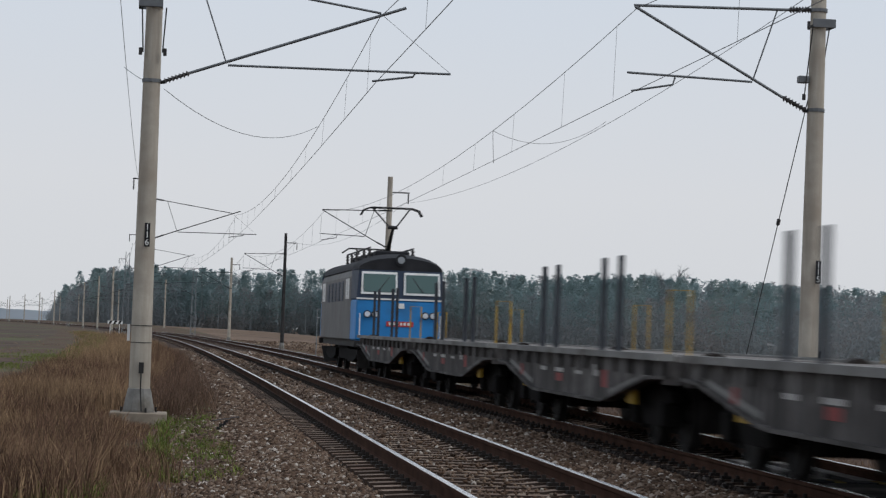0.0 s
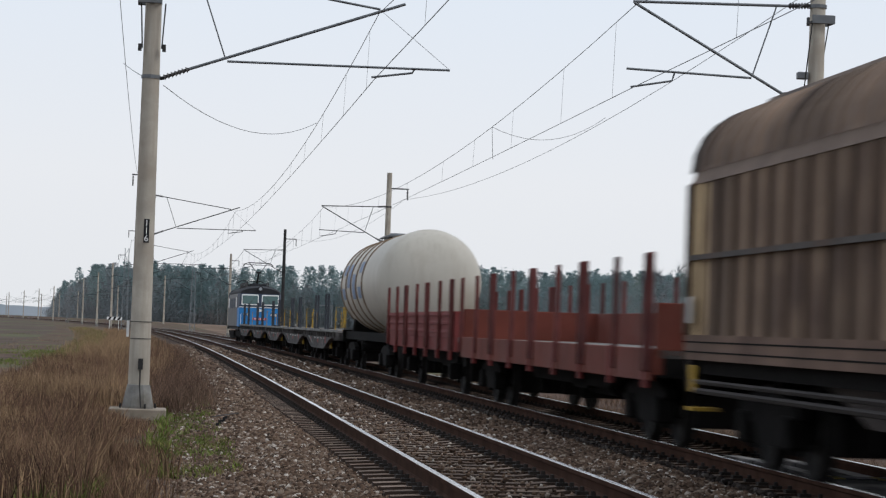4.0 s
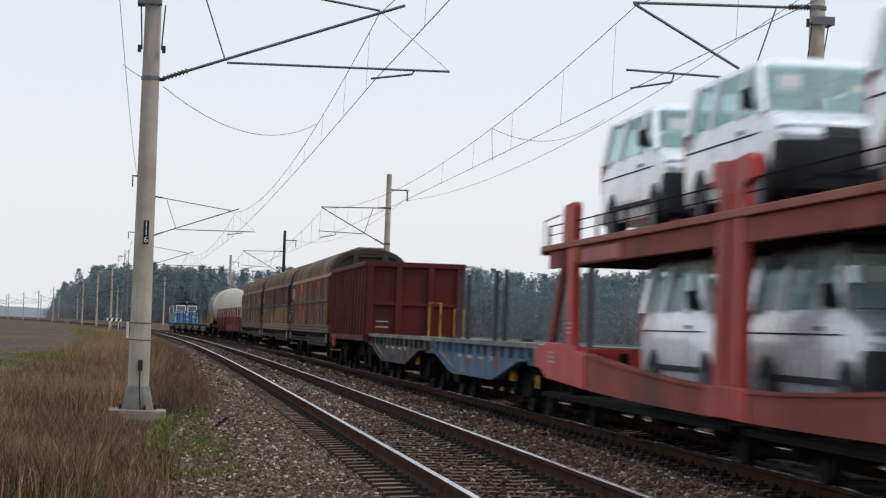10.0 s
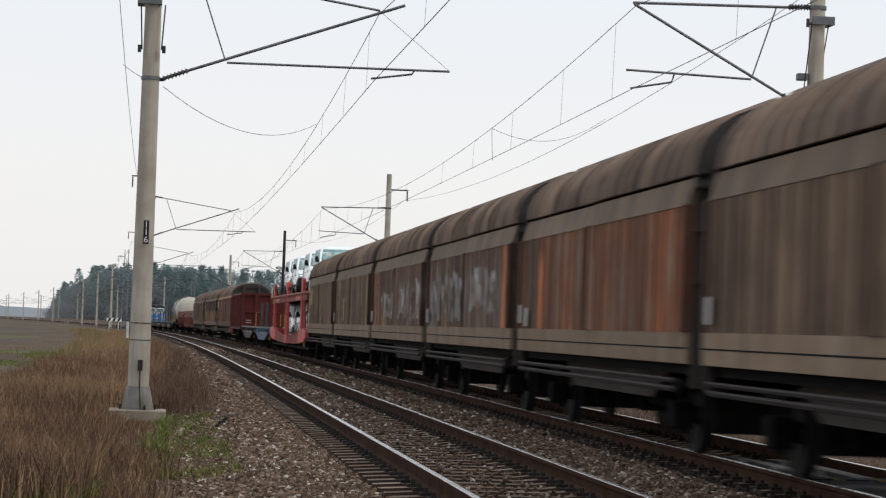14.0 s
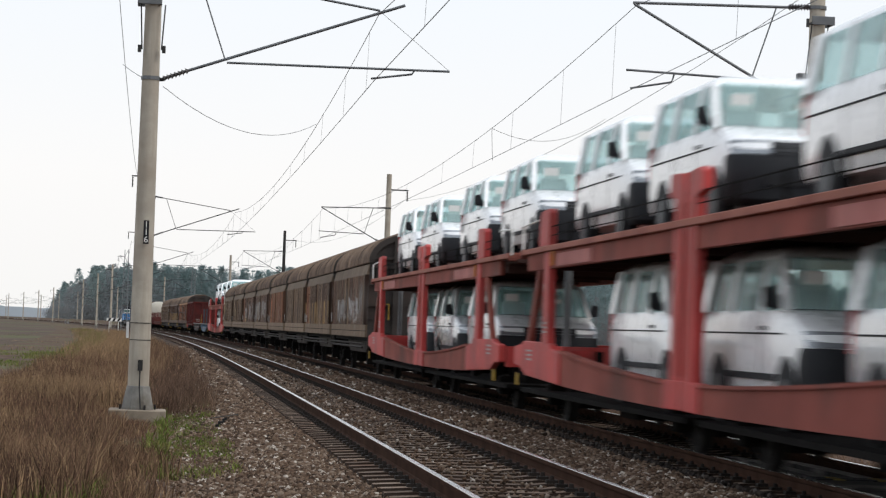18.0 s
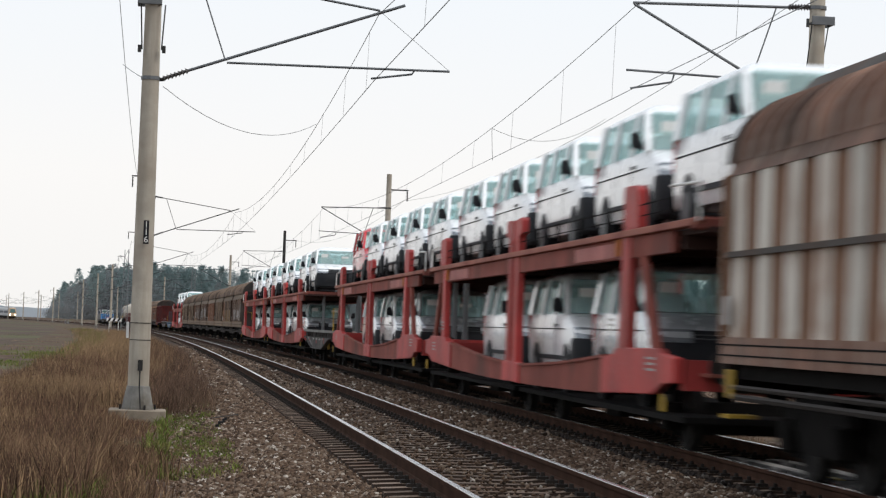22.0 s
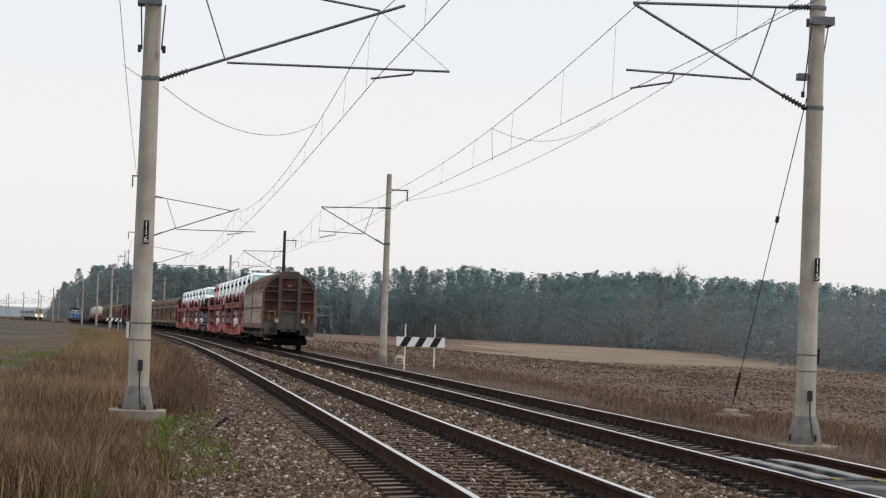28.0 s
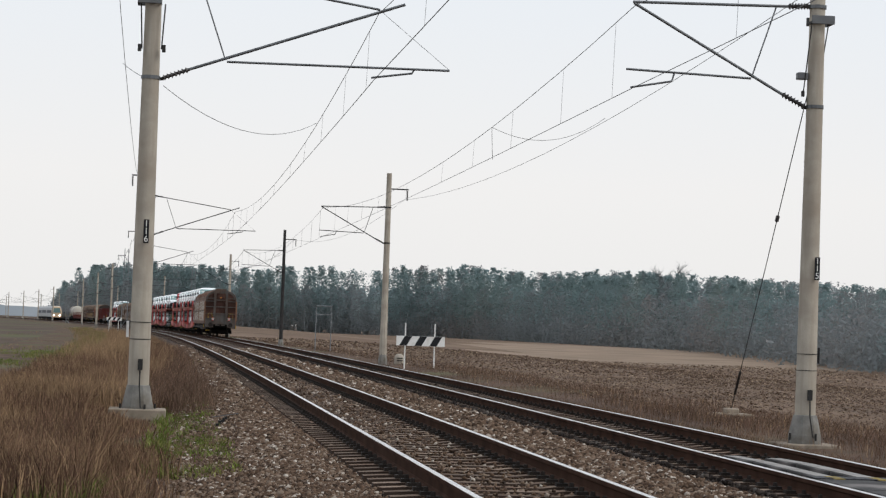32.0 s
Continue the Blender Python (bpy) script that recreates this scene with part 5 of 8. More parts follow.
def flat_wagon(sill, label, length=15.0, stakes=True, rails=True):
    """A bogie flat with fish-bellied sills and loose stakes."""
    ob = tagged(new("flat_wagon"), label, "freight wagon", "freight train")
    half = length / 2
    bl = half - 0.6
    for sx in (-1, 1):
        prof = [(-bl, 1.14), (-bl, 0.95), (-bl + 0.8, 0.93), (-bl + 3.6, 0.58), (-bl + 4.1, 0.55), (bl - 4.1, 0.55), (bl - 3.6, 0.58), (bl - 0.8, 0.93), (bl, 0.95), (bl, 1.14)]
        g = Geo().prism(prof, sx * 1.26, sx * 1.33, "x")
        p = part("fish_bellied_sill", g, sill, ob, "deep sill bulging at the middle")
        part("deck_edge", Geo().box(min(sx * 1.2, sx * 1.42), max(sx * 1.2, sx * 1.42), -bl, bl, 1.14, 1.225), EDGE_GREY, p)
        for ya, yb in ((-bl + 0.9, -bl + 3.5), (bl - 0.9, bl - 3.5)):
            part("gusset", Geo().prism([(ya, 0.93), (yb, 0.62), (yb, 0.70), (ya, 1.0)], sx * 1.33 - 0.004, sx * 1.33 + 0.03, "x"), EDGE_GREY, p, "slanting lighter stiffener on the sill")
        flange = Geo()
        for a, b in zip(prof[1:], prof[2:-1]):
            flange.add([(sx * 1.24, a[0], a[1] - 0.03), (sx * 1.41, a[0], a[1] - 0.03), (sx * 1.41, b[0], b[1] - 0.03), (sx * 1.24, b[0], b[1] - 0.03),
                        (sx * 1.24, a[0], a[1] + 0.01), (sx * 1.41, a[0], a[1] + 0.01), (sx * 1.41, b[0], b[1] + 0.01), (sx * 1.24, b[0], b[1] + 0.01)],
                       [(0, 1, 2, 3), (4, 5, 6, 7), (0, 1, 5, 4), (1, 2, 6, 5), (2, 3, 7, 6), (3, 0, 4, 7)])
        part("lower_flange", flange, sill, p)
        for y, w, hgt, m in ((-3.2, 0.35, 0.24, DULL_RED), (-2.5, 0.30, 0.16, MARK_WHITE), (-1.2, 0.5, 0.05, MARK_WHITE), (0.4, 0.7, 0.06, MARK_WHITE), (0.5, 0.5, 0.12, DULL_RED), (2.0, 0.5, 0.06, MARK_WHITE), (4.4, 0.22, 0.2, DULL_RED)):
            z = 0.72 if m is DULL_RED else 0.86
            part("marking", Geo().box(sx * 1.333 - 0.004, sx * 1.333 + 0.004, y, y + w, z, z + hgt), m, p)
        for y in [-bl + 0.9 + i * (2 * bl - 1.8) / 11 for i in range(12)]:
            part("stake_pocket", Geo().box(sx * 1.34 - 0.05, sx * 1.34 + 0.05, y - 0.07, y + 0.07, 0.95, 1.15), sill, p)
        if stakes:
            for y in ((2.5, 1.2, -2.7, -3.9) if sx < 0 else ()):
                part("stake", Geo().box(sx * 1.32 - 0.035, sx * 1.32 + 0.035, y - 0.06, y + 0.06, 1.2, 2.50), STAKE, ob, "upright dark steel stake", bevel=0.012)
        part("axle_guard_plate", Geo().box(min(sx * 1.2, sx * 1.26), max(sx * 1.2, sx * 1.26), bl - 2.6, bl - 2.2, 0.55, 0.95), PAINT_YELLOW, ob)
        part("axle_guard_plate", Geo().box(min(sx * 1.2, sx * 1.26), max(sx * 1.2, sx * 1.26), -bl + 2.2, -bl + 2.6, 0.55, 0.95), PAINT_YELLOW, ob)
    n = 30
    for i in range(n):
        y0 = -bl + 2 * bl * i / n
        part("deck_plank", Geo().box(-1.2, 1.2, y0 + 0.012, y0 + 2 * bl / n - 0.012, 1.13, 1.195), PLANK, ob)
    for sy in (-1, 1):
        part("headstock", Geo().box(-1.33, 1.33, min(sy * bl, sy * (bl - 0.15)), max(sy * bl, sy * (bl - 0.15)), 0.85, 1.13), sill, ob)
        if rails:
            handrail(ob, sy * 1.15, sy * (bl - 0.05), 1.2, 2.0, 0.26, "x")
        bogie(ob, sy * (half - 2.6))
    part("centre_sill", Geo().box(-0.3, 0.3, -bl, bl, 0.62, 1.12), BLACKISH, ob)
    under_gear(ob, -half + 4.2, half - 4.2)
    buffers(ob, half)
    return ob


def tank_wagon(length=16.9):
    ob = tagged(new("tank_wagon"), "cream-white tank wagon with rusty bands and faded blue lettering", "freight wagon", "freight train")
    half = length / 2
    R, zc = 1.47, 2.66
    y0, y1 = -half + 1.5, half - 2.1
    prof = [(0.001, y0 - 0.34), (0.5, y0 - 0.31), (0.95, y0 - 0.2), (1.27, y0 - 0.04), (1.43, y0 + 0.2), (R, y0 + 0.5), (R, y1 - 0.5), (1.43, y1 - 0.2), (1.27, y1 + 0.04), (0.95, y1 + 0.2), (0.5, y1 + 0.31), (0.001, y1 + 0.34)]
    part("tank_shell", Geo().lathe(prof, 48, (0, 0, zc), "y"), TANK_CREAM, ob, smooth=True)
    for y in (y1 - 0.8, y1 - 2.6, y1 - 4.4, y1 - 6.3, y1 - 8.3):
        if y > y0:
            part("tank_band", Geo().lathe([(R - 0.01, y - 0.09), (R + 0.03, y - 0.08), (R + 0.03, y + 0.08), (R - 0.01, y + 0.09)], 48, (0, 0, zc), "y"), TANK_BAND, ob, smooth=True)
    # faded letter blocks on the flank
    for i, y in enumerate((y1 - 1.7, y1 - 3.5, y1 - 5.35, y1 - 7.3)):
        for j, (za, zb) in enumerate(((12, 26), (-18, -4), (-4, 12))):
            if (i + j) % 3 == 2:
                continue
            g, k = Geo(), 5
            vs = []
            for q in range(k + 1):
                a = radians(za + (zb - za) * q / k)
                for yy in (y - 0.5, y + 0.5):
                    vs.append((-(R + 0.006) * math.cos(a), yy, zc + (R + 0.006) * math.sin(a)))
            g.add(vs, [(2 * q, 2 * q + 1, 2 * q + 3, 2 * q + 2) for q in range(k)])
            part("letter_block", g, MARK_BLUE, ob)
    walk_g = Geo().box(-0.45, 0.45, y1 - 5.0, y1 - 2.6, zc + R + 0.05, zc + R + 0.09)
    part("catwalk", walk_g, GALV, ob)
    for y in (y1 - 5.0, y1 - 4.2, y1 - 3.4, y1 - 2.6):
        for x in (-0.45, 0.45):
            part("catwalk_bracket", Geo().rod((x, y, zc + R - 0.16), (x, y, zc + R + 0.06), 0.02), GALV, ob)
    part("dome", Geo().lathe([(0.3, zc + R - 0.05), (0.3, zc + R + 0.14), (0.24, zc + R + 0.2), (0.001, zc + R + 0.21)], 16, (0, y1 - 3.8, 0)), GALV, ob)
    for xa, xb, za, zb in ((-1.1, -0.85, 0.95, 1.2), (0.85, 1.1, 0.95, 1.2), (-0.25, 0.25, 0.85, 1.15)):
        part("frame_beam", Geo().box(xa, xb, -half + 0.8, half - 0.8, za, zb), BLACKISH, ob)
    for ya in (-half + 0.6, half - 0.8):
        part("headstock", Geo().box(-1.2, 1.2, ya, ya + 0.2, 0.85, 1.25), BLACKISH, ob)
    for y in (y0 + 1.2, y1 - 1.2):
        part("saddle", Geo().prism([(-1.1, 1.15), (1.1, 1.15), (1.0, 1.75), (0.6, 1.35), (-0.6, 1.35), (-1.0, 1.75)], y - 0.25, y + 0.25), BLACKISH, ob)
    part("platform", Geo().box(-1.25, 1.25, half - 1.7, half - 0.65, 1.24, 1.29), GALV, ob)
    handrail(ob, -1.15, half - 0.8, 1.28, 2.35, 0.5, "y")
    handrail(ob, 1.15, half - 0.8, 1.28, 2.35, 0.5, "y")
    part("ladder", Geo().line([(-0.35, half - 1.35, 1.3), (-0.35, half - 1.6, 3.7), (-0.2, half - 2.6, 4.2)], 0.025).line([(0.05, half - 1.35, 1.3), (0.05, half - 1.6, 3.7), (0.05, half - 2.6, 4.2)], 0.025), GALV, ob)
    part("discharge_pipe", Geo().rod((-1.2, 0.3, 0.75), (1.2, 0.3, 0.75), 0.12).rod((0, 0.3, 0.75), (0, 0.3, 1.3), 0.14), BLACKISH, ob)
    part("brake_gear", Geo().box(-0.7, 0.7, -3.6, -2.2, 0.5, 0.9).rod((-0.9, 2.6, 0.72), (0.5, 2.6, 0.72), 0.2, seg=14), BLACKISH, ob)
    for sy in (-1, 1):
        bogie(ob, sy * (half - 2.9))
    buffers(ob, half)
    return ob


def low_side_wagon(length, walls, label, m, stake_h, near_low=False):
    """A low-sided wagon with upright stakes. walls: wall height above the floor."""
    ob = tagged(new("low_sided_wagon"), label, "freight wagon", "freight train")
    half = length / 2
    bl = half - 0.6
    part("floor", Geo().box(-1.3, 1.3, -bl, bl, 1.12, 1.22), PLANK, ob)
    n = 6 if length < 17 else 8
    step = 2 * bl / n
    for sx in (-1, 1):
        part("sole_bar", Geo().box(min(sx * 1.24, sx * 1.36), max(sx * 1.24, sx * 1.36), -bl, bl, 0.92, 1.2), m if not near_low else OXIDE_BROWN, ob)
        for i in range(n):
            y0 = -bl + i * step
            if near_low and (sx < 0 or i < n * 0.55):
                part("drop_side", Geo().box(min(sx * 1.36, sx * 1.41), max(sx * 1.36, sx * 1.41), y0 + 0.05, y0 + step - 0.05, 0.84, 1.24), OXIDE_BROWN, ob, "hinged side let down", bevel=0.01)
            else:
                p = part("drop_side", Geo().box(min(sx * 1.33, sx * 1.38), max(sx * 1.33, sx * 1.38), y0 + 0.05, y0 + step - 0.05, 1.2, 1.2 + walls), m, ob, bevel=0.01)
                for zz in (1.3, 1.2 + walls * 0.5, 1.1 + walls):
                    part("pressed_rib", Geo().box(min(sx * 1.38, sx * 1.405), max(sx * 1.38, sx * 1.405), y0 + 0.2, y0 + step - 0.2, zz, zz + 0.07), m, p, bevel=0.01)
            part("hinge_strap", Geo().box(min(sx * 1.36, sx * 1.43), max(sx * 1.36, sx * 1.43), y0 + 0.3, y0 + 0.45, 0.75, 1.25), FADED_RED, ob)
        for i in range(n + 1):
            for dy in (-0.0, 0.35):
                y = min(bl - 0.1, max(-bl + 0.1, -bl + i * step + dy))
                if dy and (i == n or i % 2):
                    continue
                part("stake", Geo().box(sx * 1.42 - 0.035, sx * 1.42 + 0.035, y - 0.055, y + 0.055, 0.95, stake_h), STAKE_RED, ob, "upright swivel stake", bevel=0.015)
    for sy in (-1, 1):
        part("end_board", Geo().box(-1.36, 1.36, min(sy * bl, sy * (bl - 0.06)), max(sy * bl, sy * (bl - 0.06)), 1.15, 1.2 + walls), m, ob, bevel=0.01)
        part("headstock", Geo().box(-1.3, 1.3, min(sy * bl, sy * (bl - 0.2)), max(sy * bl, sy * (bl - 0.2)), 0.88, 1.16), BLACKISH, ob)
        if length > 17:
            bogie(ob, sy * (half - 2.6))
        else:
            wheelset_parts(ob, sy * (half - 3.2), 0.48)
    part("brake_gear", Geo().box(-0.8, 0.8, -1.6, -0.4, 0.55, 0.95), BLACKISH, ob)
    under_gear(ob, -half * 0.45, half * 0.45)
    part("truss", Geo().prism([(-half * 0.5, 0.95), (-half * 0.35, 0.6), (half * 0.35, 0.6), (half * 0.5, 0.95)], -0.8, -0.7, "x"), BLACKISH, ob)
    buffers(ob, half)
    return ob


STAKE_RED = mat("red_brown_stake", (0.115, 0.034, 0.030), 0.75, 0.0, 0.3, rand=0.4)


def open_wagon(length=14.0):
    ob = tagged(new("open_wagon"), "high-sided dark red open wagon with upright ribs", "freight wagon", "freight train")
    half = length / 2
    bl = half - 0.62
    Z0, Z1 = 1.12, 3.2
    part("floor", Geo().box(-1.35, 1.35, -bl, bl, 1.05, 1.2), BLACKISH, ob)
    n = 12
    for sx in (-1, 1):
        part("side_wall", Geo().box(min(sx * 1.33, sx * 1.38), max(sx * 1.33, sx * 1.38), -bl, bl, Z0, Z1), OXIDE, ob)
        part("top_chord", Geo().box(min(sx * 1.30, sx * 1.47), max(sx * 1.30, sx * 1.47), -bl, bl, Z1 - 0.02, Z1 + 0.12), OXIDE, ob, bevel=0.02)
        part("bottom_chord", Geo().box(min(sx * 1.34, sx * 1.46), max(sx * 1.34, sx * 1.46), -bl, bl, 0.98, 1.16), OXIDE, ob, bevel=0.02)
        for i in range(n + 1):
            y = -bl + 0.08 + (2 * bl - 0.16) * i / n
            part("side_rib", Geo().add([(sx * 1.38, y - 0.12, 1.1), (sx * 1.38, y + 0.12, 1.1), (sx * 1.48, y + 0.07, 1.1), (sx * 1.48, y - 0.07, 1.1),
                            (sx * 1.38, y - 0.12, Z1), (sx * 1.38, y + 0.12, Z1), (sx * 1.46, y + 0.06, Z1), (sx * 1.46, y - 0.06, Z1)],
                           [(0, 1, 2, 3), (4, 5, 6, 7), (0, 1, 5, 4), (1, 2, 6, 5), (2, 3, 7, 6), (3, 0, 4, 7)]), OXIDE, ob)
        for y, z, w, hh in ((0.6, 2.1, 0.3, 0.3), (-4.9, 1.35, 0.3, 0.05), (-4.9, 1.5, 0.25, 0.05), (3.0, 1.4, 0.4, 0.05)):
            part("marking", Geo().box(sx * 1.384 - 0.004, sx * 1.384 + 0.004, y, y + w, z, z + hh), MARK_WHITE, ob)
        part("brake_handle", Geo().box(sx * 1.44 - 0.04, sx * 1.44 + 0.04, 4.6, 4.95, 0.75, 1.1), MARK_RED, ob)
    for sy in (-1, 1):
        y = sy * bl
        part("end_wall", Geo().box(-1.38, 1.38, min(y, y - sy * 0.05), max(y, y - sy * 0.05), 1.1, Z1), OXIDE, ob)
        g = Geo()
        for x in (-1.3, -0.47, 0.47, 1.3):
            bar(g, y, x - 0.09, x + 0.09, 1.0, Z1, sy * 0.1)
        bar(g, y, -1.4, 1.4, 2.05, 2.15, sy * 0.08)
        bar(g, y, -1.45, 1.45, Z1 - 0.03, Z1 + 0.12, sy * 0.1)
        bar(g, y, -1.4, 1.4, 0.95, 1.2, sy * 0.1)
        part("end_frame", g, OXIDE, ob, bevel=0.01)
        for q in (0.0, 0.16):
            part("marking", Geo().box(-1.1, -0.75, y + sy * 0.004, y + sy * 0.008, 1.4 + q, 1.435 + q), MARK_WHITE, ob)
        part("headstock", Geo().box(-1.3, 1.3, min(y, y - sy * 0.2), max(y, y - sy * 0.2), 0.85, 1.06), BLACKISH, ob)
        bogie(ob, sy * (half - 2.5))
    part("under_gear", Geo().box(-0.3, 0.3, -bl, bl, 0.7, 1.06).box(-0.9, 0.9, -0.9, 0.9, 0.5, 0.95), BLACKISH, ob)
    buffers(ob, half)
    return ob


def car_carrier(length=27.0):
    """A double-deck car transporter: a boat-shaped lower frame, A-frames towards the ends and a pair of posts at the middle."""
    ob = tagged(new("car_carrier"), "two-deck red car transporter wagon with paired posts", "freight wagon", "freight train")
    half = length / 2
    bl = 13.1

    def belly(y):
        """Upper and lower edge of the side beam."""
        f = min(1.0, abs(y) / 10.0)
        return 0.86 + 0.34 * f ** 1.7, 0.55 + 0.09 * f ** 2
    for sx in (-1, 1):
        xa, xb = min(sx * 1.30, sx * 1.42), max(sx * 1.30, sx * 1.42)
        xi, xo = min(sx * 1.31, sx * 1.39), max(sx * 1.31, sx * 1.39)
        ys = [0.95 + 7.6 * i / 10 for i in range(11)]
        for sy in (-1, 1):
            prof = [(sy * y, belly(y)[0]) for y in ys] + [(sy * y, belly(y)[1]) for y in reversed(ys)]
            p = part("lower_side_beam", Geo().prism(prof, xi, xo, "x"), CARRIER_DECK, ob, "curved brownish red lower beam")
            part("beam_flange", Geo().prism([(sy * y, belly(y)[0] + 0.02) for y in ys] + [(sy * y, belly(y)[0] - 0.02) for y in reversed(ys)], xa, xb, "x"), CARRIER_DECK, p)
            foot = [(8.5, 1.10), (9.3, 1.16), (9.5, 1.24), (12.1, 1.26), (12.35, 1.20), (bl, 1.16), (bl, 0.86), (12.5, 0.84), (11.9, 0.70), (8.5, 0.62)]
            part("end_foot", Geo().prism([(sy * y, z) for y, z in foot], xa, xb, "x"), CARRIER_RED, ob, "bright red end foot of the frame", bevel=0.012)
            # A-frame: upright leg, head plate and slanting strut
            leg = [(9.62, 1.2), (10.22, 1.2), (10.18, 2.82), (9.78, 2.82)]
            q = part("deck_post", Geo().prism([(sy * y, z) for y, z in leg], xa, xb, "x"), CARRIER_RED, ob, "broad red post", bevel=0.015)
            head = [(9.78, 2.80), (10.18, 2.80), (10.5, 2.72), (10.72, 2.78), (10.68, 3.26), (10.55, 3.32), (9.86, 3.34), (9.78, 3.28)]
            part("post_head", Geo().prism([(sy * y, z) for y, z in head], xa - 0.004, xb + 0.004, "x"), CARRIER_RED, q, bevel=0.012)
            strut = [(10.44, 2.76), (10.70, 2.80), (11.98, 1.24), (11.62, 1.24)]
            part("raking_strut", Geo().prism([(sy * y, z) for y, z in strut], xi, xo, "x"), CARRIER_DECK, q, "slanting red-brown strut", bevel=0.01)
            # middle posts with heads spread outwards
            mid_post = [(0.09, 0.62), (0.66, 0.62), (0.60, 1.1), (0.56, 3.0), (0.90, 3.06), (0.88, 3.28), (0.76, 3.33), (0.12, 3.30), (0.09, 3.1)]
            q = part("deck_post", Geo().prism([(sy * y, z) for y, z in mid_post], xa, xb, "x"), CARRIER_RED, ob, "broad red middle post with a spread head", bevel=0.012)
            part("post_web", Geo().box(min(sx * 1.42, sx * 1.428), max(sx * 1.42, sx * 1.428), min(sy * 0.20, sy * 0.26), max(sy * 0.20, sy * 0.26), 0.95, 2.95), CARRIER_DECK, q)
            shoe = [(0.03, 0.56), (0.95, 0.55), (0.95, 0.88), (0.6, 0.90), (0.03, 0.90)]
            part("middle_shoe", Geo().prism([(sy * y, z) for y, z in shoe], xa - 0.003, xb + 0.003, "x"), CARRIER_RED, ob, bevel=0.01)
            part("bracket", Geo().box(min(sx * 1.40, sx * 1.43), max(sx * 1.40, sx * 1.43), sy * 9.45 - 0.10, sy * 9.45 + 0.10, 2.44, 2.66), BRACKET, ob, "small orange bracket")
            part("beam_stripe", Geo().box(sx * 1.40 - 0.004, sx * 1.40 + 0.01, sy * 7.6 - 1.5, sy * 7.6 + 1.5, 2.43, 2.62), STRIPE_RED, ob, "paler cleaned panel on the beam")
        part("upper_side_beam", Geo().box(xi, xo, -12.7, 12.1, 2.40, 2.67), CARRIER_DECK, ob, bevel=0.01)
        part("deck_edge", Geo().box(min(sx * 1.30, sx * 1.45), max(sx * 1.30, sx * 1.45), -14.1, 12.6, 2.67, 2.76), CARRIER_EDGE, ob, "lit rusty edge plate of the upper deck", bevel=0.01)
        for i in range(13):
            y = -12.6 + i * 24.8 / 12
            part("guard_post", Geo().box(sx * 1.38 - 0.02, sx * 1.38 + 0.02, y - 0.02, y + 0.02, 2.76, 3.08), BLACKISH, ob)
        part("guard_wire", Geo().rod((sx * 1.38, -12.6, 3.06), (sx * 1.38, 12.2, 3.06), 0.011, seg=4).rod((sx * 1.38, -12.6, 2.92), (sx * 1.38, 12.2, 2.92), 0.009, seg=4), BLACKISH, ob)
        for y, w, z in ((-12.0, 0.5, 0.98), (-9.3, 0.4, 1.45), (11.2, 0.5, 0.95), (9.75, 0.35, 1.4)):
            g = Geo()
            for k in range(3):
                g.box(sx * 1.424 - 0.004, sx * 1.424 + 0.004, y, y + w, z + 0.07 * k, z + 0.03 + 0.07 * k)
            part("marking", g, MARK_WHITE, ob)
    # lower deck near black, painting the shade below the side beams
    part("lower_deck", Geo().box(-1.28, 1.28, -bl, -0.3, 0.40, 0.47).box(-1.28, 1.28, 0.3, bl, 0.40, 0.47), BLACKISH, ob)
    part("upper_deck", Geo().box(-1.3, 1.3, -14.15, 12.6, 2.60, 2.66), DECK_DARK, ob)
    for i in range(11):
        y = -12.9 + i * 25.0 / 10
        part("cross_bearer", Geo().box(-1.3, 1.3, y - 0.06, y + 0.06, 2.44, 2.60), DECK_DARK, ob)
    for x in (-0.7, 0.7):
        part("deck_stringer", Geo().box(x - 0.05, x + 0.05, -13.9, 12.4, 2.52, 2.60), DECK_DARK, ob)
    for y in (-14.1, 12.6):
        sy = 1 if y > 0 else -1
        part("deck_lip", Geo().box(-1.45, 1.45, min(y, y - sy * 0.14), max(y, y - sy * 0.14), 2.62, 2.77), CARRIER_DECK, ob, bevel=0.02)
        for x in (-1.40, 1.40):
            part("end_rail", Geo().line([(x, y, 2.72), (x, y, 3.16), (x, y - sy * 1.5, 3.20)], 0.018), PAINT_WHITE, ob)
    for sy in (-1, 1):
        for x in (-0.55, 0.85):
            part("end_column", Geo().rod((x, sy * 13.0, 0.9), (x, sy * 13.0, 2.60), 0.065, seg=10), GALV, ob, "grey steel column under the deck")
        part("bridging_plate", Geo().box(-1.1, 1.1, min(sy * bl, sy * (bl + 0.5)), max(sy * bl, sy * (bl + 0.5)), 0.95, 0.99), CARRIER_DECK, ob)
        part("headstock", Geo().box(-1.28, 1.28, min(sy * bl, sy * (bl - 0.25)), max(sy * bl, sy * (bl - 0.25)), 0.78, 1.14), CARRIER_RED, ob)
        part("step_board", Geo().box(-1.30, 1.30, min(sy * 9.0, sy * 9.5), max(sy * 9.0, sy * 9.5), 1.14, 1.20), CARRIER_RED, ob)
        part("grab_plate", Geo().box(-1.44, -1.42, sy * 12.6 - 0.09, sy * 12.6 + 0.09, 0.52, 0.72), PAINT_YELLOW, ob)
        wheelset_parts(ob, sy * 11.2, 0.42)
        wheelset_parts(ob, sy * 1.7, 0.42)
        part("under_gear", Geo().rod((-0.3, sy * 3.2, 0.33), (-0.3, sy * 9.6, 0.33), 0.04, seg=6).box(-0.8, -0.2, sy * 6.2 - 0.6, sy * 6.2 + 0.6, 0.24, 0.40), BLACKISH, ob)
    buffers(ob, half)
    return ob


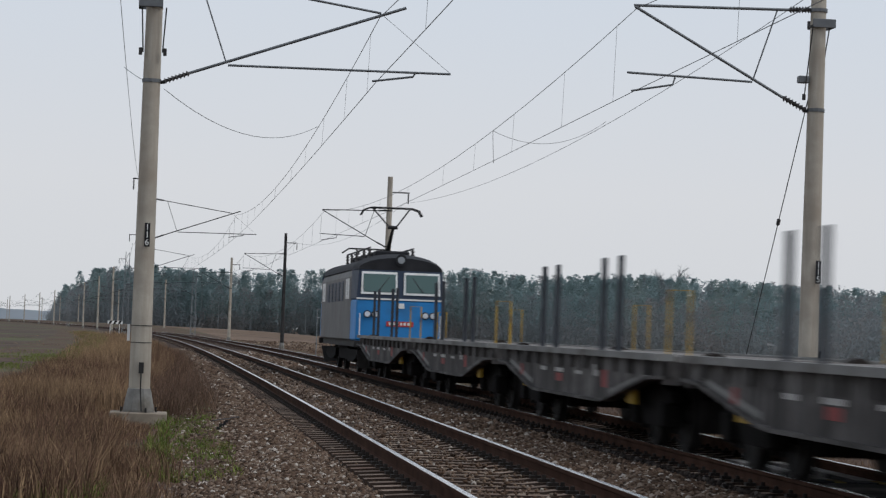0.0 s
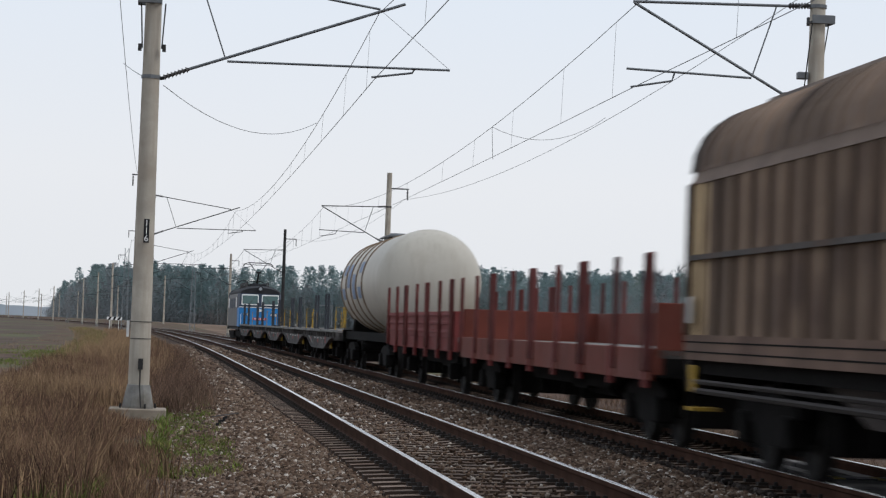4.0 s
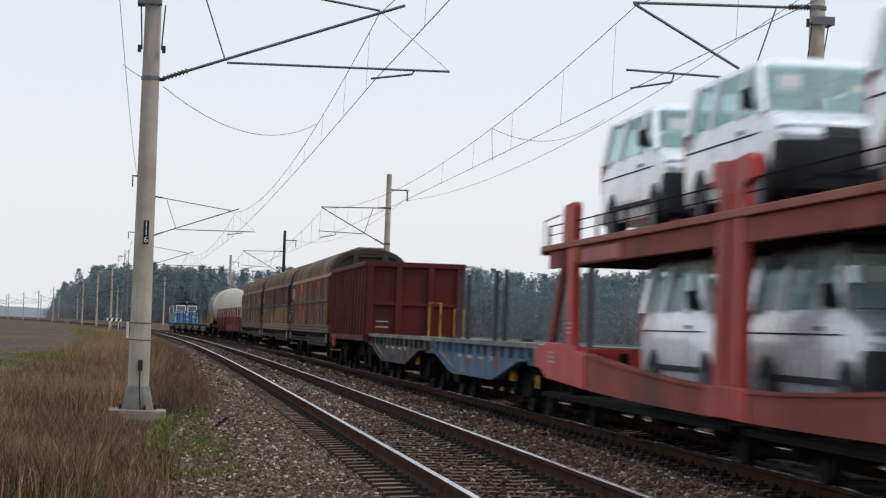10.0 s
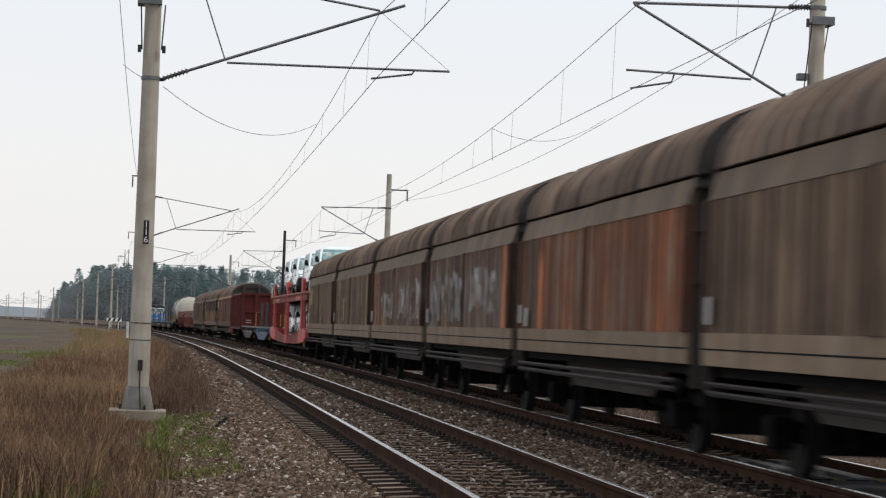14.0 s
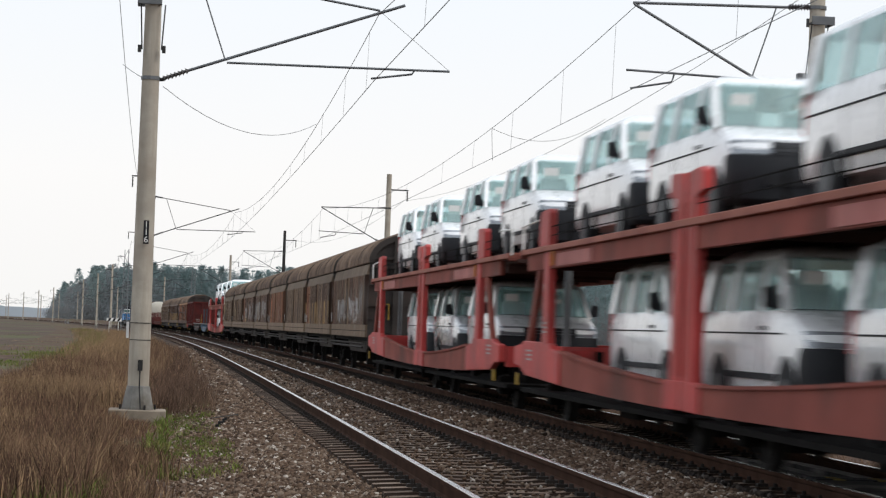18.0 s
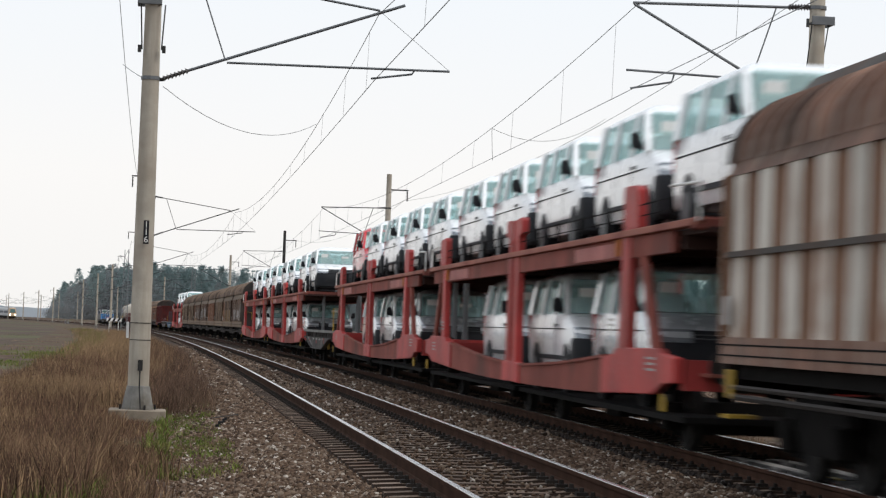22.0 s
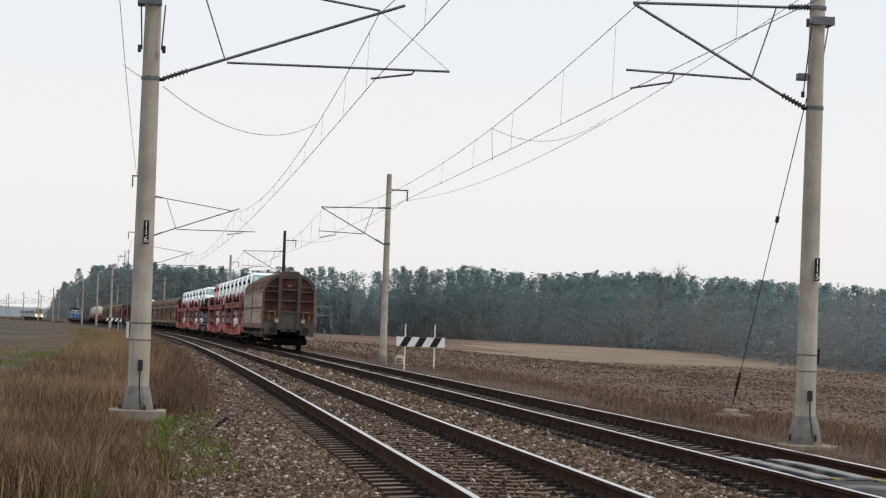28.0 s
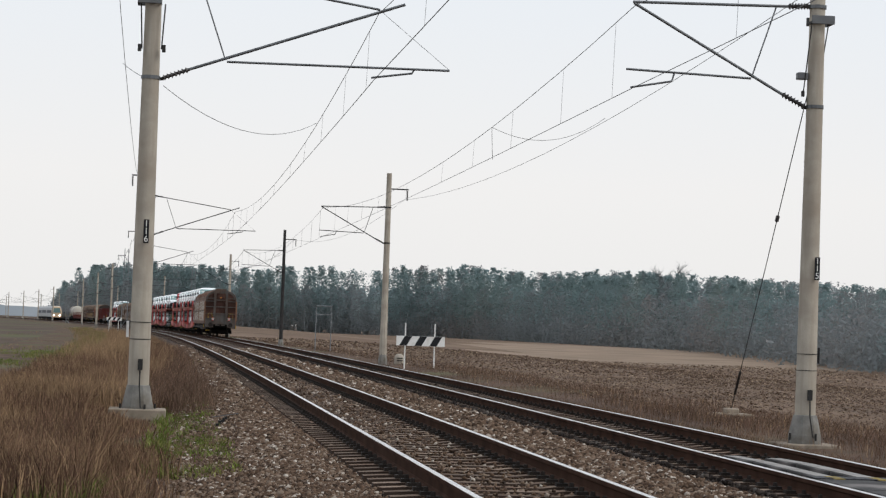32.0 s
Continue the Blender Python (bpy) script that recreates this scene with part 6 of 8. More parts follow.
# rusty edge plate, lighter than the beam: the light on it is painted in
CARRIER_EDGE = mat("lit_rusty_deck_edge", (0.33, 0.125, 0.09), 0.7, 0, 0.2, 1.0, 30, 0, (0.22, 0.07, 0.05), 0.35, 0.9)
# shade between the decks painted in over brown grime
DECK_DARK = mat("shaded_grimy_underside", (0.050, 0.026, 0.022), 0.85, 0, 0.3, 1.0, 30)
BRACKET = mat("orange_bracket_paint", (0.50, 0.16, 0.035), 0.6, 0, 0.15)
STRIPE_RED = mat("cleaned_pink_red_panel", (0.45, 0.16, 0.14), 0.6, 0, 0.2, 1.5, 20, 0, (0.30, 0.09, 0.08), 0.4, 1.2)
SEAT_COVER = mat("white_seat_cover", (0.72, 0.74, 0.73), 0.5, 0, 0.1)
LAMP_SHADE = mat("smoky_headlamp", (0.30, 0.32, 0.34), 0.12, 0.4, 0.1)


def delivery_van(paint, label):
    """A panel-sided bus; its nose points along -y. Length 4.9, width 1.9, height 1.97."""
    ob = tagged(new("delivery_van"), label, "van", "vans on the transporters")

    def outline(yf, yr, w, rf, rr):
        """Half of a rounded plan, from the middle of the front along the side to the middle of the rear."""
        pts = [((w - rf) * i / 3, yf) for i in range(4)]
        pts += [(w - rf + rf * math.sin(a), yf + 0.62 * rf * (1 - math.cos(a))) for a in [math.pi / 2 * i / 5 for i in range(1, 6)]]
        pts += [(w, yf + 0.62 * rf + (yr - rr - yf - 0.62 * rf) * i / 3) for i in range(1, 4)]
        pts += [(w - rr * (1 - math.cos(a)), yr - rr + rr * math.sin(a)) for a in [math.pi / 2 * i / 4 for i in range(1, 5)]]
        return pts + [(0.0, yr)]

    def loft(slices):
        """slices: rows of z, yf, yr, w, rf, rr. Closed above and below."""
        rings = []
        for z, yf, yr, w, rf, rr in slices:
            h = outline(yf, yr, w, rf, rr)
            rings.append([(x, y, z) for x, y in h] + [(-x, y, z) for x, y in reversed(h[1:-1])])
        k = len(rings[0])
        g = Geo().add([p for r in rings for p in r], [(j * k + i, j * k + (i + 1) % k, (j + 1) * k + (i + 1) % k, (j + 1) * k + i) for j in range(len(rings) - 1) for i in range(k)])
        g.f += [tuple(range(k - 1, -1, -1)), tuple(range((len(rings) - 1) * k, len(rings) * k))]
        return g

    def wid(z):
        return 0.95 if z < 1.0 else 0.95 - 0.15 * ((z - 1.0) / 0.95) ** 1.3
    part("body", loft([(0.34, -2.38, 2.40, 0.90, 0.35, 0.10), (0.42, -2.43, 2.44, 0.935, 0.42, 0.10), (0.70, -2.44, 2.45, 0.95, 0.46, 0.12), (0.86, -2.42, 2.45, 0.95, 0.48, 0.12), (0.98, -2.36, 2.44, 0.95, 0.5, 0.12),
                       (1.06, -2.22, 2.43, 0.946, 0.5, 0.12), (1.12, -2.00, 2.42, 0.94, 0.42, 0.12), (1.19, -1.74, 2.41, 0.93, 0.32, 0.12), (1.245, -1.54, 2.40, 0.915, 0.25, 0.12)]), paint, ob, smooth=True)
    part("roof", loft([(1.79, -0.93, 2.31, wid(1.79), 0.22, 0.10), (1.84, -0.88, 2.29, wid(1.84) - 0.005, 0.24, 0.12), (1.90, -0.74, 2.22, 0.75, 0.28, 0.16), (1.945, -0.52, 2.08, 0.66, 0.3, 0.2), (1.97, -0.2, 1.8, 0.45, 0.3, 0.25)]), paint, ob, smooth=True)

    def quad(name, pts, m, off, parent=None):
        a, b, c, d = (Vector(p) for p in pts)
        nrm = (b - a).cross(d - a).normalized() * off
        vs = [p - nrm for p in (a, b, c, d)] + [p + nrm * 0.3 for p in (a, b, c, d)]
        return part(name, Geo().add(vs, [(0, 3, 2, 1), (4, 5, 6, 7), (0, 1, 5, 4), (1, 2, 6, 5), (2, 3, 7, 6), (3, 0, 4, 7)]), m, parent or ob)
    for sx in (-1, 1):
        def sp(y, z, inn=0.0):
            return (sx * (wid(z) - inn), y, z)
        for ya, yb, yt, yu in ((-1.56, -1.38, -0.94, -0.80), (-0.44, -0.34, -0.44, -0.34), (0.88, 0.98, 0.88, 0.98), (2.08, 2.38, 2.02, 2.29)):
            quad("pillar", [sp(ya, 1.22), sp(yb, 1.22), sp(yu, 1.82), sp(yt, 1.82)], paint, 0.05)
        for name, ya, yb, yt, yu in (("front_window", -1.36, -0.45, -0.80, -0.45), ("side_window", -0.34, 0.88, -0.34, 0.88), ("rear_window", 0.98, 2.10, 0.98, 2.04)):
            quad(name, [sp(ya, 1.24), sp(yb, 1.24), sp(yu, 1.80), sp(yt, 1.80)], VAN_GLASS, 0.006)
        # black strip for the door rail and the painted shadow of the body crease
        part("side_rail", Geo().box(min(sx * 0.945, sx * 0.957), max(sx * 0.945, sx * 0.957), -1.35, 2.3, 0.985, 1.005), RUBBER, ob)
        part("side_trim", Geo().box(min(sx * 0.945, sx * 0.965), max(sx * 0.945, sx * 0.965), -1.08, 1.02, 0.50, 0.57), RUBBER, ob)
        part("door_gap", Geo().box(sx * 0.951 - 0.002, sx * 0.951 + 0.002, -0.40, -0.385, 0.42, 1.0).box(sx * 0.951 - 0.002, sx * 0.951 + 0.002, 0.90, 0.915, 0.42, 1.0), RUBBER, ob)
        part("door_handle", Geo().box(min(sx * 0.945, sx * 0.972), max(sx * 0.945, sx * 0.972), -0.64, -0.46, 1.03, 1.075), RUBBER, ob)
        part("mirror", Geo().add([(sx * 0.93, -1.22, 1.25), (sx * 1.13, -1.26, 1.27), (sx * 1.13, -1.26, 1.48), (sx * 1.02, -1.26, 1.50), (sx * 0.93, -1.12, 1.25), (sx * 1.13, -1.17, 1.27), (sx * 1.13, -1.17, 1.48), (sx * 1.02, -1.17, 1.50)],
                                 [(0, 1, 2, 3), (4, 5, 6, 7), (0, 1, 5, 4), (1, 2, 6, 5), (2, 3, 7, 6), (3, 0, 4, 7)]), RUBBER, ob, bevel=0.02)
        lamp = []
        for z, yf in ((0.86, -2.425), (1.03, -2.29)):
            lamp.append([(x, y, z) for x, y in outline(yf - 0.012, 2.4, 0.958, 0.5, 0.1)[3:8]])
        vs = [(sx * x, y, z) for row in lamp for x, y, z in row] + [(sx * (x - 0.04), y + 0.06, z) for row in lamp for x, y, z in row]
        part("headlamp", Geo().add(vs, [(i, i + 1, i + 6, i + 5) for i in range(4)] + [(10 + i, 15 + i, 16 + i, 11 + i) for i in range(4)] + [(5 + i, 6 + i, 16 + i, 15 + i) for i in range(4)] + [(i, 10 + i, 11 + i, 1 + i) for i in range(4)]), LAMP_SHADE, ob)
        part("tail_lamp", Geo().box(min(sx * 0.86, sx * 0.945), max(sx * 0.86, sx * 0.945), 2.34, 2.45, 0.82, 1.22), MARK_RED, ob)
        for y in (-1.52, 1.48):
            part("wheel_arch", Geo().rod((sx * 0.88, y, 0.36), (sx * 0.953, y, 0.36), 0.41, seg=20), RUBBER, ob)
            t = part("tyre", Geo().lathe([(0.2, -0.1), (0.31, -0.1), (0.335, -0.06), (0.335, 0.06), (0.31, 0.1), (0.2, 0.1)], 20, (sx * 0.87, y, 0.335), "x"), RUBBER, ob, smooth=True)
            part("rim", Geo().lathe([(0.2, -0.02), (0.2, 0.02), (0.05, 0.05), (0.001, 0.05)], 14, (sx * 0.955, y, 0.335), "x"), GALV, t)
        part("seat", Geo().box(sx * 0.42 - 0.24, sx * 0.42 + 0.24, -0.50, -0.32, 1.0, 1.52).box(sx * 0.42 - 0.12, sx * 0.42 + 0.12, -0.46, -0.36, 1.52, 1.70), SEAT_COVER, ob, "seat under a white plastic cover", bevel=0.03)
    w0, w1 = 0.86, 0.77
    quad("windscreen", [(w0, -1.53, 1.24), (-w0, -1.53, 1.24), (-w1, -0.93, 1.81), (w1, -0.93, 1.81)], VAN_GLASS, 0.008)
    quad("tailgate_window", [(-0.84, 2.38, 1.2), (0.84, 2.38, 1.2), (0.76, 2.29, 1.82), (-0.76, 2.29, 1.82)], VAN_GLASS, 0.008)
    part("dashboard", Geo().box(-0.82, 0.82, -1.52, -1.05, 1.16, 1.26), RUBBER, ob, bevel=0.03)
    part("front_bumper", loft([(0.28, -2.40, -1.95, 0.90, 0.36, 0.02), (0.34, -2.48, -1.95, 0.945, 0.44, 0.02), (0.62, -2.50, -1.95, 0.965, 0.46, 0.02), (0.80, -2.47, -1.98, 0.962, 0.47, 0.02), (0.855, -2.44, -2.05, 0.955, 0.48, 0.02)]), RUBBER, ob, "unpainted black bumper", smooth=True)
    part("grille", Geo().add([(-0.50, -2.455, 0.85), (0.50, -2.455, 0.85), (0.50, -2.335, 1.02), (-0.50, -2.335, 1.02), (-0.50, -2.3, 0.85), (0.50, -2.3, 0.85), (0.50, -2.2, 1.02), (-0.50, -2.2, 1.02)],
                             [(0, 1, 2, 3), (4, 5, 6, 7), (0, 1, 5, 4), (1, 2, 6, 5), (2, 3, 7, 6), (3, 0, 4, 7)]), RUBBER, ob)
    part("grille_bar", Geo().rod((-0.48, -2.425, 0.91), (0.48, -2.425, 0.91), 0.008, seg=6).rod((-0.48, -2.395, 0.96), (0.48, -2.395, 0.96), 0.008, seg=6), GALV, ob)
    part("badge_disc", Geo().rod((0, -2.36, 0.945), (0, -2.44, 0.93), 0.085, seg=16), LAMP_CLEAR, ob)
    part("air_intake", Geo().box(-0.60, 0.60, -2.512, -2.45, 0.50, 0.60), PLATE_BLACK, ob)
    part("paper_sheet", Geo().box(-0.72, -0.46, -1.24, -1.235, 1.46, 1.66).box(0.1, 0.4, -1.26, -1.255, 1.42, 1.58), PAINT_WHITE, ob)
    part("rear_bumper", Geo().box(-0.92, 0.92, 2.36, 2.50, 0.34, 0.62), RUBBER, ob, bevel=0.04)
    return ob


def locomotive(length=16.7):
    ob = tagged(new("electric_locomotive"), "blue and grey electric locomotive with black roof and raised pantograph", "locomotive", "freight train")
    half = length / 2
    bl = half - 0.65
    W = 1.44
    side = [(-W, 1.05), (-W, 3.05), (-1.36, 3.28), (1.36, 3.28), (W, 3.05), (W, 1.05)]
    part("body", Geo().prism(side, -bl + 1.3, bl - 1.3), LOCO_GREY, ob, bevel=0.04)
    for sy in (-1, 1):
        # cab: waist up leans back a little
        y0, y1, y2 = sy * (bl - 1.29), sy * (bl - 0.02), sy * (bl - 0.28)

        def cab(z0, z1, ya, yb, wa, wb):
            vs = [(-W, y0, z0), (W, y0, z0), (W, y0, z1), (-W, y0, z1), (-wa, ya, z0), (wa, ya, z0), (wb, yb, z1), (-wb, yb, z1)]
            return Geo().add(vs, [(0, 1, 2, 3), (4, 5, 6, 7), (0, 1, 5, 4), (1, 2, 6, 5), (2, 3, 7, 6), (3, 0, 4, 7)])
        part("cab_front_lower", cab(1.05, 2.32, y1, y1, 1.36, 1.36), LOCO_BLUE, ob, "bright blue lower cab front", bevel=0.05)
        part("cab_front_upper", cab(2.32, 3.28, y1, y2, 1.36, 1.28), LOCO_NAVY, ob, "navy window band", bevel=0.04)
        part("waist_stripe", Geo().box(-1.37, 1.37, min(y1, y1 + sy * 0.012), max(y1, y1 + sy * 0.012), 2.33, 2.38), PAINT_WHITE, ob)
        for sx in (-1, 1):
            def fp(x, z):
                t = (z - 2.32) / 0.96
                return (x, y1 + (y2 - y1) * t + sy * 0.012, z)
            xa, xb = sx * 0.16, sx * 1.16
            lo, hi = min(xa, xb), max(xa, xb)
            frm = part("window_frame", Geo().add([fp(lo - 0.07, 2.50), fp(hi + 0.07, 2.50), fp(hi + 0.05, 3.20), fp(lo - 0.05, 3.20)] + [(p[0], p[1] + sy * 0.03, p[2]) for p in (fp(lo - 0.07, 2.50), fp(hi + 0.07, 2.50), fp(hi + 0.05, 3.20), fp(lo - 0.05, 3.20))],
                                                 [(4, 5, 6, 7), (0, 1, 5, 4), (1, 2, 6, 5), (2, 3, 7, 6), (3, 0, 4, 7)]), PAINT_WHITE, ob, "white window surround")
            c = [fp(lo, 2.57), fp(hi, 2.57), fp(hi, 3.13), fp(lo, 3.13)]
            part("cab_window", Geo().add([(p[0], p[1] + sy * 0.034, p[2]) for p in c] + [(p[0], p[1] + sy * 0.045, p[2]) for p in c],
                                         [(0, 1, 2, 3), (4, 5, 6, 7), (0, 1, 5, 4), (1, 2, 6, 5), (2, 3, 7, 6), (3, 0, 4, 7)]), GLASS, frm)
            for dx in (0.78, 1.02):
                h = part("lamp_housing", Geo().rod((sx * dx, y1 - sy * 0.02, 1.88), (sx * dx, y1 + sy * 0.07, 1.88), 0.115, seg=16), DARKSTEEL, ob)
                part("lens", Geo().rod((sx * dx, y1 + sy * 0.07, 1.88), (sx * dx, y1 + sy * 0.08, 1.88), 0.085, seg=16), LAMP_CLEAR, h)
            part("grab_rail", Geo().rod((sx * 1.25, y1 + sy * 0.05, 1.2), (sx * 1.25, y1 + sy * 0.05, 1.9), 0.018), PAINT_WHITE, ob)
            part("wiper", Geo().rod((sx * 0.7, y1 - sy * 0.0, 2.6), (sx * 0.35, y2 + sy * 0.11, 3.05), 0.012), DARKSTEEL, ob)
            # cab side windows
            for q in range(2):
                ya = sy * (bl - 2.2 - 0.75 * q)
                part("side_window", Geo().box(min(sx * 1.435, sx * 1.452), max(sx * 1.435, sx * 1.452), ya - 0.25, ya + 0.25, 2.35, 3.0), PAINT_WHITE, ob)
        part("number_board", Geo().box(-0.42, 0.42, min(y1, y1 + sy * 0.02), max(y1, y1 + sy * 0.02), 1.52, 1.68), MARK_RED, ob, "red number board")
        for q in range(6):
            part("numeral_bar", Geo().box(-0.34 + q * 0.115, -0.27 + q * 0.115, y1 + sy * 0.02, y1 + sy * 0.026, 1.56, 1.645), PAINT_WHITE, ob)
        part("emblem", Geo().box(-0.12, 0.12, min(y1, y1 + sy * 0.02), max(y1, y1 + sy * 0.02), 2.08, 2.24), PAINT_WHITE, ob)
        h = part("top_lamp", Geo().rod((0, y2 - sy * 0.1, 3.58), (0, y2 + sy * 0.08, 3.58), 0.18, seg=16), LOCO_ROOF, ob)
        part("lens", Geo().rod((0, y2 + sy * 0.08, 3.58), (0, y2 + sy * 0.09, 3.58), 0.11, seg=16), LAMP_SHADE, h)
        roof = []
        arc = [(-1.42 * math.cos(math.pi * i / 12), 3.28 + 0.52 * math.sin(math.pi * i / 12)) for i in range(13)]
        vs = [(x, y0, z) for x, z in arc] + [(x * 0.93, y2, 3.26 + (z - 3.28) * 0.75) for x, z in arc]
        k = len(arc)
        part("cab_roof", Geo().add(vs, [(i, i + 1, k + i + 1, k + i) for i in range(k - 1)] + [tuple(range(k)), tuple(range(2 * k - 1, k - 1, -1))]), LOCO_ROOF, ob, smooth=True)
        part("buffer_beam", Geo().box(-1.4, 1.4, min(y1 - sy * 0.3, y1), max(y1 - sy * 0.3, y1) - 0.0, 0.85, 1.05), DARKSTEEL, ob)
        part("snow_plough", Geo().add([(-1.2, y1 - sy * 0.4, 0.2), (1.2, y1 - sy * 0.4, 0.2), (1.3, y1 - sy * 0.1, 0.75), (-1.3, y1 - sy * 0.1, 0.75), (-1.2, y1 - sy * 0.48, 0.2), (1.2, y1 - sy * 0.48, 0.2), (1.3, y1 - sy * 0.2, 0.75), (-1.3, y1 - sy * 0.2, 0.75)],
                                     [(0, 1, 2, 3), (4, 5, 6, 7), (0, 1, 5, 4), (1, 2, 6, 5), (2, 3, 7, 6), (3, 0, 4, 7)]), DARKSTEEL, ob)
    arc = [(-1.40 * math.cos(math.pi * i / 12), 3.27 + 0.5 * math.sin(math.pi * i / 12)) for i in range(13)]
    part("roof", Geo().prism(arc, -bl + 1.3, bl - 1.3), LOCO_ROOF, ob, smooth=True)
    for y in (-4.2, -2.2, 0.6, 2.6, 4.4):
        part("roof_gear", Geo().box(-0.55, 0.55, y - 0.55, y + 0.55, 3.7, 3.95), LOCO_ROOF, ob, bevel=0.04)
        a = Geo()
        for dx in (-0.7, 0.7):
            insulator(a, (dx, y, 3.6), (dx, y, 4.02), 0.08, 4)
        part("roof_insulator", a, INSUL, ob)
    part("bus_bar", Geo().rod((-0.7, -4.4, 4.05), (-0.7, 4.6, 4.05), 0.03).rod((0.7, -4.4, 4.05), (0.7, 4.6, 4.05), 0.03), DARKSTEEL, ob)
    pg = Geo()
    yp = -4.6
    pg.rod((0, yp + 1.6, 4.0), (0.02, yp + 0.2, 4.72), 0.075, 0.05).rod((-0.16, yp + 0.2, 4.72), (0.16, yp + 0.2, 4.72), 0.06)
    for sx in (-1, 1):
        pg.rod((sx * 0.12, yp + 0.2, 4.74), (sx * 0.55, yp + 0.75, 5.28), 0.025)
        pg.line([(sx * 0.55, yp + 0.55, 5.30), (sx * 0.62, yp + 0.75, 5.34), (sx * 0.55, yp + 0.95, 5.30)], 0.02)
    for dy in (0.55, 0.95):
        pg.line([(-1.0, yp + dy, 5.12), (-0.9, yp + dy, 5.29), (-0.68, yp + dy, 5.37), (0.68, yp + dy, 5.37), (0.9, yp + dy, 5.29), (1.0, yp + dy, 5.12)], 0.026)
    part("pantograph", pg, DARKSTEEL, ob, "raised pantograph")
    pg = Geo()
    yp = 4.6
    for sx in (-0.5, 0.5):
        pg.rod((sx, yp - 0.9, 4.05), (sx * 0.4, yp + 0.9, 4.15), 0.035).rod((sx * 0.4, yp + 0.9, 4.15), (sx * 0.9, yp - 0.7, 4.24), 0.025)
    pg.line([(-0.95, yp - 0.7, 4.1), (-0.7, yp - 0.7, 4.27), (0.7, yp - 0.7, 4.27), (0.95, yp - 0.7, 4.1)], 0.03)
    part("pantograph", pg, DARKSTEEL, ob, "folded pantograph")
    for sx in (-1, 1):
        for i in range(5):
            y = -3.0 + i * 1.5
            g = Geo().box(min(sx * 1.43, sx * 1.455), max(sx * 1.43, sx * 1.455), y - 0.5, y + 0.5, 2.3, 2.95)
            for q in range(6):
                g.box(min(sx * 1.45, sx * 1.47), max(sx * 1.45, sx * 1.47), y - 0.47, y + 0.47, 2.34 + q * 0.1, 2.38 + q * 0.1)
            part("louvre", g, LOCO_NAVY, ob)
        part("skirt", Geo().box(min(sx * 1.2, sx * 1.3), max(sx * 1.2, sx * 1.3), -bl + 1.0, bl - 1.0, 0.85, 1.06), DARKSTEEL, ob)
    part("under_gear", Geo().box(-1.1, 1.1, -1.8, 1.8, 0.4, 1.0), BLACKISH, ob)
    for sy in (-1, 1):
        for dy in (-1.6, 1.6):
            wheelset_parts(ob, sy * 4.15 + dy, 0.6)
        for sx in (-1, 1):
            part("bogie_side_frame", Geo().prism([(sy * 4.15 - 2.3, 0.75), (sy * 4.15 + 2.3, 0.75), (sy * 4.15 + 2.1, 0.5), (sy * 4.15 + 0.8, 0.35), (sy * 4.15 - 0.8, 0.35), (sy * 4.15 - 2.1, 0.5)], sx * 1.05, sx * 1.2, "x"), BLACKISH, ob)
    buffers(ob, half)
    return ob


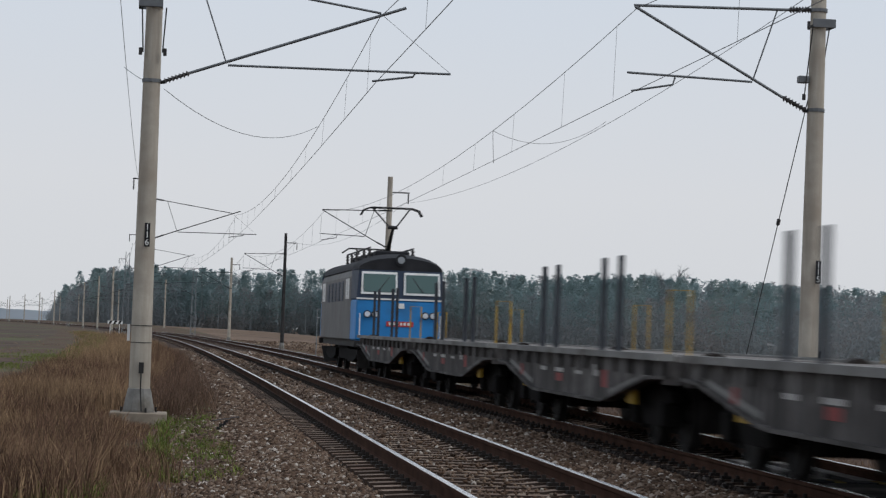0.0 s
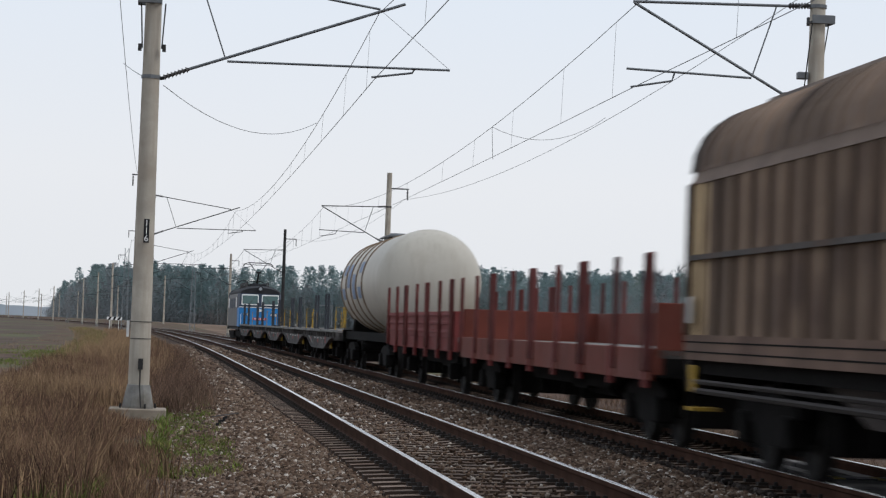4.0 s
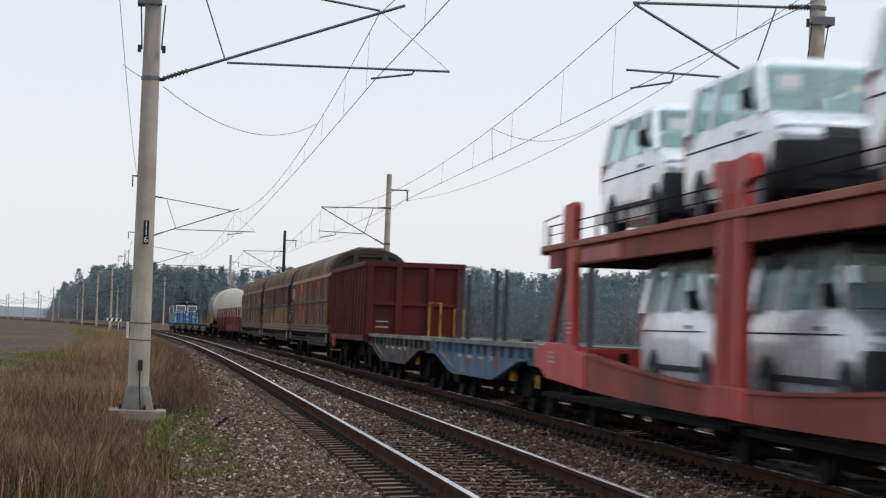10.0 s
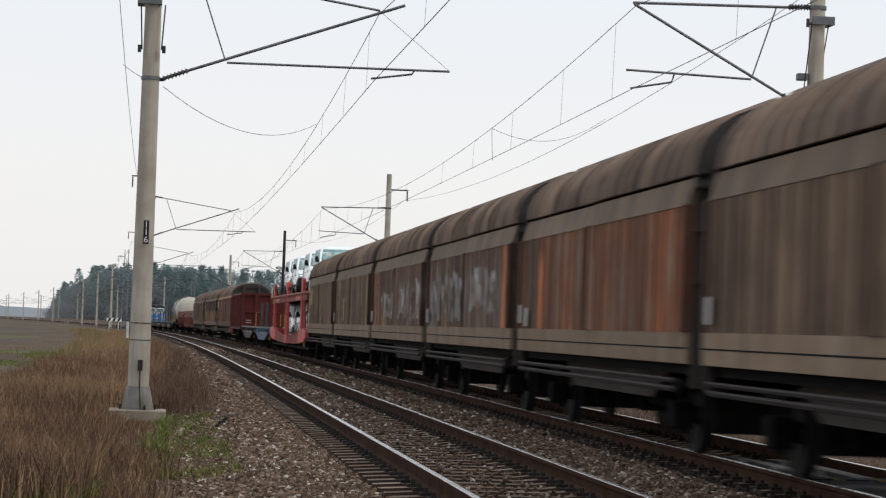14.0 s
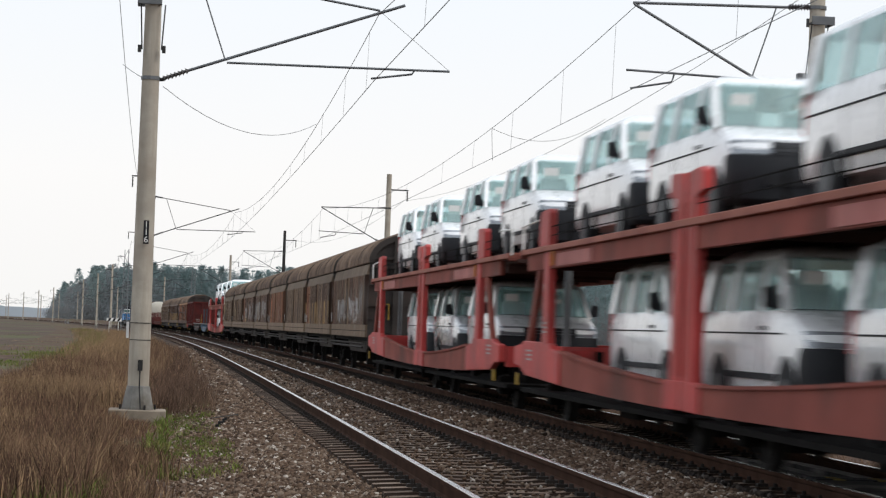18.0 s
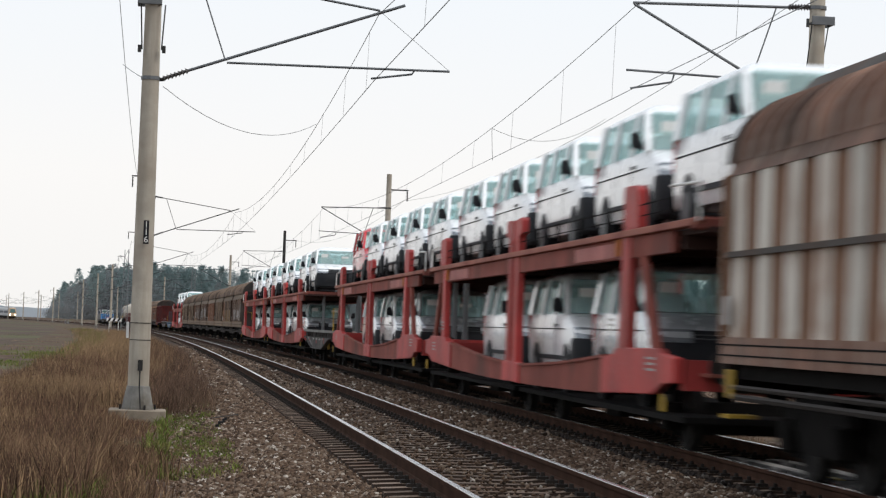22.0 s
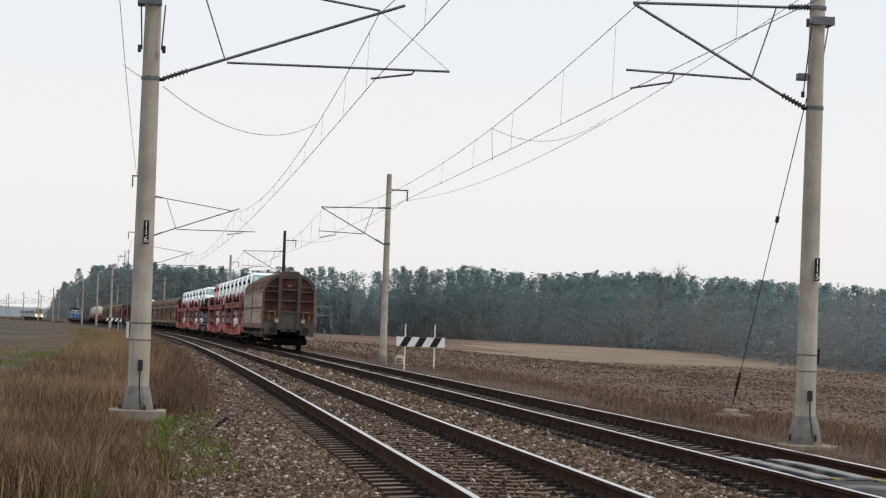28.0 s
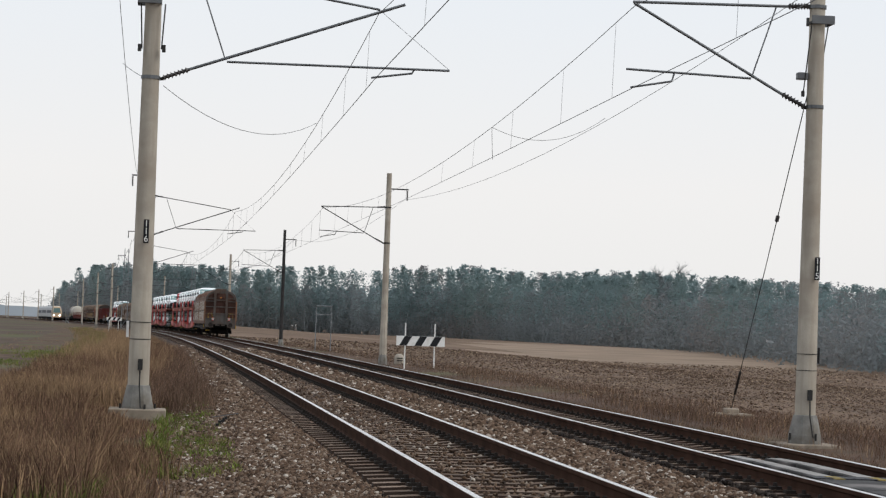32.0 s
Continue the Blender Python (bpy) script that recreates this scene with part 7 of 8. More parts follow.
def passenger_unit(cars=3, car=25.0):
    """A far passenger train; its nose points along -y."""
    ob = tagged(new("passenger_train"), "silver and yellow passenger train with lit headlamps", "passenger train")
    silver = mat("silver_coach_side", (0.42, 0.43, 0.44), 0.5, 0.2, 0.1)
    ochre = mat("ochre_nose", (0.50, 0.36, 0.24), 0.5, 0, 0.1)
    lamp = glow("lit_headlamp", (1.0, 0.93, 0.8), 9.0)
    for i in range(cars):
        y0, y1 = i * car, i * car + car - 0.6
        prof = [(-1.42, 0.9), (-1.45, 2.4), (-1.35, 3.4), (-1.0, 3.85), (1.0, 3.85), (1.35, 3.4), (1.45, 2.4), (1.42, 0.9)]
        body = part("coach_body", Geo().prism(prof, y0 + (2.0 if i == 0 else 0), y1), silver, ob)
        part("roof", Geo().box(-1.0, 1.0, y0 + 2, y1, 3.85, 3.95), PAINT_WHITE, ob)
        for sx in (-1, 1):
            part("window_band", Geo().box(min(sx * 1.43, sx * 1.46), max(sx * 1.43, sx * 1.46), y0 + 2.5, y1 - 0.8, 1.95, 2.75), LOCO_NAVY, body)
        part("under_gear", Geo().box(-1.2, 1.2, y0 + 1.5, y1 - 1.0, 0.25, 0.9), BLACKISH, ob)
        for dy in (3.0, 5.5, car - 6.0, car - 3.5):
            wheelset_parts(ob, y0 + dy)
    nose = Geo()
    a = [(-1.42, 2.0, 0.7), (1.42, 2.0, 0.7), (1.45, 2.0, 2.5), (1.0, 2.0, 3.85), (-1.0, 2.0, 3.85), (-1.45, 2.0, 2.5)]
    b = [(-1.2, 0.0, 0.7), (1.2, 0.0, 0.7), (1.2, 0.1, 2.0), (0.85, 1.0, 3.7), (-0.85, 1.0, 3.7), (-1.2, 0.1, 2.0)]
    nose.add(a + b, [(i, (i + 1) % 6, (i + 1) % 6 + 6, i + 6) for i in range(6)] + [tuple(range(6, 12)), tuple(range(5, -1, -1))])
    part("nose", nose, ochre, ob, "rounded ochre nose", bevel=0.08)
    part("windscreen", Geo().add([(-1.05, 0.08, 2.1), (1.05, 0.08, 2.1), (0.8, 0.85, 3.4), (-0.8, 0.85, 3.4), (-1.05, 0.16, 2.1), (1.05, 0.16, 2.1), (0.8, 0.93, 3.4), (-0.8, 0.93, 3.4)],
                                 [(0, 1, 2, 3), (4, 5, 6, 7), (0, 1, 5, 4), (1, 2, 6, 5), (2, 3, 7, 6), (3, 0, 4, 7)]), GLASS, ob)
    for sx in (-0.85, 0.85):
        part("headlamp", Geo().rod((sx, -0.05, 1.35), (sx, 0.1, 1.35), 0.2, seg=12), lamp, ob)
    return ob


# ---------------------------------------------------------------- the train: every vehicle by its rear end's place at the start
SPEED = 21.0
MOVERS = []          # thing, place of its middle at the start, lateral, height, turned about


def middle(rear, length):
    return rear + length / 2


def build_train():
    MOVERS.append((locomotive(), 72.9 + 16.7 / 2, 0.0))
    flat = flat_wagon(FLAT_GREY, "grey bogie flat wagon with plank deck and upright stakes")
    plain = flat_wagon(FLAT_GREY, "grey bogie flat wagon with an empty plank deck", length=14.4, stakes=False)
    blue = flat_wagon(FLAT_BLUE, "faded blue bogie flat wagon with upright stakes and graffiti", rails=False)
    bare = flat_wagon(FLAT_GREY, "grimy grey bogie flat wagon with graffiti and an empty deck", stakes=False)
    MOVERS.append((flat, 72.9 - 15.05 * 0.5, 0.0))
    for i in range(1, 5):
        MOVERS.append((copy_thing(flat, pose(0, 0, 0)), 72.9 - 15.05 * (i + 0.5), 0.0))
    MOVERS.append((tank_wagon(), -11.7, 0.0))
    MOVERS.append((low_side_wagon(14.9, 0.56, "short red wagon with low plank sides and stakes", FADED_RED, 2.42), -28.3, 0.0))
    MOVERS.append((low_side_wagon(19.9, 0.60, "long rusty red wagon with sides let down and tall stakes", OXIDE_BROWN, 2.42, True), -45.9, 0.0))
    for i, (m, lab, acc, labels) in enumerate((
            (SIDE_BROWN, "dark brown sliding-wall wagon with ribbed walls and worn orange ends", ((-11.2, -9.7, (RIB_RUST, END_TAN)), (10.0, 11.2, END_TAN)), ((-9.4, 2.45, 0.35, 0.3, MARK_WHITE), (-10.6, 1.6, 0.4, 0.3, END_TAN))),
            (SIDE_TAN, "brown sliding-wall wagon with worn tan lower walls", ((-11.2, -9.3, (RIB_RUST, RIB_ORANGE)), (10.3, 11.2, RIB_ORANGE)), ((-8.9, 2.5, 0.4, 0.45, RIB_GREY), (10.2, 2.5, 0.3, 0.3, MARK_WHITE), (-10.4, 1.55, 0.6, 0.55, END_TAN))),
            (SIDE_ORANGE, "orange-brown rusty sliding-wall wagon with grey front ribs", ((9.0, 11.2, RIB_GREY), (-11.2, 9.0, (RIB_ORANGE, RIB_ORANGE, RIB_RUST, RIB_TAN, RIB_BROWN, RIB_GREY))),
             ((9.55, 2.52, 0.5, 0.42, PINK_LABEL), (8.85, 2.45, 0.5, 0.5, MARK_WHITE), (10.7, 2.9, 0.3, 0.03, MARK_WHITE), (10.7, 2.75, 0.3, 0.03, MARK_WHITE), (10.7, 2.6, 0.3, 0.03, MARK_WHITE),
              (9.8, 2.12, 0.8, 0.03, MARK_WHITE), (9.8, 1.95, 0.8, 0.03, MARK_WHITE))))):
        MOVERS.append((box_wagon(23.3, 2, m, lab, accents=acc, labels=labels, band=(SILL_BROWN, BAND_TAN, SILL_BROWN)[i], eaves=(BAND_DIM, BAND_DIM, BAND_RUST)[i]), -56.3 - 23.5 * (i + 0.5), 0.0))
    MOVERS.append((open_wagon(), -134.3, 0.0))
    MOVERS.append((bare, -148.9, 0.0))
    MOVERS.append((blue, -164.2, 0.0))
    carrier = car_carrier()
    carriers = [(carrier if i == 0 else copy_thing(carrier, pose(0, 0, 0)), u) for i, u in enumerate((-185.2, -323.0, -351.0, -393.5, -421.5))]
    white = delivery_van(VAN_WHITE, "white delivery van with black bumper")
    silver = delivery_van(VAN_SILVER, "silver-grey delivery van with black bumper")
    red = delivery_van(VAN_RED, "red delivery van with black bumper")
    first = {"w": white, "s": silver, "r": red}
    used = set()
    tops = ["wwww", "wwww", "wwww", "rwwww", "wwwww"]
    lows = ["wsw", "wsw", "wws", "wws", "wws"]
    four, five, three = (7.8, 2.1, -5.7, -11.9), (9.1, 3.6, -1.7, -7.4, -12.95), (4.5, -1.4, -7.6)
    for (c, mid), top, low in zip(carriers, tops, lows):
        MOVERS.append((c, mid, 0.0))
        for row, places, z in ((top, four if len(top) == 4 else five, 2.67), (low, three, 0.48)):
            for ch, dy in zip(row, places):
                src = first[ch]
                v = src if ch not in used else copy_thing(src, pose(0, 0, 0))
                used.add(ch)
                MOVERS.append((v, mid + dy, z))
    brown = "brown twin sliding-wall wagon unit"
    units = (
        (SIDE_BROWN, brown + " with tan front ribs", ((5.0, 6.9, END_TAN),), ((4.2, 2.2, 0.3, 0.6, END_TAN), (5.6, 1.55, 0.3, 0.35, PAINT_WHITE)), ()),
        (SIDE_BROWN, brown + " with tan streaks at its end", ((-6.9, -5.4, (END_TAN, RIB_TAN)), (4.5, 5.2, END_TAN)), ((2.6, 1.6, 0.3, 0.7, END_TAN),), ()),
        (SIDE_GRAFF, brown + " with orange ribs and pale sprayed strokes", ((4.4, 6.9, (RIB_RUST, RIB_ORANGE, END_TAN)), (1.0, 4.0, (RIB_BROWN, RIB_TAN))), ((6.1, 1.6, 0.25, 0.25, MARK_WHITE),), ((2.2, 1.6, 3.2, 0.7), (-3.2, 1.6, 5.0, 1.0))),
        (SIDE_GRAFF, brown + " with faint spray and an orange end", ((-6.9, -5.3, RIB_RUST), (0.5, 4.5, (RIB_BROWN, RIB_TAN, RIB_BROWN))), (), ((3.0, 1.55, 5.2, 1.1), (-2.6, 1.7, 3.6, 0.9))),
        (SIDE_ORANGE, "rust-orange twin sliding-wall wagon unit", ((3.5, 6.9, (RIB_RUST, RIB_ORANGE, RIB_BROWN)), (-6.9, -4.8, (RIB_RUST, RIB_ORANGE))), ((5.6, 1.5, 0.3, 0.3, MARK_WHITE),), ()),
        (SIDE_BROWN, brown + " with dark ribbed walls", ((-6.9, -5.6, RIB_RUST),), (), ()),
        (SIDE_TAN, brown + " with tan patches", ((4.6, 6.9, (RIB_ORANGE, END_TAN)), (-6.9, 4.6, (RIB_TAN, RIB_BROWN, RIB_BROWN))), ((5.7, 1.5, 0.3, 0.3, MARK_WHITE),), ()),
        (SIDE_GRAFF, brown + " with pale sprayed letters", ((-6.9, -5.6, RIB_RUST), (-5.6, 5.5, (RIB_BROWN, RIB_GRAFF))), (), ((0.2, 1.55, 8.0, 0.75),)))
    for i, (m, lab, acc, labels, spray) in enumerate(units):
        w = box_wagon(13.81, 2, m, lab, "axle", strap=False, accents=acc, labels=labels, spray=spray, eaves=BAND_TWIN)
        MOVERS.append((w, -198.5 - 27.62 * (i // 2) - (6.905 if i % 2 == 0 else 20.715), 0.0))
    MOVERS.append((box_wagon(23.2, 2, SIDE_PALE, "dirty white sliding-wall wagon with brown roof at the train's end", tail=True, end=END_GREY, band=ROOF_RUST, roof=ROOF_RUST), -447.8, 0.0))
    MOVERS.append((plain, -372.2, 0.0))


build_train()
EXPRESS = passenger_unit()


# ---------------------------------------------------------------- trackside things
def hazard_board(s, lat, z, w, h, legs, label):
    ob = tagged(new("hazard_board"), label, "sign")
    ob.matrix_world = on_line(s, lat, z)
    base, top = legs
    b = part("board", Geo().box(-w / 2, w / 2, -0.02, 0.02, 0.95, 0.95 + h), PAINT_WHITE, ob)
    n = 3
    for i in range(n):
        x = -w / 2 + w * (0.06 + i * 0.31)
        part("black_stripe", Geo().prism([(x, 0.955), (x + w * 0.15, 0.955), (x + w * 0.15 + h * 0.55, 0.945 + h), (x + h * 0.55, 0.945 + h)], -0.026, -0.02), PLATE_BLACK, b)
    for x in (-w * 0.32, w * 0.29):
        part("leg", Geo().rod((x, 0.04, base), (x, 0.04, top), 0.03), PAINT_WHITE, ob)
    return ob


hazard_board(105.0, 11.03 + 0.6, -0.42, 2.15, 0.43, (-0.25, 1.95), "black and white striped board on two thin posts")
hazard_board(250.0, -6.05 + 4.4, 0.05, 1.55, 0.33, (-0.6, 1.3), "black and white striped board on a thin post in the grass")


def empty_frame_sign():
    ob = tagged(new("frame_sign"), "thin grey steel frame of an empty sign on two posts", "sign")
    ob.matrix_world = on_line(160.0, 11.75, -0.45)
    for x in (-0.52, 0.5):
        part("leg", Geo().rod((x, 0, -0.3), (x, 0, 3.05), 0.03), LATTICE, ob)
    for z in (3.02, 2.45):
        part("frame_bar", Geo().rod((-0.55, 0, z), (0.55, 0, z), 0.035), LATTICE, ob)


empty_frame_sign()


def mast_guy():
    ob = tagged(new("guy_wire"), "dark anchor stay from the mast down to a ground block", "guy wire")
    p, q = Vector((10.67, 39.82, 5.50)), Vector((13.2, 55.2, -0.35))
    part("stay", Geo().rod(p, q, 0.009), DARKSTEEL, ob)
    a = Geo()
    insulator(a, p.lerp(q, 0.31), p.lerp(q, 0.325), 0.04, 3)
    part("insulator", a, INSUL, ob)
    part("turnbuckle", Geo().rod(p.lerp(q, 0.84), p.lerp(q, 0.93), 0.03), DARKSTEEL, ob)
    part("anchor_block", Geo().box(q.x - 0.16, q.x + 0.16, q.y - 0.2, q.y + 0.2, -0.7, -0.30), SLAB, ob, bevel=0.03)
    part("anchor_slab", Geo().box(q.x - 0.45, q.x + 0.45, q.y - 0.4, q.y + 0.4, -0.7, -0.42), SLAB, ob, bevel=0.03)


mast_guy()


def stub_fence():
    ob = tagged(new("stub_fence"), "short row of black rotten stakes with a loose wire", "fence")
    ob.matrix_world = Matrix.Translation((0.74, 36.0, -0.40))
    rng = random.Random(3)
    for i in range(7):
        x, y = 0.03 + i * 0.045, i * 0.5
        part("stake", Geo().box(x - 0.02, x + 0.02, y - 0.02, y + 0.02, -0.1, 0.16 + rng.random() * 0.08), PLATE_BLACK, ob)
    part("wire", Geo().rod((-0.05, 0, 0.27), (0.42, 2.6, 0.24), 0.008), PLATE_BLACK, ob)


stub_fence()
litter = tagged(part("plastic_litter", Geo().add([(0, 0, 0), (0.14, 0.02, 0.02), (0.12, 0.1, 0.1), (0.02, 0.08, 0.12), (0.07, 0.05, 0.16)], [(0, 1, 2, 3), (0, 1, 4), (1, 2, 4), (2, 3, 4), (3, 0, 4)]),
                     mat("blue_plastic", (0.10, 0.32, 0.60), 0.4)), "scrap of blue plastic in the verge", "litter")
litter.matrix_world = Matrix.Translation((-0.33, 66.0, -0.36))


def broken_concrete():
    rng = random.Random(17)
    for x, y, a, b, c in ((-0.08, 55.0, 0.30, 0.18, 0.16), (0.10, 55.6, 0.18, 0.15, 0.12), (0.62, 68.0, 0.13, 0.12, 0.10), (0.72, 30.5, 0.11, 0.09, 0.08), (0.45, 27.0, 0.12, 0.08, 0.07)):
        g = Geo().box(-a, a, -b, b, 0, c)
        g.v = [(p[0] * rng.uniform(0.7, 1.1), p[1] * rng.uniform(0.7, 1.1), p[2] * rng.uniform(0.75, 1.15)) for p in g.v]
        ob = tagged(part("concrete_lump", g, SLAB, bevel=0.015), "broken lump of earthy concrete lying in the verge", "rubble", "broken concrete")
        ob.matrix_world = Matrix.Translation((x, y, -0.40)) @ Matrix.Rotation(rng.uniform(0, 3), 4, "Z")


broken_concrete()


# ---------------------------------------------------------------- crossing deck in the far track
def crossing_deck():
    ob = tagged(new("crossing_deck"), "grey panel deck of a level crossing between the rails", "level crossing")
    deck = mat("worn_crossing_panel", (0.040, 0.037, 0.035), 0.7, 0, 0.25, 2, 30, 0.002, (0.2, 0.18, 0.17), 0.4, 1.0)
    faint = mat("worn_yellow_edge", (0.30, 0.22, 0.06), 0.8, 0, 0.3, 4, 40, 0, (0.09, 0.08, 0.06), 0.5, 6.0)
    worn = mat("pale_worn_panel_top", (0.25, 0.235, 0.22), 0.7, 0, 0.2, 2, 30)
    for e0, e1, s0, s1 in ((-0.42, -0.20, 24.4, 29.0), (0.04, 0.27, 24.4, 28.7)):
        n = 3
        for k in range(n):
            a, b = s0 + (s1 - s0) * k / n, s0 + (s1 - s0) * (k + 1) / n
            m = on_line((a + b) / 2, X_FAR + (e0 + e1) / 2, FAR_DZ)
            w, h = (e1 - e0) / 2, (b - a) / 2
            drop = 0.02 if k == n - 1 else 0.0
            q = part("crossing_beam", Geo().add([(-w, -h + 0.01, -0.22), (w, -h + 0.01, -0.22), (w, h - 0.01, -0.22), (-w, h - 0.01, -0.22), (-w, -h + 0.01, -0.03), (w, -h + 0.01, -0.03), (w, h - 0.01, -0.03 - drop), (-w, h - 0.01, -0.03 - drop)],
                                                [(0, 3, 2, 1), (4, 5, 6, 7), (0, 1, 5, 4), (1, 2, 6, 5), (2, 3, 7, 6), (3, 0, 4, 7)]), deck, ob, bevel=0.01, at=m)
            part("worn_top", Geo().add([(-w + 0.02, -h + 0.02, -0.028), (w - 0.02, -h + 0.02, -0.028), (w - 0.02, h - 0.03, -0.028 - drop), (-w + 0.02, h - 0.03, -0.028 - drop), (-w + 0.02, -h + 0.02, -0.024), (w - 0.02, -h + 0.02, -0.024), (w - 0.02, h - 0.03, -0.024 - drop), (-w + 0.02, h - 0.03, -0.024 - drop)],
                                       [(0, 3, 2, 1), (4, 5, 6, 7), (0, 1, 5, 4), (1, 2, 6, 5), (2, 3, 7, 6), (3, 0, 4, 7)]), worn, q)
    for a in (22.5, 20.5, 18.5, 16.5, 14.5, 12.5, 10.5):
        for e0, e1 in ((-0.62, -0.01), (0.01, 0.62)):
            part("crossing_panel", Geo().box(-(e1 - e0) / 2, (e1 - e0) / 2, -0.98, 0.98, -0.2, -0.01), deck, ob, bevel=0.012, at=on_line(a + 0.9, X_FAR + (e0 + e1) / 2, FAR_DZ))
    for e0, e1, m in ((-0.62, -0.44, PLATE_BLACK), (-0.42, -0.31, faint), (-0.31, -0.20, PLATE_BLACK), (-0.19, 0.03, PLATE_BLACK), (0.04, 0.15, faint), (0.15, 0.27, PLATE_BLACK), (0.28, 0.62, PLATE_BLACK)):
        part("hazard_edge", Geo().box(e0, e1 - 0.004, -0.2, 0.2, -0.15, 0.0), m, ob, at=on_line(24.18, X_FAR, FAR_DZ))


crossing_deck()


def kilometre_stone():
    ob = tagged(new("kilometre_stone"), "squat whitish rounded stone with faded marks by the track", "marker stone")
    ob.matrix_world = on_line(FIRST + PITCH_S + 0.3, X_FAR + 4.45, -0.42)
    part("stone", Geo().lathe([(0.02, -0.1), (0.24, -0.1), (0.25, 0.2), (0.22, 0.36), (0.13, 0.45), (0.02, 0.47)], 12), CONCRETE, ob, smooth=True)
    for z in (0.12, 0.24):
        part("faded_mark", Geo().box(-0.14, 0.14, -0.262, -0.25, z, z + 0.05), DARKSTEEL, ob)


kilometre_stone()


# ---------------------------------------------------------------- sleepers, fastenings, stones
def sleeper_mesh():
    L = 1.21
    prof = [(-L, -0.30), (L, -0.30), (L, -0.165), (0.95, -0.15), (0.55, -0.15), (0.4, -0.168), (-0.4, -0.168), (-0.55, -0.15), (-0.95, -0.15), (-L, -0.165)]
    g = Geo()
    k = len(prof)
    g.add([(x, -0.13 if z < -0.2 else -0.10, z) for x, z in prof] + [(x, 0.13 if z < -0.2 else 0.10, z) for x, z in prof],
          [tuple(range(k)), tuple(range(2 * k - 1, k - 1, -1))] + [(i, i + k, (i + 1) % k + k, (i + 1) % k) for i in range(k)])
    me = g.mesh("sleeper")
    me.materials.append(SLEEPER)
    me.materials.append(SLEEPER_SHADE)
    # every face but the tops gets the painted gap shade
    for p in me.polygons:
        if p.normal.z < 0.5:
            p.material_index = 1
    return me


SLEEPER_STEP = 0.572
PLACED = [i for i in range(int(-515 / SLEEPER_STEP), int(1200 / SLEEPER_STEP))]


def build_sleepers():
    me = sleeper_mesh()
    rest_v, rest_f, rest_m = [], [], []
    base = np.array([v.co[:] for v in me.vertices])
    rng = random.Random(11)
    fast = Geo()
    for c, dz in ((X_NEAR, -0.02), (X_FAR, FAR_DZ - 0.02)):
        for i in PLACED:
            s = i * SLEEPER_STEP
            m = on_line(s + rng.uniform(-0.012, 0.012), c, dz, rng.uniform(-0.008, 0.008))
            if 20.5 < s < 103:
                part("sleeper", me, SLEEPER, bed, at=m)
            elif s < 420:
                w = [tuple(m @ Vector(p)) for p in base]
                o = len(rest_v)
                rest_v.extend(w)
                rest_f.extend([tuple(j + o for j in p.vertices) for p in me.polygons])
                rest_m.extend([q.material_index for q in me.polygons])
            if 18 < s < 130:
                for rx in (-0.7525, 0.7525):
                    for sd in (-1, 1):
                        p0 = m @ Vector((rx + sd * 0.135, 0, -0.15))
                        d = 0.05
                        fast.box(p0.x - 0.055, p0.x + 0.055, p0.y - 0.06, p0.y + 0.06, p0.z, p0.z + 0.035)
                        fast.rod((p0.x, p0.y, p0.z + 0.03), (p0.x, p0.y, p0.z + 0.075), 0.026, 0.02, seg=6)
    r = bpy.data.meshes.new("sleepers_beyond")
    r.from_pydata(rest_v, [], rest_f)
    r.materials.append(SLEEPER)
    r.materials.append(SLEEPER_SHADE)
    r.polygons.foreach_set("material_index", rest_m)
    ob = new("sleepers_beyond", r)
    ob.parent = bed
    tagged(ob, "rows of sleepers running on into the distance", kind="stuff")
    f = fast.mesh("rail_fastenings")
    f.materials.append(FASTEN)
    ob = new("rail_fastenings", f)
    ob.parent = bed
    tagged(ob, "dark bolted rail fastenings", kind="stuff")


build_sleepers()


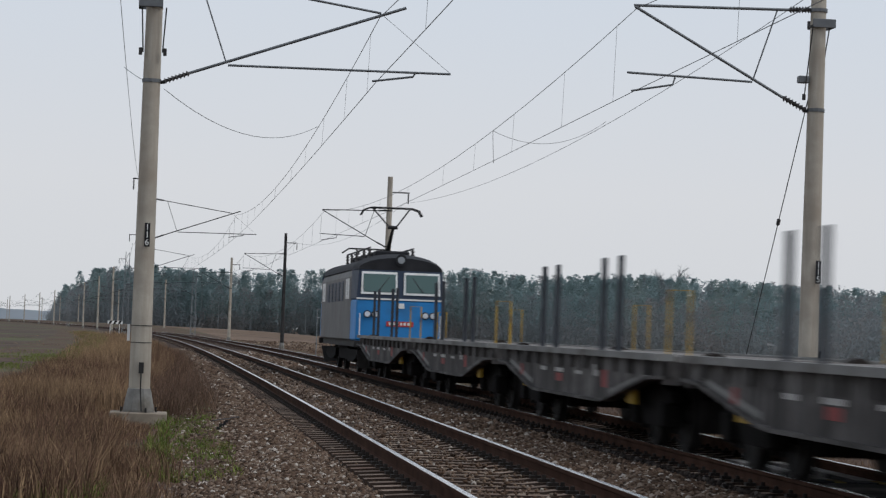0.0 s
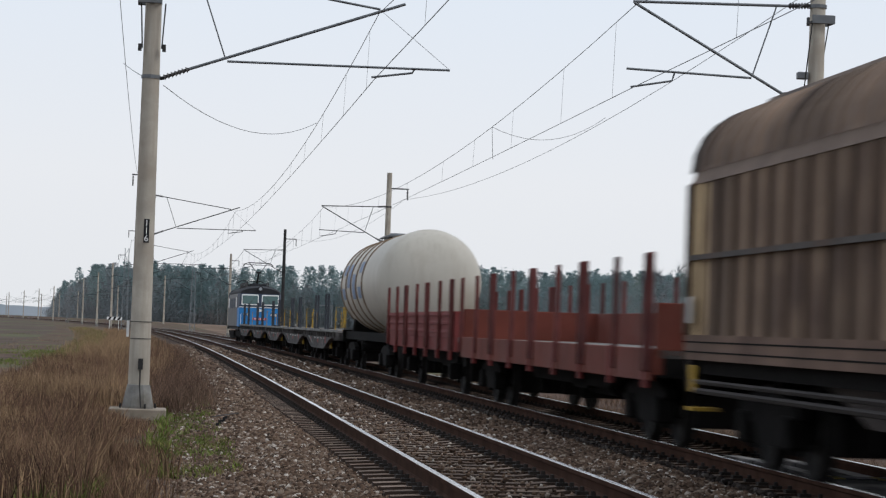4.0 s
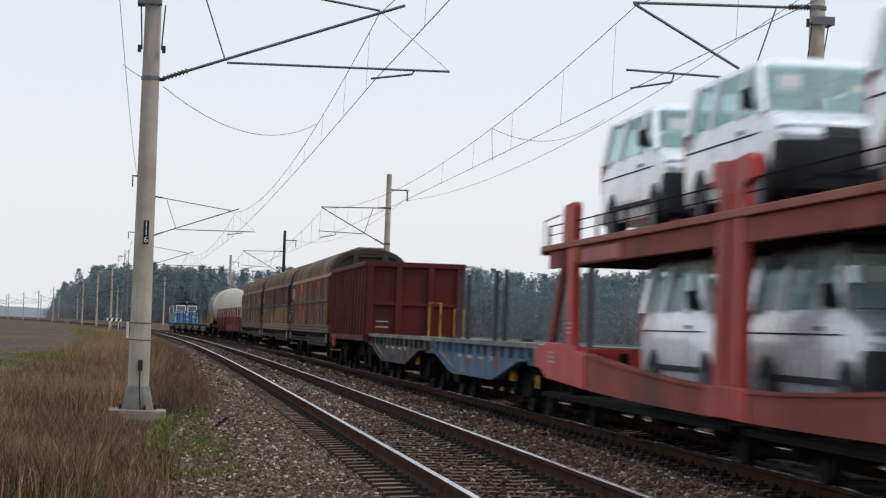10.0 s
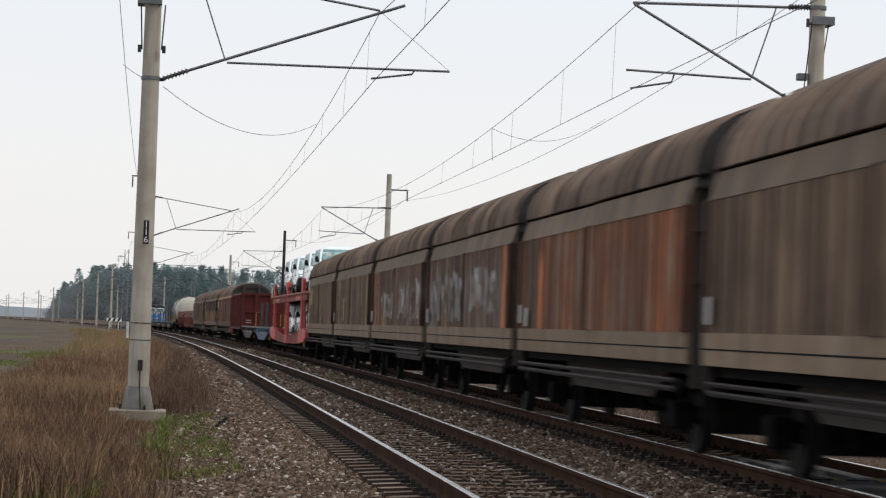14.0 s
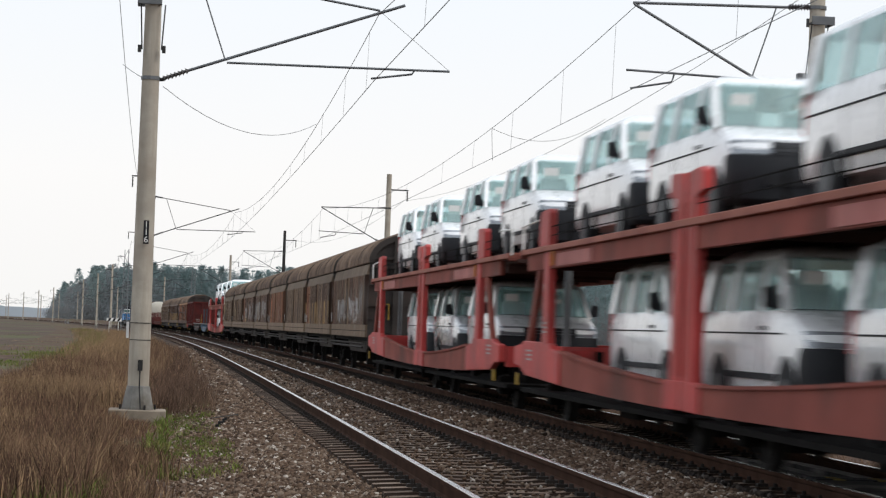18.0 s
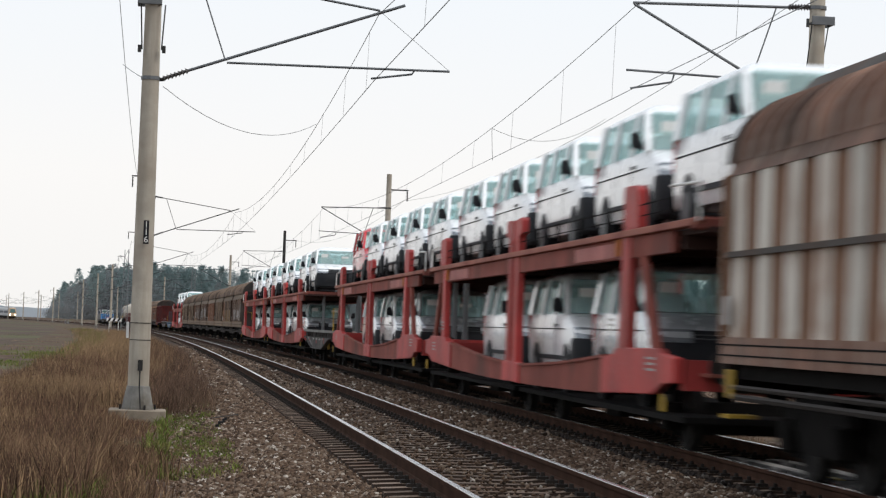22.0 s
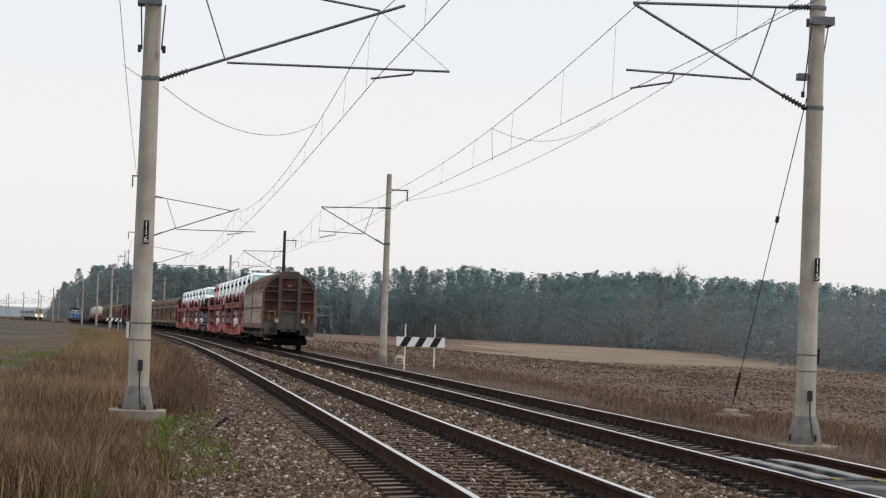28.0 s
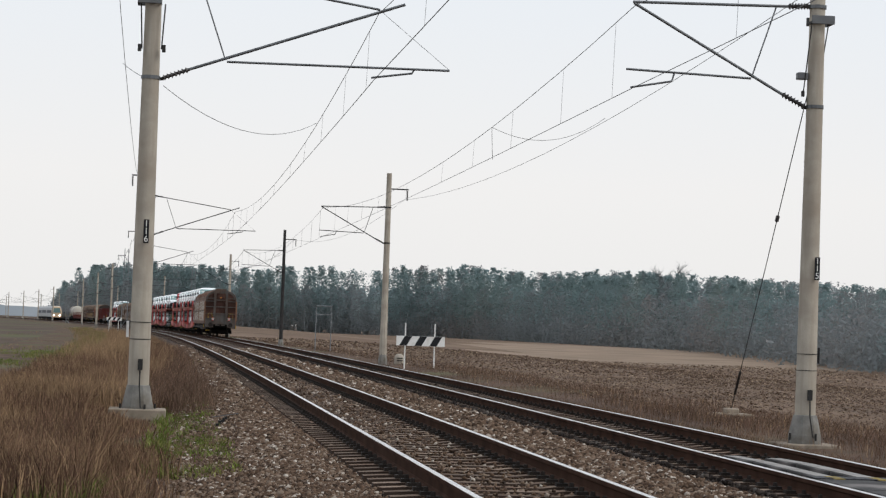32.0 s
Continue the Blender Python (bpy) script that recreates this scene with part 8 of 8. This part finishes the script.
def build_stones():
    """Loose ballast: rough little blocks lying on the bed."""
    rng = np.random.default_rng(21)
    corner = np.array([(x, y, z) for x in (-1, 1) for y in (-1, 1) for z in (-1, 1)], dtype=float)
    tri = np.array([(0, 1, 3), (0, 3, 2), (4, 6, 7), (4, 7, 5), (0, 4, 5), (0, 5, 1), (2, 3, 7), (2, 7, 6), (0, 2, 6), (0, 6, 4), (1, 5, 7), (1, 7, 3)])
    P = []

    def scatter(s0, s1, e0, e1, density, size):
        n = int((s1 - s0) * (e1 - e0) * density)
        s = rng.uniform(s0, s1, n)
        e = rng.uniform(e0, e1, n)
        for a, b in zip(s, e):
            if any(abs(b - c - o) < 0.085 for c in (X_NEAR, X_FAR) for o in (-0.7525, 0.7525)):
                continue
            k = abs(a / SLEEPER_STEP - round(a / SLEEPER_STEP)) * SLEEPER_STEP
            on_sleeper = k < 0.12 and (abs(b - X_NEAR) < 1.2 or abs(b - X_FAR) < 1.2)
            if on_sleeper and rng.uniform() < (0.82 if min(abs(b - X_NEAR), abs(b - X_FAR)) < 0.6 else 0.93):
                continue
            p, th = rail_at(a, b)
            between = abs(b - X_NEAR) < 1.25 or abs(b - X_FAR) < 1.25
            if between and rng.uniform() < 0.3:
                continue
            z = bed_z(b)
            P.append((p.x, p.y, (z if not on_sleeper else (-0.198 if b < 5.3 else -0.277)) + rng.uniform(0.0, 0.012) + (0.012 if abs(b - X_NEAR) < 0.6 else -0.006 if between else 0), size * rng.uniform(0.6, 1.5) * (0.75 if between else 1.0)))
    scatter(20, 31, 0.2, X_NEAR + 1.4, 620, 0.0175)
    scatter(31, 45, 0.1, X_NEAR + 1.4, 400, 0.021)
    scatter(45, 75, 0.2, X_NEAR + 1.4, 140, 0.030)
    scatter(75, 140, 0.4, X_FAR + 1.4, 28, 0.05)
    scatter(20, 36, X_NEAR + 1.4, X_FAR + 1.6, 360, 0.021)
    scatter(36, 75, X_NEAR + 1.4, X_FAR + 1.5, 120, 0.030)
    scatter(20, 46, -0.5, 0.2, 130, 0.020)
    P = np.array(P)
    n = len(P)
    v = corner[None] * rng.uniform(0.55, 1.2, (n, 8, 3)) * (P[:, 3][:, None, None] * np.stack([rng.uniform(0.8, 1.4, n), rng.uniform(0.8, 1.4, n), rng.uniform(0.6, 1.0, n)], 1)[:, None, :])
    q = rng.normal(size=(n, 4))
    q /= np.linalg.norm(q, axis=1)[:, None]
    w, x, y, z = q.T
    R = np.stack([1 - 2 * (y * y + z * z), 2 * (x * y - z * w), 2 * (x * z + y * w), 2 * (x * y + z * w), 1 - 2 * (x * x + z * z), 2 * (y * z - x * w), 2 * (x * z - y * w), 2 * (y * z + x * w), 1 - 2 * (x * x + y * y)], 1).reshape(n, 3, 3)
    v = np.einsum("nij,nkj->nki", R, v) + P[:, None, :3]
    dark = np.abs(np.array([lat_of(a, b) for a, b in P[:, :2]]) - X_FAR) < 1.35
    for name, pick, m, lab in (("ballast_stones", ~dark, STONE, "loose brown and grey broken stones of the ballast"), ("oily_ballast_stones", dark, OILY, "dark oily stones between the rails of the far track")):
        w = v[pick]
        f = (tri[None] + 8 * np.arange(len(w))[:, None, None]).reshape(-1, 3)
        soup(name, w.reshape(-1, 3), f, m, "stuff", lab, "gravel")


build_stones()


# ---------------------------------------------------------------- grass
def blades(name, material, spots, label, lean=0.25, width=0.006, category="grass", seed=1):
    """spots: rows of x, y, z, height. Each blade is a bent strip of three triangles."""
    rng = np.random.default_rng(seed)
    S = np.array(spots)
    n = len(S)
    a = rng.uniform(0, 6.283, n)
    d = np.stack([np.cos(a), np.sin(a), np.zeros(n)], 1)
    l = rng.normal(0, lean, (n, 2)) * S[:, 3:4]
    w = (width * rng.uniform(0.6, 1.5, n))[:, None]
    base = S[:, :3]
    mid = base + np.concatenate([l * 0.35, S[:, 3:4] * 0.6], 1)
    tip = base + np.concatenate([l, S[:, 3:4] * rng.uniform(0.85, 1.0, (n, 1))], 1)
    v = np.stack([base - d * w, base + d * w, mid - d * w * 0.8, mid + d * w * 0.8, tip], 1)
    t = np.array([(0, 1, 3), (0, 3, 2), (2, 3, 4)])
    f = (t[None] + 5 * np.arange(n)[:, None, None]).reshape(-1, 3)
    return soup(name, v.reshape(-1, 3), f, material, "stuff", label, category)


def build_grass():
    rng = np.random.default_rng(8)
    dry, pale, green, weeds = [], [], [], []

    def gz(x, y):
        e = lat_of(x, y)
        return bed_z(e) if -0.9 < e < 10.9 else ground_z(x, y)
    # tall dry grass on the near side, thinning towards the stones
    for y0, y1, dens in ((19, 30, 700), (30, 45, 500), (45, 70, 300), (70, 130, 110), (130, 260, 30)):
        xa = -0.12 * y1 - 1.0
        n = int((y1 - y0) * (1.3 - xa) * dens)
        for x, y in zip(rng.uniform(xa, 1.3, n), rng.uniform(y0, y1, n)):
            e = lat_of(x, y)
            clump = 0.5 + 0.5 * noise.noise((x * 0.9, y * 0.45, 2))
            edge = -0.25 + 0.35 * noise.noise((y * 0.4, 1, 0)) + 1.15 * smooth(36, 85, y)
            if e > edge + 0.5 * (rng.uniform() ** 3) or e < -3.4 + 0.9 * smooth(45, 90, y) - 0.8 * noise.noise((y * 0.05, 3, 0)):
                continue
            if rng.uniform() > 0.25 + clump or (abs(x + 0.39) < 0.55 and 39.2 < y < 41):
                continue
            far = 1.0 if y < 70 else 1.3
            h = (0.35 + 0.55 * clump * rng.uniform(0.5, 1.2)) * (0.55 if e > edge - 0.35 else 1.0) * far
            if y > 90:
                h *= 0.8
            if abs(x + 0.36) < 0.9 and 29 < y < 42:
                h *= 0.42
            if noise.noise((x * 0.7, y * 0.3, 11)) > 0.28 and rng.uniform() < 0.5:
                green.append((x, y, gz(x, y) - 0.02, h * 0.5))
                continue
            (pale if rng.uniform() < 0.26 + (0.35 if y > 72 and e < -1.0 else 0) + (0.40 if noise.noise((x * 0.2, y * 0.12, 5)) > 0.18 else 0) else dry).append((x, y, gz(x, y) - 0.02, h))
    # thin low tufts at the field's edge
    for _ in range(9000):
        y = rng.uniform(40, 240)
        x = rng.uniform(-0.10 * y - 3, -3.5) - 0.0001 * y * y
        c = noise.noise((x * 0.25, y * 0.06, 4))
        if c > 0.05:
            (green if c > 0.3 else pale if rng.uniform() < 0.5 else dry).append((x, y, gz(x, y) - 0.02, rng.uniform(0.06, 0.22)))
    # green patches by the mast
    for _ in range(36000):
        x, y = rng.uniform(-0.3, 1.45), rng.uniform(25, 62)
        e = lat_of(x, y)
        c = noise.noise((x * 1.1, y * 0.28, 9)) + 0.35 * noise.noise((x * 6, y * 2.0, 3)) - 0.9 * smooth(0.75, 1.3, e) - 0.35 * smooth(40, 55, y)
        if c > -0.04 and rng.uniform() < 0.6 + 1.5 * c:
            (dry if rng.uniform() < 0.16 else green).append((x, y, gz(x, y) - 0.01, rng.uniform(0.03, 0.11) if e > 0.1 else rng.uniform(0.06, 0.22)))
    # thin dark stalks behind and beside the mast
    for _ in range(9000):
        y = 42 + 70 * rng.uniform() ** 1.5
        e = rng.uniform(-0.2, 1.0) + 0.25 * smooth(60, 100, y)
        if rng.uniform() > 1.1 - 0.7 * max(0.0, e) + 0.5 * noise.noise((y * 0.3, e, 6)):
            continue
        p, _ = rail_at(y, e)
        weeds.append((p.x, p.y, gz(p.x, p.y) - 0.02, rng.uniform(0.25, 0.75)))
    # strip of straw and a green patch along the edge of the field
    for _ in range(16000):
        y = rng.uniform(84, 330)
        e = rng.uniform(-4.2, -2.2) - 0.012 * (y - 90) * rng.uniform(0.0, 1.0)
        p, _ = rail_at(y, e)
        if noise.noise((p.x * 0.5, y * 0.05, 8)) > -0.25:
            (pale if rng.uniform() < 0.62 else dry if rng.uniform() < 0.5 else green).append((p.x, p.y, gz(p.x, p.y) - 0.02, rng.uniform(0.12, 0.42)))
    for _ in range(9000):
        y = rng.uniform(78, 112)
        x = rng.uniform(-10.0, -3.4)
        if noise.noise((x * 0.35, y * 0.16, 13)) > -0.12:
            green.append((x, y, gz(x, y) - 0.02, rng.uniform(0.05, 0.16)))
    # sparse weeds on the far side of the line
    for y0, y1, dens in ((30, 60, 150), (60, 110, 50), (110, 200, 12)):
        n = int((y1 - y0) * 7 * dens)
        for e, s in zip(rng.uniform(X_FAR + 2.2, X_FAR + 8.2, n), rng.uniform(y0, y1, n)):
            p, _ = rail_at(s, e)
            c = 0.5 + 0.5 * noise.noise((p.x * 0.5, p.y * 0.2, 7))
            if rng.uniform() > c * 0.9:
                continue
            h = 0.10 + 0.30 * c * rng.uniform(0.4, 1.2)
            (pale if rng.uniform() < 0.06 else weeds).append((p.x, p.y, (bed_z(e) if e < 10.9 else ground_z(p.x, p.y)) - 0.03, h))
    blades("dry_grass", DRYGRASS, dry, "tall reddish brown dry grass of the verge", 0.22, 0.004, seed=2)
    blades("withered_weeds", WEEDS, weeds, "low withered brown weeds along the field edge", 0.5, 0.0035, seed=6)
    blades("straw_grass", PALEGRASS, pale, "pale straw-coloured grass stalks", 0.22, 0.0045, seed=3)
    blades("green_grass", GREENGRASS, green, "short green grass and moss by the ballast", 0.4, 0.008, seed=4)


build_grass()


def bare_tree():
    ob = tagged(new("bare_tree"), "tall leafless broadleaf tree standing above the wood", "tree")
    x, y = 106.0, 502.0
    z = ground_z(x, y)
    ob.matrix_world = Matrix.Translation((x, y, z))
    rng = random.Random(12)
    trunk = Geo().line([(0, 0, -0.4), (0.1, 0, 4), (-0.1, 0, 8), (0.15, 0, 11.5)], 0.28, 7)
    part("trunk", trunk, TWIGS, ob)

    def grow(p, d, length, r, depth):
        q = p + d * length
        if depth == 3:
            g = Geo()
            g.line([p, p.lerp(q, 0.5) + Vector((rng.uniform(-.3, .3), rng.uniform(-.3, .3), 0)), q], r, 5)
            limb = part("limb", g, TWIGS, ob)
            tw = Geo()
            for _ in range(34):
                f = rng.uniform(0.3, 1.0)
                a = p.lerp(q, f)
                dd = (d + Vector((rng.uniform(-1, 1), rng.uniform(-1, 1), rng.uniform(-0.2, 0.9)))).normalized()
                b = a + dd * rng.uniform(1.0, 2.6)
                tw.rod(a, b, 0.035, 0.02, seg=3)
                for _ in range(5):
                    e = a.lerp(b, rng.uniform(0.4, 1))
                    tw.rod(e, e + (dd + Vector((rng.uniform(-1, 1), rng.uniform(-1, 1), rng.uniform(-.4, .8)))).normalized() * rng.uniform(0.5, 1.2), 0.02, 0.012, seg=3)
            tagged(part("twiggery", tw, TWIGS, limb), kind="stuff")
    for i in range(11):
        a = i * 2.4
        zz = 6.5 + i * 0.5
        d = Vector((math.cos(a) * 0.75, math.sin(a) * 0.75, 0.75 + 0.06 * i)).normalized()
        grow(Vector((0, 0, zz)), d, rng.uniform(4.5, 6.5), 0.11, 3)


bare_tree()


def field_clods():
    rng = np.random.default_rng(31)
    tri = np.array([(0, 1, 2), (0, 2, 3), (0, 3, 1), (1, 3, 2)])
    V = []
    for s0, s1, e1, dens, size in ((30, 60, 22, 55, 0.020), (60, 110, 34, 22, 0.033), (110, 200, 55, 6, 0.055), (200, 300, 80, 1.5, 0.10)):
        n = int((s1 - s0) * (e1 - 9) * dens)
        s, e = rng.uniform(s0, s1, n), rng.uniform(X_FAR + 4.5, X_FAR + e1, n)
        for a, b in zip(s, e):
            p, _ = rail_at(a, b)
            z = ground_z(p.x, p.y)
            k = size * rng.uniform(0.5, 1.4)
            V.append(np.array([p.x, p.y, z + 0.02]) + rng.normal(size=(4, 3)) * k * np.array([1, 1, 0.5]))
    V = np.concatenate(V)
    n = len(V) // 4
    soup("field_clods", V, (tri[None] + 4 * np.arange(n)[:, None, None]).reshape(-1, 3), CLOD, "stuff", "loose brown clods and stubble bits on the ploughed field", "soil")


CLOD = mat("dry_clod", (0.140, 0.100, 0.080), 0.97, 0, 0.25, 0.3, 6, palette=[(0.0, (0.070, 0.047, 0.034)), (1.0, (0.40, 0.30, 0.21)), (0.5, (0.140, 0.093, 0.066)), (0.85, (0.195, 0.137, 0.096))])
field_clods()


# ---------------------------------------------------------------- motion of the trains
def motions():
    for thing, u, z in MOVERS:
        rows = []
        for k in range(0, 33):
            p = on_line(u + SPEED * k, X_FAR, FAR_DZ + z)
            rows.append((float(k), p))
        walk(thing, rows)
    walk(EXPRESS, [(float(k), on_line(EXPRESS_S - EXPRESS_V * k, X_NEAR, 0.0)) for k in range(0, 33)])


EXPRESS_S, EXPRESS_V = 1335.5, 20.5
motions()
